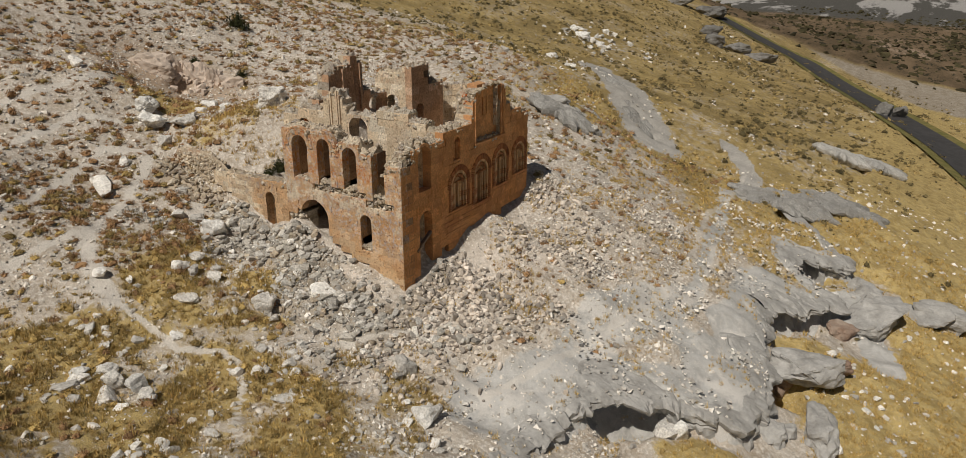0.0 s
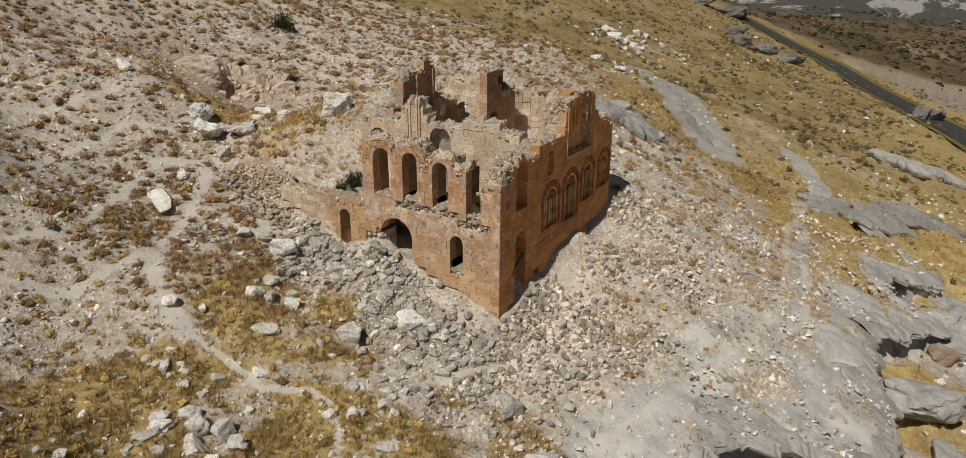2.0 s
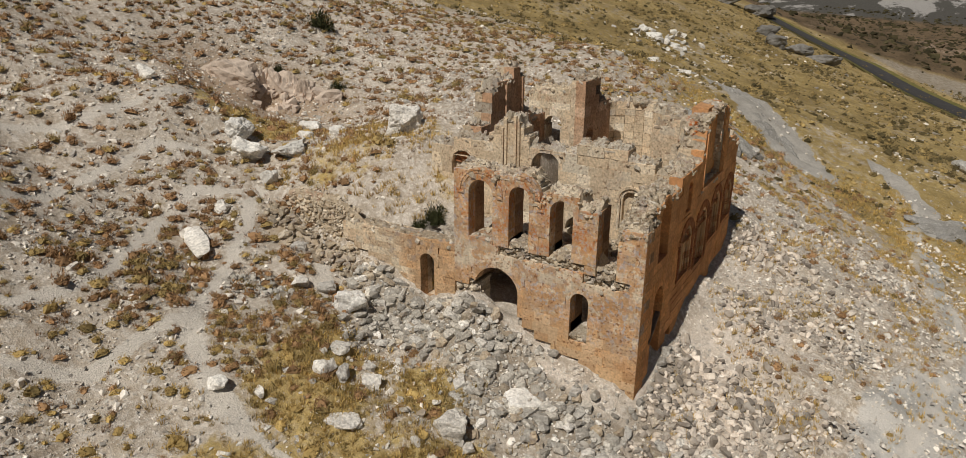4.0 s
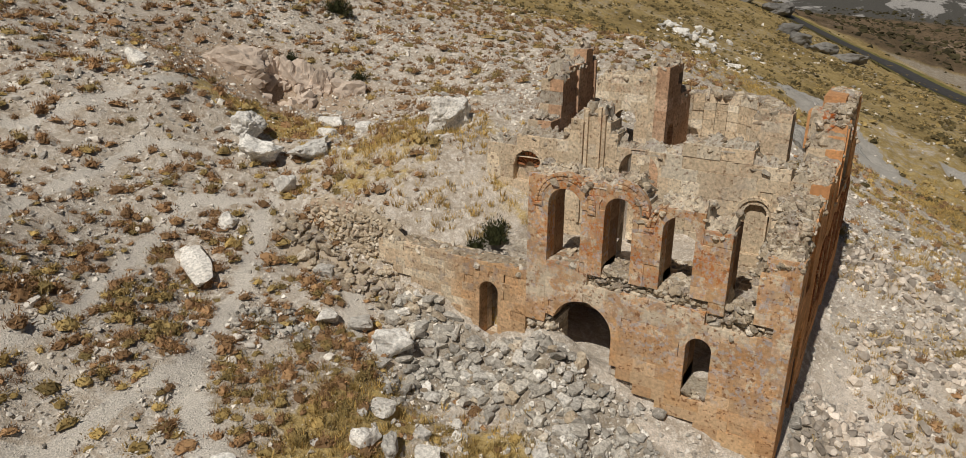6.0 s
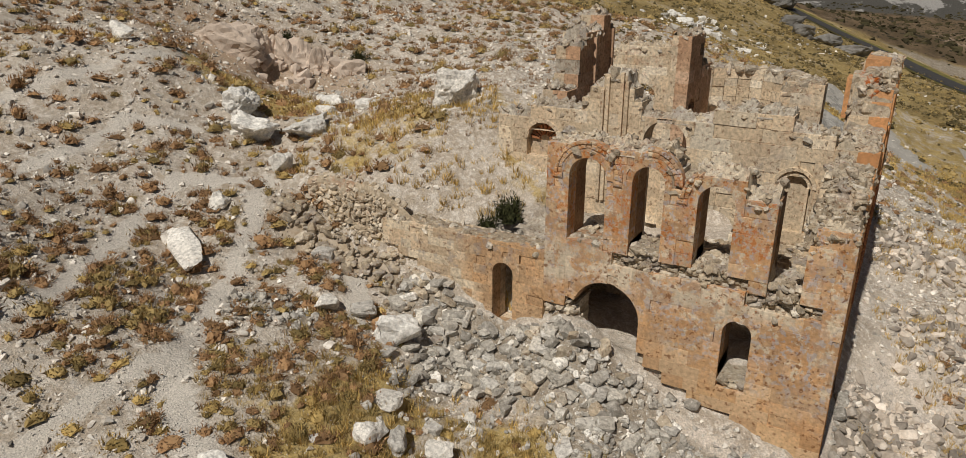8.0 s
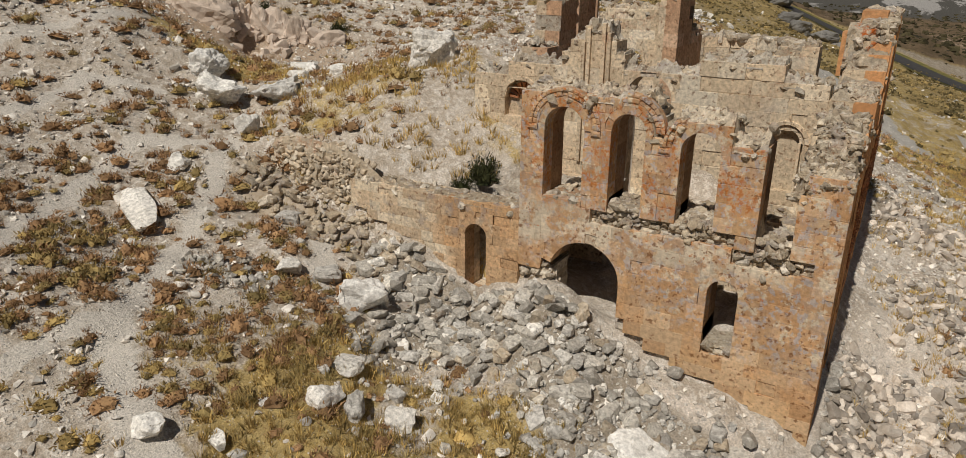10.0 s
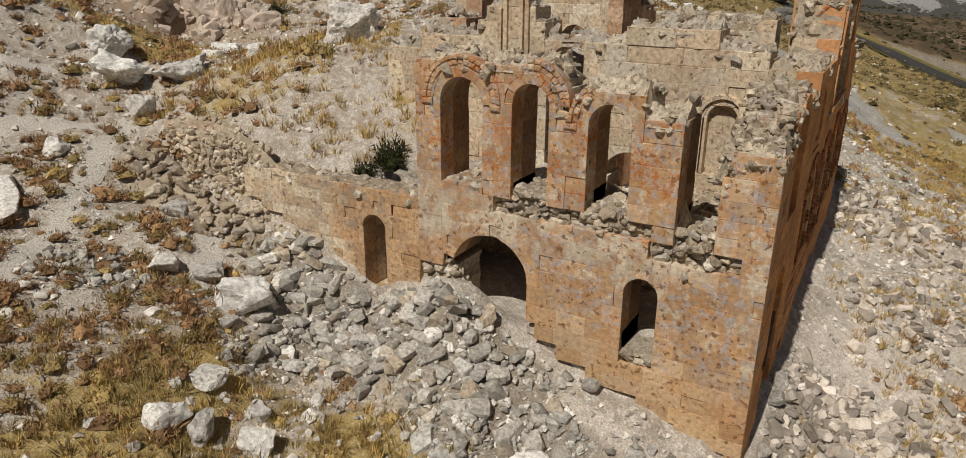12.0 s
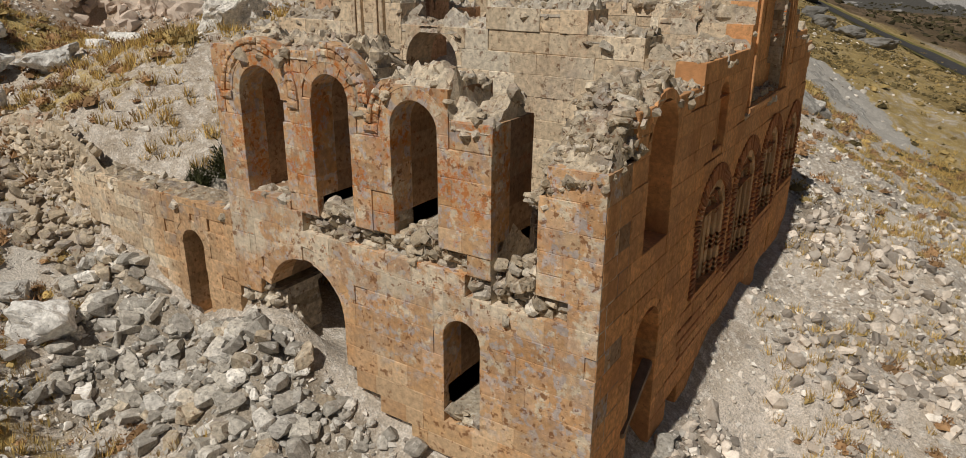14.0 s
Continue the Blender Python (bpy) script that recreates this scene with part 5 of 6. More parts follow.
# nave: north and east remains, and the apse
NORTH = ((-9.8, 0, 0), (0, 1, 0), (1, 0, 0))
north_top = line((4.9, 9.5), (5.6, 9.7), (6.0, 10.6), (6.4, 11.6), (8.6, 12.0), (9.3, 11.9), (9.5, 11.2), (9.6, 9.9), (10.3, 9.4), (11.8, 9.6))
north = wall("north_wall", NORTH, ashlar(4.95, 11.8, courses(3, 12.2, 0.45, 7), north_top, lambda u: 3.0, [(9.9, 11.2, 3.0, 8.6, 0.1)], seed=15), 0.95, BROWN, INNER, "tall broken stub of the north wall, brown inside", near=(8, 10), seed=13)
piers = []
for y0 in (7.2, 8.9):
    piers.append(([(y0, 8.6), (y0 + 0.14, 8.6), (y0 + 0.14, north_top(y0) - 0.3), (y0, north_top(y0) - 0.3)], 0.3, 0.12))
ring("pilaster", NORTH, piers, BROWN, north, "", True)
EAST = ((0, 11.8, 0), (1, 0, 0), (0, -1, 0))
east = ashlar(-10.8, -8.0, courses(3, 12, 0.42, 8), line((-10.8, 10.5), (-9.5, 10.9), (-8.1, 10.9)), lambda u: 3.0, [(-9.75, -8.85, 3, 8.65, 0.1)], seed=16)
wall("east_wall", EAST, east, 0.9, INNER, INNER, "cream east wall fragment with an arched doorway", near=(-9, 9), seed=14)
BAY = ((-7.3, 0, 0), (0, 1, 0), (1, 0, 0))
bay = ashlar(11.4, 15.2, courses(3, 12, 0.45, 26), line((11.4, 10.9), (12.2, 11.5), (12.9, 11.3), (13.2, 10.2), (14.2, 9.8), (15.2, 9.6)), lambda u: 3.0, [(11.9, 12.7, 3, 8.2, 0.1)], seed=46)
wall("choir_wall", BAY, bay, 0.8, BROWN, INNER, "tall choir wall stub beside the apse", near=(12, 10), seed=15)
stub = ashlar(-3.9, -2.3, courses(3, 12, 0.42, 9), line((-3.9, 9.3), (-2.3, 9.5)), lambda u: 3.0, seed=17)
wall("choir_stub", ((0, 12.4, 0), (1, 0, 0), (0, -1, 0)), stub, 1.0, INNER, INNER, "broken choir pier with layered stone", near=(-3, 9), seed=16)
pieces = []
rng = np.random.RandomState(2)
zs = courses(3, 9.3, 0.42, 10)
for v0, v1 in zip(zs[:-1], zs[1:]):
    off = rng.rand() / 14
    for k in range(15):
        a0, a1 = math.pi * (1.1 - 1.2 * (k - off) / 15), math.pi * (1.1 - 1.2 * (k + 1 - off) / 15)
        g1 = 0.004
        q = [(2.3 * math.cos(a), 2.3 * math.sin(a)) for a in (a0 - g1, a1 + g1)] + [(3.1 * math.cos(a), 3.1 * math.sin(a)) for a in (a1 + g1, a0 - g1)]
        j = rng.uniform(-0.015, 0.015)
        pieces.append((np.array([(-6.2 + p[0] * (1 + j), 15.0 + p[1] * (1 + j), z) for z in (v0 + 0.006, v1 - 0.006) for p in q]), [[3, 2, 1, 0], [4, 5, 6, 7], [0, 1, 5, 4], [1, 2, 6, 5], [2, 3, 7, 6], [3, 0, 4, 7]]))
a = np.linspace(1.1 * math.pi, -0.1 * math.pi, 40)
verts, faces = joined(pieces)
apse = mesh_object("apse", verts, faces, INNER, church, "curved cream stone apse open to the sky")
n = 260
ang, rad = rng.uniform(-0.1, 1.1, n) * math.pi, rng.uniform(2.35, 3.1, n)
scatter("rubble_top", STONES, np.stack([-6.2 + rad * np.cos(ang), 15.0 + rad * np.sin(ang)], -1), 0.16 + 0.3 * rng.rand(n) ** 1.6, RUBBLE, "loose rubble along the apse rim", "", 0.3, 0.4, 79, apse, np.full(n, zs[-1] - 0.02))

# what is left of the porch's upper floor, its vault broken through
us, vs = np.linspace(-9.7, -0.95, 84), np.linspace(0.9, 4.05, 24)
top, under, faces = [], [], []
for a in us:
    for b in vs:
        top.append((a, b, 5.85 + 0.22 * noise.noise(Vector((a * 1.3, b * 1.3, 4))) + 0.12 * noise.noise(Vector((a * 4, b * 4, 1)))))
under = [(p[0], p[1], 5.3) for p in top]
n = len(top)
for i in range(83):
    for j in range(23):
        p = i * 24 + j
        if us[i] > -6.1 - 0.4 * math.sin(vs[j] * 2.1) and vs[j] > 1.9 + 0.25 * math.sin(us[i] * 2.7) + 0.15 * math.sin(us[i] * 7):
            continue
        faces += [[p, p + 24, p + 25, p + 1], [n + p, n + p + 1, n + p + 25, n + p + 24]]
mesh_object("upper_floor", top + under, faces, RUBBLE, church, "earth-covered remains of the porch vault")
rim = ashlar(-5.2, -1.0, courses(5.1, 6.2, 0.3, 29), lambda u: 5.75, lambda u: 5.0, length=(0.3, 0.5), seed=49)
wall("vault_edge", ((0, 3.1, 0), (1, 0, 0), (0, -1, 0)), rim, 0.9, INNER, RUBBLE, "broken edge of the porch vault", 0.4, 20, (-3, 5), 0.03, 0.02, 18, 0.2)
def rubble(x, y):
    """How thickly fallen stones lie: a fan before the front, a skirt along the side, a heap at the corner."""
    low = np.interp(x, [-13.5, -11, -9, -7, -4, -1, 3], [-2.2, -2.7, -3.2, -4.8, -5.0, -4.6, -6.0])
    a = smooth(-0.9, 0.9, y - low + 1.8 * (waves(x, y, 3, 21) - 0.5)) * smooth(-0.1, -0.25, y) * smooth(-13.6, -12.2, x + 1.2 * (waves(x, y, 2, 20) - 0.5)) * smooth(4.5, -1.0, x + 0.4 * y) * (0.4 + 0.6 * np.maximum(smooth(-3.6, -2.2, y), smooth(0.4, 0.6, waves(x, y, 2.6, 22))))
    a = a * (1 - 0.9 * oval(x, y, -1.6, -0.6, 2.6, 0.8, -0.05, 0.4))
    a = a * (1 - 0.8 * smooth(0.42, 0.58, waves(x, y, 2.4, 44)) * smooth(-5.5, -8, x) * smooth(-1.2, -2.4, y))
    b = oval(x, y, 2.4, 1.0, 2.6, 3.6, 0.4, 0.4)
    c = 0.42 * smooth(0.8, 2.0, x) * smooth(11, 7, x) * smooth(-4, 0, y) * smooth(30, 14, y) * (0.08 + 0.85 * smooth(0.45, 0.68, waves(x, y, 3.5, 24)))
    d = 0.35 * oval(x, y, 2.0, -5.0, 3.2, 2.2, 0.5, 0.6) * smooth(0.35, 0.6, waves(x, y, 2.5, 23))
    e = 1.0 * oval(x, y, -15.4, -4.2, 1.45, 0.85, 0.5, 0.3)
    f = 0.8 * oval(x, y, 1.2, 15.0, 1.6, 1.6, 0, 0.5)
    return np.clip(np.maximum.reduce([a, b, c, d, e, f]), 0, 1) * (1 - 0.75 * track(x, y)) * ~walls_here(x, y)


# where the ground colour is darkened between the fallen stones
ground.data.attributes.new("scree_dark", "FLOAT", "POINT").data.foreach_set("value", (rubble(cx, cy) * (cx < 1.5)).astype(np.float32))
near_spots = sow(15000, (-17.5, 7, -9, 16), lambda x, y: rubble(x, y) ** 1.3, 31)
rng = np.random.RandomState(7)
near_sizes = (0.11 + 0.31 * rng.rand(len(near_spots)) ** 1.8) * np.where(near_spots[:, 0] > 0.4, 0.85, 1.0) * np.where(near_spots[:, 0] < -13.8, 0.62, 1.0)
order = np.argsort(-near_sizes * (1.0 + 0.6 * (near_spots[:, 1] < -0.2)))
singles = order[:280]
stone_meshes = []
for i, (v, f) in enumerate(STONES):
    me = bpy.data.meshes.new("fallen_stone")
    me.from_pydata(v.tolist(), [], f)
    me.materials.append(ROCK if i % 4 else RUBBLE)
    stone_meshes.append(me)
for k in singles:
    px, py = near_spots[k]
    s = near_sizes[k] * 1.1
    ob = new("fallen_stone", stone_meshes[k % 12])
    ob.matrix_world = Matrix.LocRotScale((px, py, float(height(px, py)) + 0.24 * s), Euler((rng.normal(0, 0.3), rng.normal(0, 0.3), rng.rand() * 6.3)), (s * rng.uniform(0.85, 1.3), s, s * rng.uniform(0.8, 1.1)))
    tagged(ob, "angular grey fallen stone lying in the rubble slope", "stone", "fallen stones by the church")
rest = np.setdiff1d(order, singles)
by_side = near_spots[rest][:, 0] > 0.5
scatter("rubble", STONES, near_spots[rest][by_side], near_sizes[rest][by_side], BEIGE, "beige rounded stones strewn beside the church", "rubble", 0.0, 0.6, 30)
rest = rest[~by_side]
scatter("rubble", STONES, near_spots[rest], near_sizes[rest], ROCK, "loose grey and buff rubble heaped below the church walls", "rubble", 0.0, 0.6, 32)
mid_spots = sow(24000, (-18, 12, -10, 30), lambda x, y: np.clip(rubble(x, y) * 1.3, 0, 1), 33)
mid_sizes = (0.05 + 0.14 * rng.rand(len(mid_spots)) ** 2) * np.where(mid_spots[:, 0] > 0.5, 1.35, 1.0)
by_side = mid_spots[:, 0] > 0.5
scatter("rubble", STONES, mid_spots[by_side], mid_sizes[by_side], BEIGE, "small beige stones beside the church", "rubble", 0.0, 0.6, 29)
scatter("rubble", STONES, mid_spots[~by_side], mid_sizes[~by_side], ROCK, "small buff broken stones filling the rubble slope", "rubble", 0.0, 0.6, 34)


def bank(x, y):
    """The collapsed end of the terrace wall."""
    return smooth(-19.4, -17.8, x) * smooth(-11.6, -12.6, x) * smooth(-1.3, -0.5, y + 0.9 * (waves(x, y, 1.5, 18) - 0.5)) * smooth(0.1, -0.1, y)


def bank_level(x, y):
    t = np.clip((0.45 - y) / (1.7 - 0.12 * (x + 15)), 0, 1)
    crest = np.interp(x, [-19.5, -18.3, -16, -14.5, -13.6, -13.0], [5.7, 5.9, 4.9, 4.5, 4.4, 4.2])
    k = smooth(-13.0, -14.3, x) * smooth(-19.8, -18.8, x) * smooth(-2.0, -1.3, y)
    return height(x, y) + k * np.maximum((1 - t) * (crest - height(x, y)), 0)


EARTH = plain_material("stony_earth", (0.52, 0.45, 0.37), (0.38, 0.30, 0.21), 2.2, 0.95, 0.8, 0.0)
us, vs = np.linspace(-19.6, -13.1, 56), np.linspace(-2.0, 0.5, 24)
verts = [(a, b, float(bank_level(a, b)) - 0.1 + 0.1 * noise.noise(Vector((a * 2.5, b * 2.5, 3)))) for a in us for b in vs]
faces = [[i * 24 + j, i * 24 + 24 + j, i * 24 + 25 + j, i * 24 + 1 + j] for i in range(55) for j in range(23)]
tagged(mesh_object("stone_bank", verts, faces, EARTH), "sloping bank of earth and stone under the terrace", "bank", kind="structure")
spots = sow(800, (-20, -11.4, -2.2, 0.2), bank, 79)
sizes = 0.1 + 0.3 * rng.rand(len(spots)) ** 2.4
order = np.argsort(-sizes)
levels = bank_level(spots[:, 0], spots[:, 1])
tumbled_meshes = []
for i in range(8):
    me = bpy.data.meshes.new("tumbled_stone")
    me.from_pydata(STONES[i][0].tolist(), [], STONES[i][1])
    me.materials.append(RUBBLE)
    tumbled_meshes.append(me)
for k in order[:130]:
    ob = new("tumbled_stone", tumbled_meshes[k % 8])
    ob.matrix_world = Matrix.LocRotScale((spots[k, 0], spots[k, 1], float(levels[k]) + 0.06 * sizes[k]), Euler((rng.normal(0, 0.4), rng.normal(0, 0.4), rng.rand() * 6.3)), (sizes[k] * rng.uniform(0.9, 1.3), sizes[k], sizes[k] * rng.uniform(0.8, 1.1)))
    tagged(ob, "buff building stone tumbled from the terrace wall", "stone", "stones of the collapsed wall")
scatter("tumbled_stones", STONES, spots[order[130:]], sizes[order[130:]], RUBBLE, "small buff stones of the collapsed terrace wall", "stones", 0.25, 0.5, 80, None, levels[order[130:]])


def stony(x, y):
    n = waves(x, y, 5, 14)
    a = (0.25 + 0.75 * n) * (1 - 0.8 * grass(x, y)) * (1 - 0.5 * bare(x, y)) * (1 - 0.7 * track(x, y)) * (1 - 0.85 * oval(x, y, -14, 3.2, 5.5, 2.8, 0.1, 0.3)) * ~walls_here(x, y)
    return np.clip(a, 0, 1)


spots = sow(70000, (-38, 14, -16, 24), stony, 35)
scatter("gravel", CHIPS, spots, 0.04 + 0.15 * rng.rand(len(spots)) ** 2.2, GRAVEL, "pale gravel strewn over the bare soil", "gravel", 0.2, 0.5, 36)
spots = sow(15000, (-42, 30, -18, 60), lambda x, y: (0.12 + 0.88 * waves(x, y, 5, 15) ** 2) * (1 - 0.6 * bare(x, y)) * (1 - 0.85 * oval(x, y, -14, 3.2, 5.5, 2.8, 0.1, 0.3)) * (1 - track(x, y)) * ~walls_here(x, y), 37)
scatter("field_stones", STONES, spots, 0.07 + 0.26 * rng.rand(len(spots)) ** 3, GRAVEL, "scattered pale stones on the open hillside", "stones", 0.25, 0.4, 38)
spots = sow(1300, (-18, 8, -23, -3), lambda x, y: smooth(-13, -10, x) * (0.05 + 0.95 * smooth(0.45, 0.75, waves(x, y, 4, 25))) * (1 - track(x, y)) * ~walls_here(x, y), 67)
sizes = 0.14 + 0.38 * rng.rand(len(spots)) ** 2.8
order = np.argsort(-sizes)
grass_meshes = []
for i in range(8):
    me = bpy.data.meshes.new("field_stone")
    me.from_pydata(STONES[i + 2][0].tolist(), [], STONES[i + 2][1])
    me.materials.append(PALEROCK)
    grass_meshes.append(me)
for k in order[:290]:
    px, py = spots[k]
    ob = new("field_stone", grass_meshes[k % 8])
    ob.matrix_world = Matrix.LocRotScale((px, py, float(height(px, py)) + 0.08 * sizes[k]), Euler((rng.normal(0, 0.35), rng.normal(0, 0.35), rng.rand() * 6.3)), (sizes[k] * rng.uniform(0.9, 1.3), sizes[k], sizes[k] * rng.uniform(0.7, 1.0)))
    tagged(ob, "angular grey and white stone lying in dry grass", "stone", "stones in the dry grass")
if len(order) > 290:
    scatter("field_stones", STONES, spots[order[290:]], sizes[order[290:]], PALEROCK, "small grey stones lying in the dry grass", "stones", 0.3, 0.4, 68)
pale_meshes = []
for i in range(6):
    me = bpy.data.meshes.new("pale_stone")
    me.from_pydata(STONES[i][0].tolist(), [], STONES[i][1])
    me.materials.append(WHITE)
    pale_meshes.append(me)
spots = sow(300, (19, 34, -6, 30), lambda x, y: smooth(0.45, 0.75, waves(x, y, 5, 26)) * smooth(1, 3, x - ledge_line(y)), 69)
for k, (px, py) in enumerate(spots):
    s = 0.22 + 0.4 * rng.rand() ** 2
    ob = new("pale_stone", pale_meshes[k % 6])
    ob.matrix_world = Matrix.LocRotScale((px, py, float(height(px, py)) + 0.12 * s), Euler((rng.normal(0, 0.3), rng.normal(0, 0.3), rng.rand() * 6.3)), (s * 1.1, s, s * 0.9))
    tagged(ob, "pale stone lying in the yellow grass below the ledge", "stone", "pale stones in the grass")
spots = sow(1600, (-60, 40, 40, 190), lambda x, y: waves(x, y, 16, 16) ** 2, 39)
scatter("field_stones", CHIPS, spots, 0.25 + 0.7 * rng.rand(len(spots)) ** 3, GRAVEL, "pale stones on the far hillside", "stones", 0.3, 0.3, 40)

spots = sow(260, (-37, -20, 84, 116), lambda x, y: 0.2 + 0.8 * oval(x, y, -30, 99, 6, 7, 0.5, 0.5), 97)
scatter("field_stones", STONES, spots, 0.3 + 0.9 * rng.rand(len(spots)) ** 2.2, PALEROCK, "cluster of white stones on the far slope", "stones", 0.3, 0.3, 98)

BUSH = [cushion_shape(i, 80, 0.4, 0.026) for i in range(10)]
SMALL = [cushion_shape(20 + i, 10, 0.45, 0.08) for i in range(5)]
BLADES = [blade_shape(i, 16, 0.8, 0.035) for i in range(6)]


def scrubby(x, y):
    left = smooth(-12.5, -15.0, x + 0.25 * y)
    a = (0.78 + 0.2 * smooth(0.3, 0.6, waves(x, y, 6, 11))) * np.maximum(left, 0.6 * smooth(12, 18, y) * smooth(9, 5, x))
    a = np.maximum(a, 0.95 * smooth(0.36, 0.54, waves(x, y, 2.4, 44)) * smooth(-6.5, -9, x) * smooth(-1.2, -2.2, y) * smooth(-9, -6, y))
    a = np.maximum(a, 0.9 * grass(x, y) * smooth(-2, -6, y) * smooth(9, 4, x))
    a = np.maximum(a, 0.42 * smooth(1.5, 4, x) * smooth(13, 10, x) * smooth(-4, 0, y))
    return np.clip(a * (1 - track(x, y)) * (1 - bare(x, y)) * (1 - oval(x, y, -29, 9.5, 5.0, 3.2, 0.4, 0.3)) * (1 - 0.5 * rubble(x, y)), 0, 1) * ~walls_here(x, y)


lattice = np.stack(np.meshgrid(np.arange(-48, 12, 0.66), np.arange(-20, 42, 0.66)), -1).reshape(-1, 2)
lattice = lattice + np.random.RandomState(50).uniform(-0.45, 0.45, lattice.shape)
spots = lattice[np.random.RandomState(51).rand(len(lattice)) < scrubby(lattice[:, 0], lattice[:, 1])]
sizes = 0.34 + 0.75 * rng.rand(len(spots)) ** 2.2
kind = np.clip(rng.rand(len(spots)) + 0.42 * smooth(-4, -8, spots[:, 1]) * smooth(-20, -14, spots[:, 0]), 0, 1)
sizes = sizes * np.where(spots[:, 0] > 0.5, 0.8, 1.0)
scatter("scrub", BUSH, spots[kind < 0.62], sizes[kind < 0.62], SCRUB, "low brown thorn scrub dotting the stony slope", "scrub", 0.3, 0.15, 52)
scatter("scrub", BUSH, spots[kind > 0.84], sizes[kind > 0.84] * 0.85, GOLD, "golden dry cushion scrub on the slope", "scrub", 0.3, 0.15, 53)
mid = (kind >= 0.62) & (kind <= 0.84)
scatter("scrub", BUSH, spots[mid], sizes[mid], GREEN, "olive green low scrub on the slope", "scrub", 0.3, 0.15, 54)

spots = sow(2200, (-25, -11.5, -10, 0), lambda x, y: 0.4 * scrubby(x, y) * smooth(-25, -20, x) * smooth(0, -2, y) + 0.1 * smooth(0.5, 0.7, waves(x, y, 2, 46)) * (1 - track(x, y)) * ~walls_here(x, y), 81)
sizes = 0.28 + 0.5 * rng.rand(len(spots)) ** 1.5
half = len(spots) * 2 // 3
scatter("scrub", BUSH, spots[:half], sizes[:half], SCRUB, "small brown thorn scrub beside the footpath", "scrub", 0.3, 0.15, 82)
scatter("scrub", BUSH, spots[half:], sizes[half:], GREEN, "small olive scrub beside the footpath", "scrub", 0.3, 0.15, 83)


def grassy(x, y):
    return grass(x, y) * (0.25 + 0.75 * waves(x, y, 2.2, 17)) * (1 - track(x, y)) * (1 - bare(x, y)) * (1 - 0.5 * rubble(x, y)) * ~walls_here(x, y)


spots = sow(44000, (-26, 34, -20, 46), grassy, 55)
scatter("dry_grass", BLADES, spots, 0.18 + 0.26 * rng.rand(len(spots)), STRAW, "dry yellow grass tufts on the slope", "grass", 0.28, 0.15, 56)
spots = sow(900, (-22, 6, -18, -3), lambda x, y: grassy(x, y), 57)
scatter("grass", BLADES, spots, 0.2 + 0.3 * rng.rand(len(spots)), GREEN, "green and olive grass tufts among the foreground stones", "grass", 0.28, 0.15, 58)
OLIVE = plain_material("olive_grass", (0.33, 0.265, 0.11), (0.46, 0.34, 0.13), 2.0, 0.9, 0.1, 0.4)
spots = sow(48000, (-24, 9, -25, -2.5), lambda x, y: grassy(x, y) * (0.2 + 0.8 * smooth(0.38, 0.6, waves(x, y, 1.4, 93))), 94)
cut = rng.rand(len(spots)) < 0.3
scatter("dry_grass", BLADES, spots[cut], 0.15 + 0.24 * rng.rand(int(cut.sum())), OLIVE, "olive and brown grass tufts below the rubble", "grass", 0.28, 0.2, 95)
scatter("dry_grass", BLADES, spots[~cut], 0.13 + 0.22 * rng.rand(int((~cut).sum())), GOLD, "golden grass tufts below the rubble", "grass", 0.28, 0.2, 96)
spots = sow(1500, (-20, -9, 0.9, 8), lambda x, y: 0.5 * grassy(x, y) + 0.45 * smooth(0.45, 0.7, waves(x, y, 2, 45)), 64)
scatter("dry_grass", BLADES, spots, 0.2 + 0.25 * rng.rand(len(spots)), STRAW, "dry grass tufts on the terrace above the wall", "grass", 0.28, 0.15, 65)

spots = sow(7000, (0.5, 13, -5, 40), lambda x, y: smooth(0.35, 0.7, waves(x, y, 3, 30)) * (1 - bare(x, y)) * (1 - track(x, y)) * ~walls_here(x, y), 77)
scatter("dry_grass", BLADES, spots, 0.14 + 0.22 * rng.rand(len(spots)), STRAW, "dry yellow grass between the stones", "grass", 0.28, 0.15, 78)
spots = sow(9000, (-44, -13, -16, 36), lambda x, y: 0.7 * waves(x, y, 3, 27) * (1 - track(x, y)) * ~walls_here(x, y), 71)
scatter("dry_grass", BLADES, spots, 0.14 + 0.2 * rng.rand(len(spots)), SCRUB, "thin brown grass between the scrub", "grass", 0.28, 0.15, 72)
spots = sow(2600, (7, 19, -7, 36), lambda x, y: smooth(0.5, 0.7, waves(x, y, 3, 28)) * smooth(0.3, -0.3, x - ledge_line(y)), 73)
scatter("dry_grass", BLADES, spots, 0.15 + 0.25 * rng.rand(len(spots)), STRAW, "dry grass in the cracks of the bedrock", "grass", 0.28, 0.15, 74)
spots = sow(5000, (6, 19, -7, 36), lambda x, y: smooth(0.45, 0.7, waves(x, y, 3, 29)) * smooth(0.3, -0.3, x - ledge_line(y)), 75)
scatter("field_stones", CHIPS, spots, 0.07 + 0.22 * rng.rand(len(spots)) ** 2.5, GRAVEL, "small pale stones lying on the bedrock", "stones", 0.2, 0.4, 76, None, np.asarray(land(spots[:, 0], spots[:, 1], False)) + 0.08)


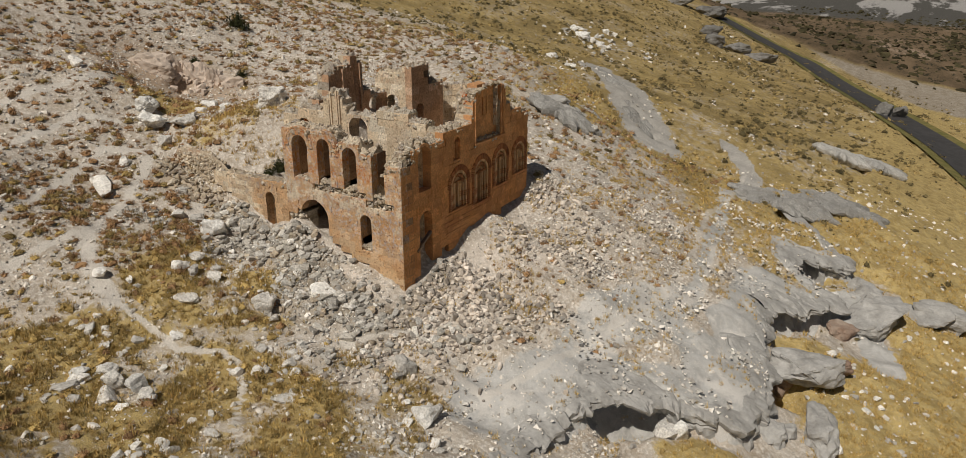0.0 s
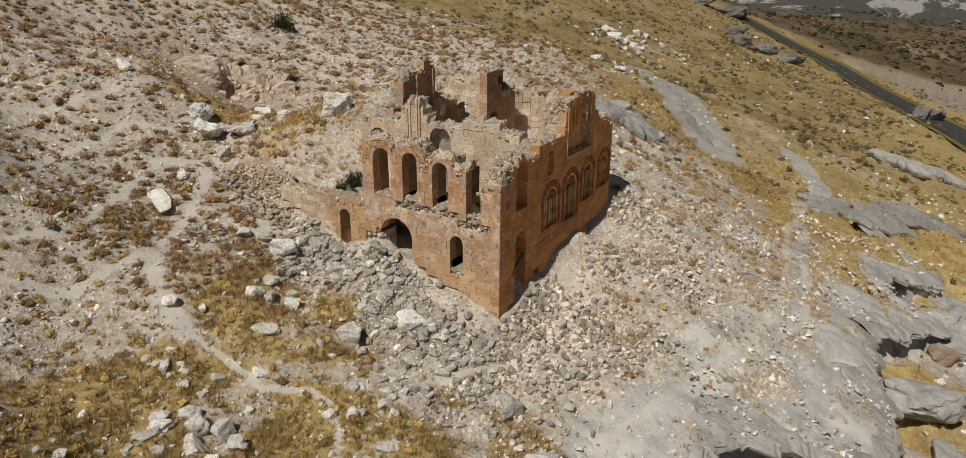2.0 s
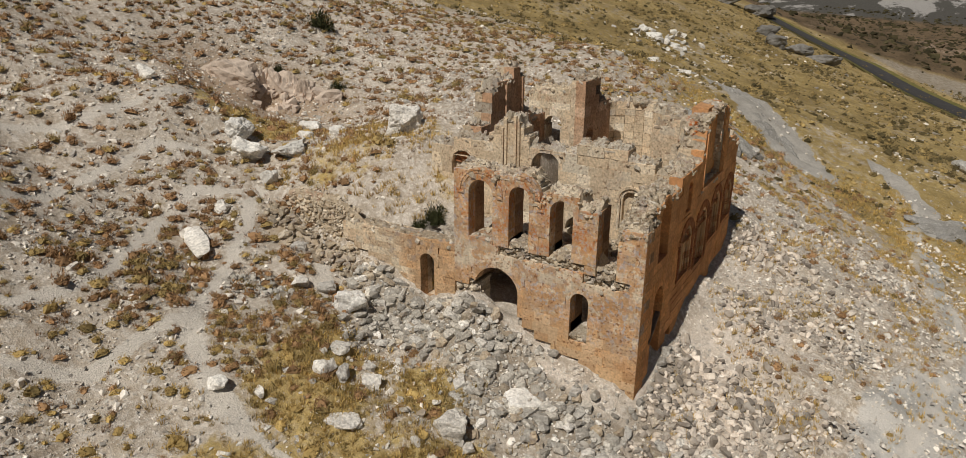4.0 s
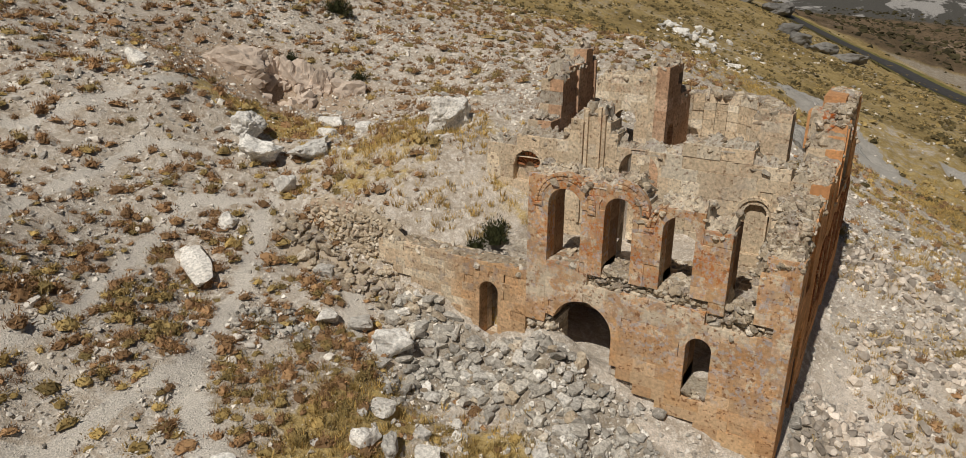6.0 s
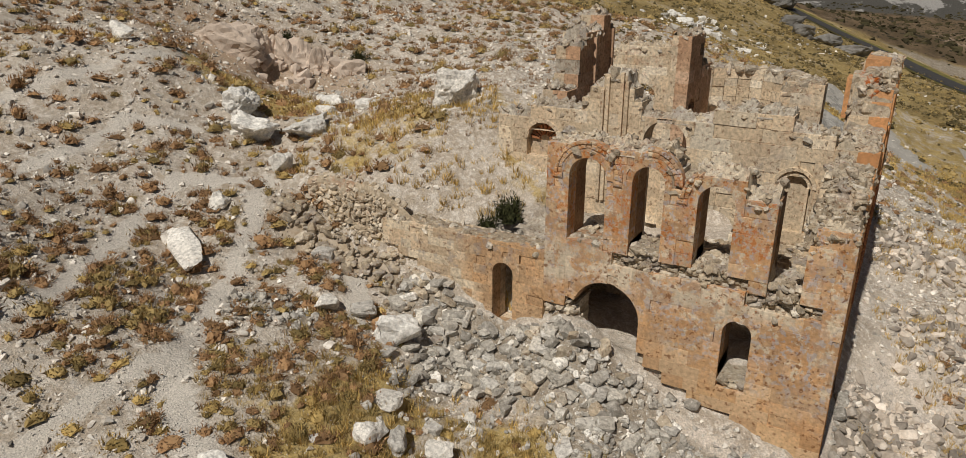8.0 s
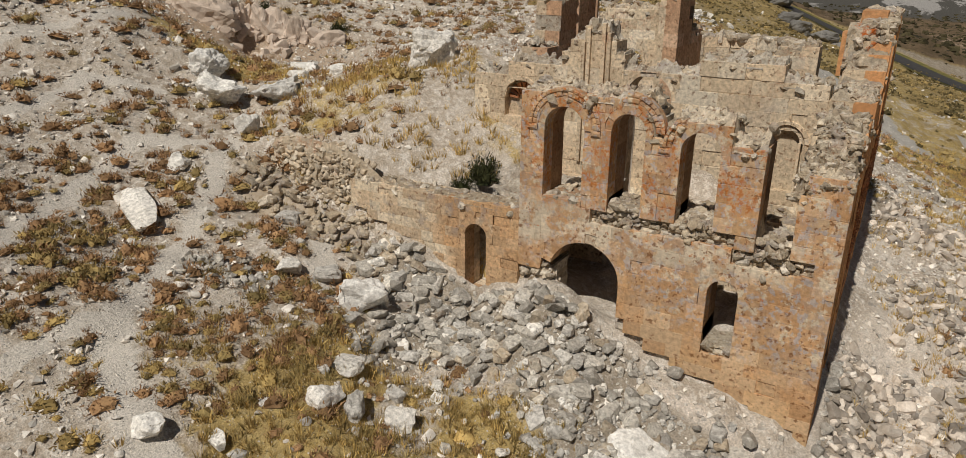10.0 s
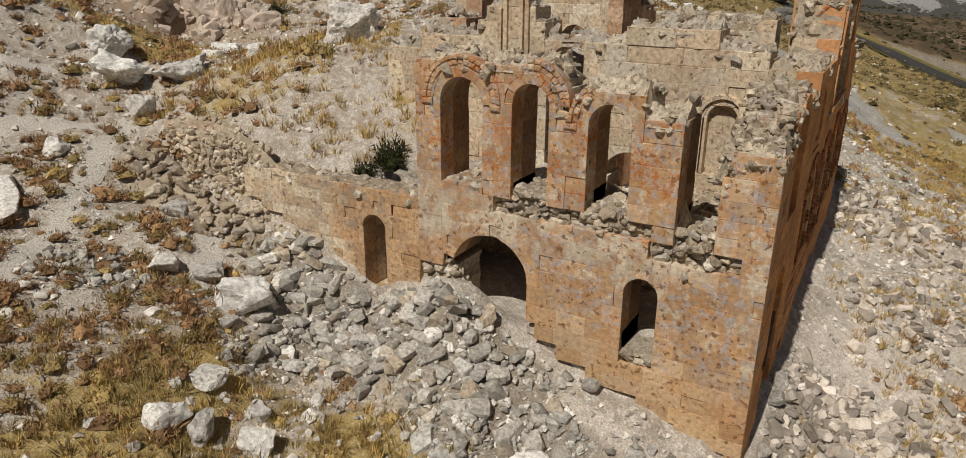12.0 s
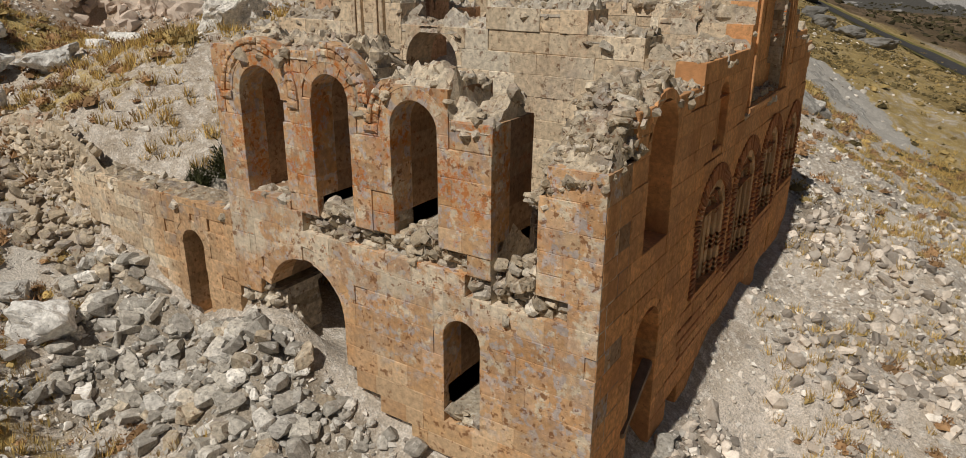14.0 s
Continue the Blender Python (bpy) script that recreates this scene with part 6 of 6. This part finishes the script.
def far_scrub(x, y):
    return (0.25 + 0.75 * smooth(0.3, 0.65, waves(x, y, 9, 19))) * (1 - bare(x, y)) * smooth(-140, -60, x + 0.3 * y) * smooth(18, 30, y + 0.2 * np.abs(x + 10)) * ~walls_here(x, y) 


spots = sow(27000, (-120, 34, 16, 210), lambda x, y: far_scrub(x, y) * smooth(34, 14, x - 0.02 * y), 59)
kind = rng.rand(len(spots))
sizes = (0.35 + 1.1 * rng.rand(len(spots)) ** 2.2) * smooth(-10, 60, spots[:, 1])
scatter("scrub", SMALL, spots[kind < 0.6], sizes[kind < 0.6], FARSCRUB, "olive scrub speckling the far hillside", "scrub", 0.3, 0.1, 60)
scatter("scrub", SMALL, spots[kind >= 0.6], sizes[kind >= 0.6], GREEN, "brown scrub speckling the far hillside", "scrub", 0.3, 0.1, 61)
spots = sow(9000, (-60, 420, 226, 620), lambda x, y: 0.2 + 0.8 * smooth(0.4, 0.7, waves(x, y, 60, 33)), 91)
scatter("scrub", CHIPS, spots, 1.0 + 2.6 * rng.rand(len(spots)) ** 2, DOTS, "dark bushes dotting the far side of the valley", "scrub", 0.3, 0.1, 92)
spots = sow(1500, (-110, -34, -30, 34), lambda x, y: 0.8 * np.ones_like(x), 62)
scatter("scrub", SMALL, spots, 0.5 + 0.7 * rng.rand(len(spots)) ** 2, SCRUB, "brown scrub on the upper hillside", "scrub", 0.3, 0.1, 63)

# ---- boulders and ledges ----


def boulder(x, y, w, d, h, turn, seed, material, label, sink=0.25, lean=(0, 0), name="boulder", category="boulder", group="boulders on the slope", up=0.0, detail=2, rough=0.09):
    me = boulder_mesh(seed, detail, rough)
    me.materials.append(material)
    ob = new(name, me)
    z = float(land(x, y)) + h * (0.5 - sink) + up
    ob.matrix_world = Matrix.LocRotScale((x, y, z), Euler((radians(lean[0]), radians(lean[1]), radians(turn))), (w, d, h))
    return tagged(ob, label, category, group)


GREYB, WHITEB = "grey lichen-spotted boulder half sunk in the slope", "pale limestone boulder lying on the slope"
boulder(-12.0, -2.3, 1.45, 1.1, 1.1, 25, 1, WHITE, "large white boulder with a broken face on the rubble", 0.2, detail=3, rough=0.11)
boulder(-22.2, 1.7, 1.9, 1.5, 1.1, 10, 2, WHITE, "whitish broken boulder half sunk in the slope", detail=3, rough=0.17)
boulder(-15.2, 6.2, 1.8, 1.5, 1.5, 40, 3, PALEROCK, "big pale craggy boulder above the terrace", 0.2, detail=3, rough=0.17)
boulder(-20.4, 3.0, 1.7, 1.2, 1.2, 50, 4, WHITE, "whitish broken boulder half sunk in the slope", detail=3, rough=0.17)
boulder(-19.7, 0.8, 0.8, 0.7, 0.85, 20, 5, WHITE, WHITEB)
boulder(-19.3, -4.2, 2.2, 0.95, 0.5, -26, 106, PALEROCK, "long whitish slab lying beside the footpath", 0.2, (0, 20), rough=0.05)
boulder(-20.2, -2.0, 0.9, 1.1, 0.75, 30, 7, PALEROCK, GREYB)
boulder(-10.6, -4.9, 1.1, 0.8, 0.5, 15, 8, PALEROCK, GREYB)
boulder(-23.6, 2.5, 1.4, 1.3, 1.2, 15, 9, WHITE, "whitish broken boulder half sunk in the slope", detail=3, rough=0.17)
boulder(-21.3, 5.2, 1.2, 0.8, 0.6, 0, 10, WHITE, WHITEB)
boulder(-20.0, 6.5, 1.3, 0.9, 0.6, 30, 11, WHITE, WHITEB)
boulder(-19.9, 11.5, 1.5, 1.0, 0.7, 20, 12, PALEROCK, GREYB)
boulder(-9.9, -6.4, 0.7, 0.9, 0.8, 0, 13, PALEROCK, GREYB)
boulder(-9.3, -6, 0.5, 0.9, 0.6, 30, 14, PALEROCK, GREYB)
boulder(-8.3, -5.5, 1.0, 0.6, 0.5, 10, 15, PALEROCK, GREYB)
boulder(-3.4, -2.7, 1.5, 1.1, 0.8, 20, 16, WHITE, WHITEB)
boulder(5.5, -5.9, 1.4, 1.2, 1.1, 30, 17, WHITE, WHITEB)
boulder(2.9, -4, 1.2, 1.0, 1.0, 0, 18, PALEROCK, GREYB)
boulder(-4.8, -5.5, 1.3, 1.1, 1.1, 50, 19, PALEROCK, GREYB)
boulder(-7.8, -7.8, 1.3, 0.9, 0.6, 20, 20, PALEROCK, GREYB)
boulder(0.2, -9.1, 1.9, 1.4, 0.5, 10, 21, WHITE, WHITEB, 0.45)
boulder(-5.3, -14, 1.3, 1.0, 0.6, 0, 22, PALEROCK, GREYB)
boulder(-6, -13.2, 1.0, 0.8, 0.8, 40, 23, PALEROCK, GREYB)
boulder(-5.1, -12.7, 0.9, 0.9, 0.7, 80, 24, WHITE, WHITEB)
boulder(-4.3, -12.9, 1.1, 0.7, 0.6, 20, 25, PALEROCK, GREYB)
boulder(-7.3, -13.9, 0.9, 0.7, 0.5, 60, 26, WHITE, WHITEB)
boulder(-6.9, -14.2, 0.9, 0.8, 0.6, 15, 34, PALEROCK, GREYB)
boulder(-6.8, -14.9, 1.2, 0.8, 0.5, 70, 35, PALEROCK, GREYB)
boulder(-4.2, -14, 0.8, 0.6, 0.5, 35, 36, WHITE, WHITEB)
boulder(-6.8, -13, 1.0, 0.6, 0.5, 35, 37, WHITE, WHITEB)
boulder(-23.0, 7.2, 1.6, 1.0, 0.7, 20, 27, WHITE, WHITEB)
boulder(-16.2, -1.0, 0.9, 0.7, 0.6, 10, 28, PALEROCK, GREYB)
boulder(-14.4, -2.9, 0.8, 0.7, 0.55, 70, 29, PALEROCK, GREYB)
boulder(-13.4, -2.2, 1.0, 0.7, 0.6, 10, 30, PALEROCK, GREYB)
boulder(-29.6, 1.6, 1.1, 0.7, 0.9, 10, 31, PALEROCK, GREYB)
boulder(-12.1, -9.5, 0.9, 0.6, 0.5, 10, 32, WHITE, WHITEB)
boulder(-6.4, -9.6, 0.7, 0.6, 0.5, 10, 33, WHITE, WHITEB)

# the ledge with its hollows, down the slope
LEDGES = "grey overhanging lip of bare rock above a dark hollow"
LEDGEN = dict(name="rock_ledge", category="rock ledge", group="ledges down the slope", detail=3, rough=0.12)


def lip(cx, cy, rx, ry, turn, thick, seed, lift=0.12, label=LEDGES, rough=1.0):
    """A sheet of bedrock lying on the slope, its uneven edge overhanging the hollow."""
    rings, spokes = 16, 90
    c, s = math.cos(radians(turn)), math.sin(radians(turn))
    top, under = [], []
    for i in range(rings + 1):
        for k in range(spokes):
            a = 6.2832 * k / spokes
            e = 1 + 0.4 * noise.noise(Vector((math.cos(a) * 1.4 + seed, math.sin(a) * 1.4, seed))) + 0.35 * noise.noise(Vector((math.cos(a) * 4 + seed, math.sin(a) * 4, seed))) + 0.2 * noise.noise(Vector((math.cos(a) * 9 + seed, math.sin(a) * 9, seed)))
            q = i / rings
            u, v = rx * e * q * math.cos(a), ry * e * q * math.sin(a)
            x, y = cx + u * c - v * s, cy + u * s + v * c
            base = float(land(x, y, False)) + lift
            n1 = (noise.fractal(Vector((x * 0.7 + seed, y * 0.7, seed)), 0.6, 2.0, 6) * 0.2 - 0.25 * max(0.0, 0.08 - abs(noise.noise(Vector((x * 0.5, y * 0.5, seed + 9))))) / 0.08 * 0.5) * rough
            top.append((x, y, base + n1 - 0.35 * thick * q ** 6))
            n2 = noise.noise(Vector((x * 1.3, y * 1.3, seed + 5))) * 0.2
            under.append((x * (1 - 0.02) + cx * 0.02, y * 0.98 + cy * 0.02, base - thick * (1.0 - 0.45 * q ** 4) + n2))
    n = len(top)
    faces = []
    for i in range(rings):
        for k in range(spokes):
            p, q2 = i * spokes + k, i * spokes + (k + 1) % spokes
            faces += [[p, p + spokes, q2 + spokes, q2], [n + p, n + q2, n + q2 + spokes, n + p + spokes]]
    for k in range(spokes):
        p, q2 = rings * spokes + k, rings * spokes + (k + 1) % spokes
        faces.append([p, n + p, n + q2, q2])
    ob = mesh_object("rock_ledge", top + under, faces, FARLEDGE)
    return tagged(ob, label, "rock ledge", "ledges down the slope")


def ledge(points, seed, caves):
    """One run of bedrock: its flat back sinks into the slope, its broken edge hangs over the ground and goes back under at the hollows."""
    pts = [Vector((*p, 0)) for p in points]
    run = [pts[0]]
    for a, b in zip(pts[:-1], pts[1:]):
        n = max(int((b - a).length / 0.16), 1)
        run += [a.lerp(b, (k + 1) / n) for k in range(n)]
    way = [(run[min(i + 7, len(run) - 1)] - run[max(i - 7, 0)]).normalized() for i in range(len(run))]
    verts, m = [], 0
    for p, w in zip(run, way):
        side = Vector((-w.y, w.x, 0))
        out = 0.28 + 0.55 * noise.noise(Vector((p.x * 0.55, p.y * 0.55, seed))) + 0.25 * noise.cell(Vector((p.x * 1.1 + seed, p.y * 1.1, 2)))
        deep = 0.12 + 0.3 * noise.noise(Vector((p.x * 0.9, p.y * 0.9, seed + 3)))
        thick = 0.75 + 0.4 * noise.noise(Vector((p.x * 0.4, p.y * 0.4, seed + 6)))
        reach = 1.5
        for cx, cy, r, d in caves:
            k = math.exp(-(((p.x - cx) ** 2 + (p.y - cy) ** 2) / (r * r)) ** 2)
            deep, thick, out, reach = deep + d * k, thick * (1 - 0.45 * k), out + 0.25 * k, reach + 1.4 * k
        rows = [(d, float(np.interp(d, [0.1, 0.3, reach * 0.5, reach * 0.75, reach], [-0.03, 0.02, 0.04, -0.03, -0.3]))) for d in np.linspace(reach, 0.1, 24)] + [ (0.0, -0.12), (-0.05, -0.3 * thick), (-0.03, -0.55 * thick), (0.0, -0.8 * thick), (0.1 + 0.2 * deep, -thick), (0.6 * deep, -1.05 * thick), (deep, -1.25 * thick), (deep + 0.1, -1.8 * thick), (deep + 0.15, -3.2)]
        m = len(rows)
        for k, (d, drop) in enumerate(rows):
            q = p + side * (d - out * max(0.0, 1 - d / 2.2))
            base = float(land(q.x, q.y, False))
            v = Vector((q.x, q.y, base * 0.55))
            jut = noise.fractal(v * 0.9 + Vector((seed, 0, 0)), 0.9, 2.0, 4) * 0.12
            crack = max(0.0, 0.05 - abs(noise.noise(v * 0.75 + Vector((0, seed, 4))))) / 0.05
            z = base + drop + (jut - 0.16 * crack) * (1.0 if k > 4 else 0.3)
            face = 0.3 * noise.noise(Vector((q.x * 1.3, q.y * 1.3, drop * 2 + seed))) + 0.14 * noise.cell(Vector((q.x * 1.7, q.y * 1.7, drop * 2.2 + seed))) if k > 23 else 0.0
            q = q + side * (face + 0.15 * crack * (k > 23))
            verts.append((q.x, q.y, z))
    faces = [[i * m + k, i * m + m + k, i * m + m + k + 1, i * m + k + 1] for i in range(len(run) - 1) for k in range(m - 1)]
    ob = mesh_object("rock_ledge", verts, faces, LEDGE, smooth_faces=False)
    return tagged(ob, LEDGES, "rock ledge", "ledges down the slope")


CAVES = [(12.2, 1.8, 1.9, 2.2), (17.3, 12.2, 1.0, 1.2), (17.2, 20.2, 1.4, 1.8), (18.9, 23.0, 1.0, 1.4), (20.3, 25.2, 0.7, 1.0), (17.0, 29.7, 1.7, 2.0)]
ledge(EDGE[:13], 3.0, CAVES)
ledge(EDGE[12:18], 5.0, CAVES)
ledge(EDGE[18:], 8.0, CAVES)
boulder(19.5, 14.9, 5.0, 3.4, 2.2, 48, 101, LEDGE, "hollowed grey rock bridging over a dark cave", 0.1, (-8, 6), **LEDGEN)
boulder(21.4, 17.0, 1.6, 1.3, 1.2, 20, 102, REDROCK, "reddish broken end of the bridging rock", 0.0, **LEDGEN)
boulder(18.3, 14.2, 1.6, 1.4, 2.4, 30, 103, REDROCK, "reddish rock in the shade of the cave", 0.4, **LEDGEN)
boulder(19.2, 21.6, 1.7, 1.2, 1.3, 30, 104, REDROCK, "reddish rock in the shade of the cave", 0.3, **LEDGEN)
boulder(20.8, 23.6, 2.4, 1.4, 1.5, 45, 105, REDROCK, "reddish rock in the shade of the cave", 0.3, **LEDGEN)
boulder(22.6, 27.4, 3.2, 6.4, 2.4, -28, 106, LEDGE, "pale smooth rock running down the slope", 0.4, **LEDGEN)
boulder(21.6, 31.8, 4.6, 2.2, 1.6, -50, 107, LEDGE, "pale smooth rock running down the slope", 0.4, **LEDGEN)
boulder(26.2, 32.4, 3.6, 3.6, 2.0, 40, 108, LEDGE, "flat grey rock at the edge of the grass", 0.35, **LEDGEN)
boulder(18.9, 27.2, 1.2, 1.0, 0.8, 40, 109, WHITE, WHITEB)
boulder(19.8, 28.4, 0.9, 0.8, 0.6, 10, 110, WHITE, WHITEB)
lip(14.2, 41.2, 4.6, 2.6, 30, 1.0, 11, 0.5)
lip(18.8, 46.4, 4.4, 2.2, 25, 1.0, 12, 0.6, "long flat grey rock above a hollow")
lip(16.4, 69.8, 3.6, 2.8, 20, 1.4, 13, 0.9)
lip(21.0, 73.0, 3.0, 2.4, 20, 1.4, 14, 0.9)
lip(-4.4, 30.6, 2.8, 2.2, 20, 1.2, 15, 0.9)
boulder(-6.2, 31.6, 3.6, 2.0, 1.5, 35, 111, LEDGE, "cracked grey rock over a hollow behind the church", 0.3, **LEDGEN)
boulder(-3.6, 30.4, 1.9, 1.5, 1.5, 10, 112, LEDGE, "cracked grey rock over a hollow behind the church", 0.25, **LEDGEN)
boulder(-2.2, 31.6, 1.4, 1.1, 0.9, 60, 113, PALEROCK, GREYB)
lip(-6.4, 35.0, 4.0, 2.2, 60, 0.8, 16, 0.06, "flat grey rock behind the church")
lip(-3.0, 47.0, 5.0, 1.5, -60, 0.7, 17, 0.06, "long pale bedrock strip on the slope")
lip(-9.0, 57.0, 6.0, 1.8, -55, 0.7, 18, 0.06, "long pale bedrock strip on the slope")
lip(-15.5, 67.0, 6.0, 2.2, -60, 0.9, 19, 0.06, "long pale bedrock strip on the slope")
boulder(13.2, 1.9, 1.2, 1.5, 2.6, 35, 44, WHITE, "pale upright rock standing in the cave mouth", 0.3, (8, 12), up=-0.2)
boulder(14.4, 2.5, 1.3, 1.0, 1.0, 40, 45, PALEROCK, GREYB)
boulder(15.0, 2.9, 0.8, 0.8, 1.1, 10, 46, WHITE, WHITEB, 0.2)
boulder(21.0, 9.8, 2.0, 4.6, 1.8, 10, 50, LEDGE, "long grey rock lying along the ledge", 0.35, **LEDGEN)
boulder(18.8, 7.4, 1.5, 1.8, 1.2, 30, 61, LEDGE, "broken grey rock at the foot of the ledge", 0.3, **LEDGEN)
boulder(19.6, 8.6, 1.2, 1.0, 0.9, 60, 62, LEDGE, "broken grey rock at the foot of the ledge", 0.3, **LEDGEN)
boulder(27.2, 33.0, 5.2, 3.0, 2.4, 20, 56, LEDGE, "large grey rock on the yellow grass", 0.35, **LEDGEN)

# the clay gully cut into the hill
CLAY = plain_material("pink_clay", (0.68, 0.575, 0.49), (0.56, 0.46, 0.38), 1.2, 0.95, 1.0, 0.12)
CUT = dict(name="clay_bank", category="clay bank", group="clay gully", detail=3, rough=0.16)
for gx0, gy0, w, d, h, turn, seed in ((-31.2, 9.2, 4.2, 2.6, 2.4, 25, 91), (-29.2, 11.0, 1.5, 1.3, 2.4, 10, 92), (-28.4, 11.3, 1.3, 1.3, 2.3, 40, 93), (-27.6, 11.7, 1.4, 1.2, 2.0, 20, 94), (-26.2, 12.2, 2.4, 1.7, 1.5, 30, 95), (-30.2, 10.3, 1.0, 1.0, 2.1, 70, 96)):
    boulder(gx0, gy0, w, d, h, turn, seed, CLAY, "pinkish crumbling clay bank of a dry gully", 0.45, **CUT)
spots = sow(170, (-30.2, -26.6, 8.6, 12.0), lambda x, y: oval(x, y, -28.4, 10.3, 1.7, 1.3, 0.5, 0.4), 99)
scatter("broken_stones", STONES, spots, 0.18 + 0.4 * rng.rand(len(spots)) ** 1.6, CLAY, "broken pinkish stones choking the gully", "stones", 0.1, 0.6, 100)
FARROCK = dict(name="rock_outcrop", category="rock outcrop", group="outcrops above the road", detail=3, rough=0.14)
boulder(-21.6, 161, 5.5, 4.0, 3.4, 20, 71, CRAG, "dark grey craggy outcrop above the road", 0.25, **FARROCK)
boulder(-17.5, 167, 7.5, 4.0, 3.0, 50, 72, CRAG, "dark grey craggy outcrop above the road", 0.25, **FARROCK)
boulder(-11.5, 169, 8.5, 4.0, 2.6, 10, 73, CRAG, "dark grey craggy outcrop above the road", 0.25, **FARROCK)
boulder(-26.0, 176, 7.0, 6.0, 3.4, 10, 74, CRAG, "dark grey craggy outcrop above the road", 0.25, **FARROCK)
boulder(19.0, 136, 3.2, 3.0, 3.4, 10, 75, CRAG, "split grey boulder beside the road", 0.2, **FARROCK)
boulder(21.6, 138, 2.6, 3.0, 3.4, 60, 76, CRAG, "split grey boulder beside the road", 0.2, **FARROCK)
boulder(-31.2, 98, 2.6, 2.0, 1.6, 10, 79, WHITE, "row of white boulders on the far slope", 0.3, **FARROCK)
boulder(-27.4, 97, 2.0, 1.6, 1.2, 40, 80, WHITE, "row of white boulders on the far slope", 0.3, **FARROCK)
boulder(-34.4, 101, 2.0, 1.6, 1.3, 40, 81, WHITE, "row of white boulders on the far slope", 0.3, **FARROCK)
boulder(-18.0, 56.6, 1.7, 1.3, 0.9, 20, 82, WHITE, WHITEB)
boulder(-13.0, 50.8, 1.7, 1.0, 0.6, 20, 83, WHITE, WHITEB)
boulder(-46.0, 205, 14, 8, 6.0, 20, 84, CRAG, "dark line of crags on the far skyline", 0.4, **FARROCK)
boulder(-36.0, 212, 12, 8, 5.0, 60, 85, CRAG, "dark line of crags on the far skyline", 0.4, **FARROCK)

# dark bushes
for bx, by, s, seed in ((-33.2, 19.6, 2.2, 1), (-26.4, 13.6, 1.1, 2), (-10.4, 1.9, 1.3, 3), (-10.9, 1.3, 0.9, 4), (-30.6, 12.4, 0.9, 5)):
    v, f = cushion_shape(90 + seed, 1100, 0.75, 0.014)
    ob = mesh_object("bush", (v * s).tolist(), f, plain_material("dark_bush", (0.03, 0.035, 0.014), (0.06, 0.062, 0.025), 4, 0.9, 0.1, 0.4))
    ob.location = (bx, by, float(land(bx, by)) - 0.05 * s)
    tagged(ob, "dark green rounded bush growing among the stones", "bush", "dark bushes")

# ---- the road ----
ROAD = [(-34, 216), (-20, 209), (-10.6, 204.5), (-4.6, 200), (3.4, 186), (13.6, 163), (22.3, 132), (30.4, 108), (36, 86), (42, 60), (50, 20), (60, -40)]


def ribbon(path, lo, hi, lift, steps=10):
    pts = []
    P = [Vector((*p, 0)) for p in path]
    for i in range(len(P) - 1):
        a, b, c, d = P[max(i - 1, 0)], P[i], P[i + 1], P[min(i + 2, len(P) - 1)]
        for k in range(steps):
            t = k / steps
            pts.append(0.5 * (2 * b + (c - a) * t + (2 * a - 5 * b + 4 * c - d) * t * t + (3 * b - a - 3 * c + d) * t ** 3))
    verts, faces = [], []
    for i, p in enumerate(pts):
        way = (pts[min(i + 1, len(pts) - 1)] - pts[max(i - 1, 0)]).normalized()
        side = Vector((way.y, -way.x, 0))
        zc = float(land(p.x, p.y)) + lift
        for k in range(5):
            q = p - side * (lo + (hi - lo) * k / 4)
            verts.append((q.x, q.y, max(zc, float(land(q.x, q.y)) + 0.15 + lift)))
    for i in range(len(pts) - 1):
        for k in range(4):
            faces.append([i * 5 + k, i * 5 + k + 1, i * 5 + 6 + k, i * 5 + 5 + k])
    return verts, faces


ASPHALT = plain_material("old_asphalt", (0.075, 0.072, 0.072), (0.055, 0.053, 0.053), 0.8, 0.85, 0.2, 0.0)
VERGE = plain_material("green_verge", (0.13, 0.13, 0.04), (0.22, 0.18, 0.07), 0.7, 0.95, 0.4, 0.0)
tagged(mesh_object("verge", *ribbon(ROAD, -5.2, 5.2, 0.1), VERGE), "narrow green and yellow verge beside the road", "verge", kind="structure")
tagged(mesh_object("road", *ribbon(ROAD, -3.4, 3.4, 0.2), ASPHALT), "narrow grey asphalt road winding through the valley", "road", kind="structure")
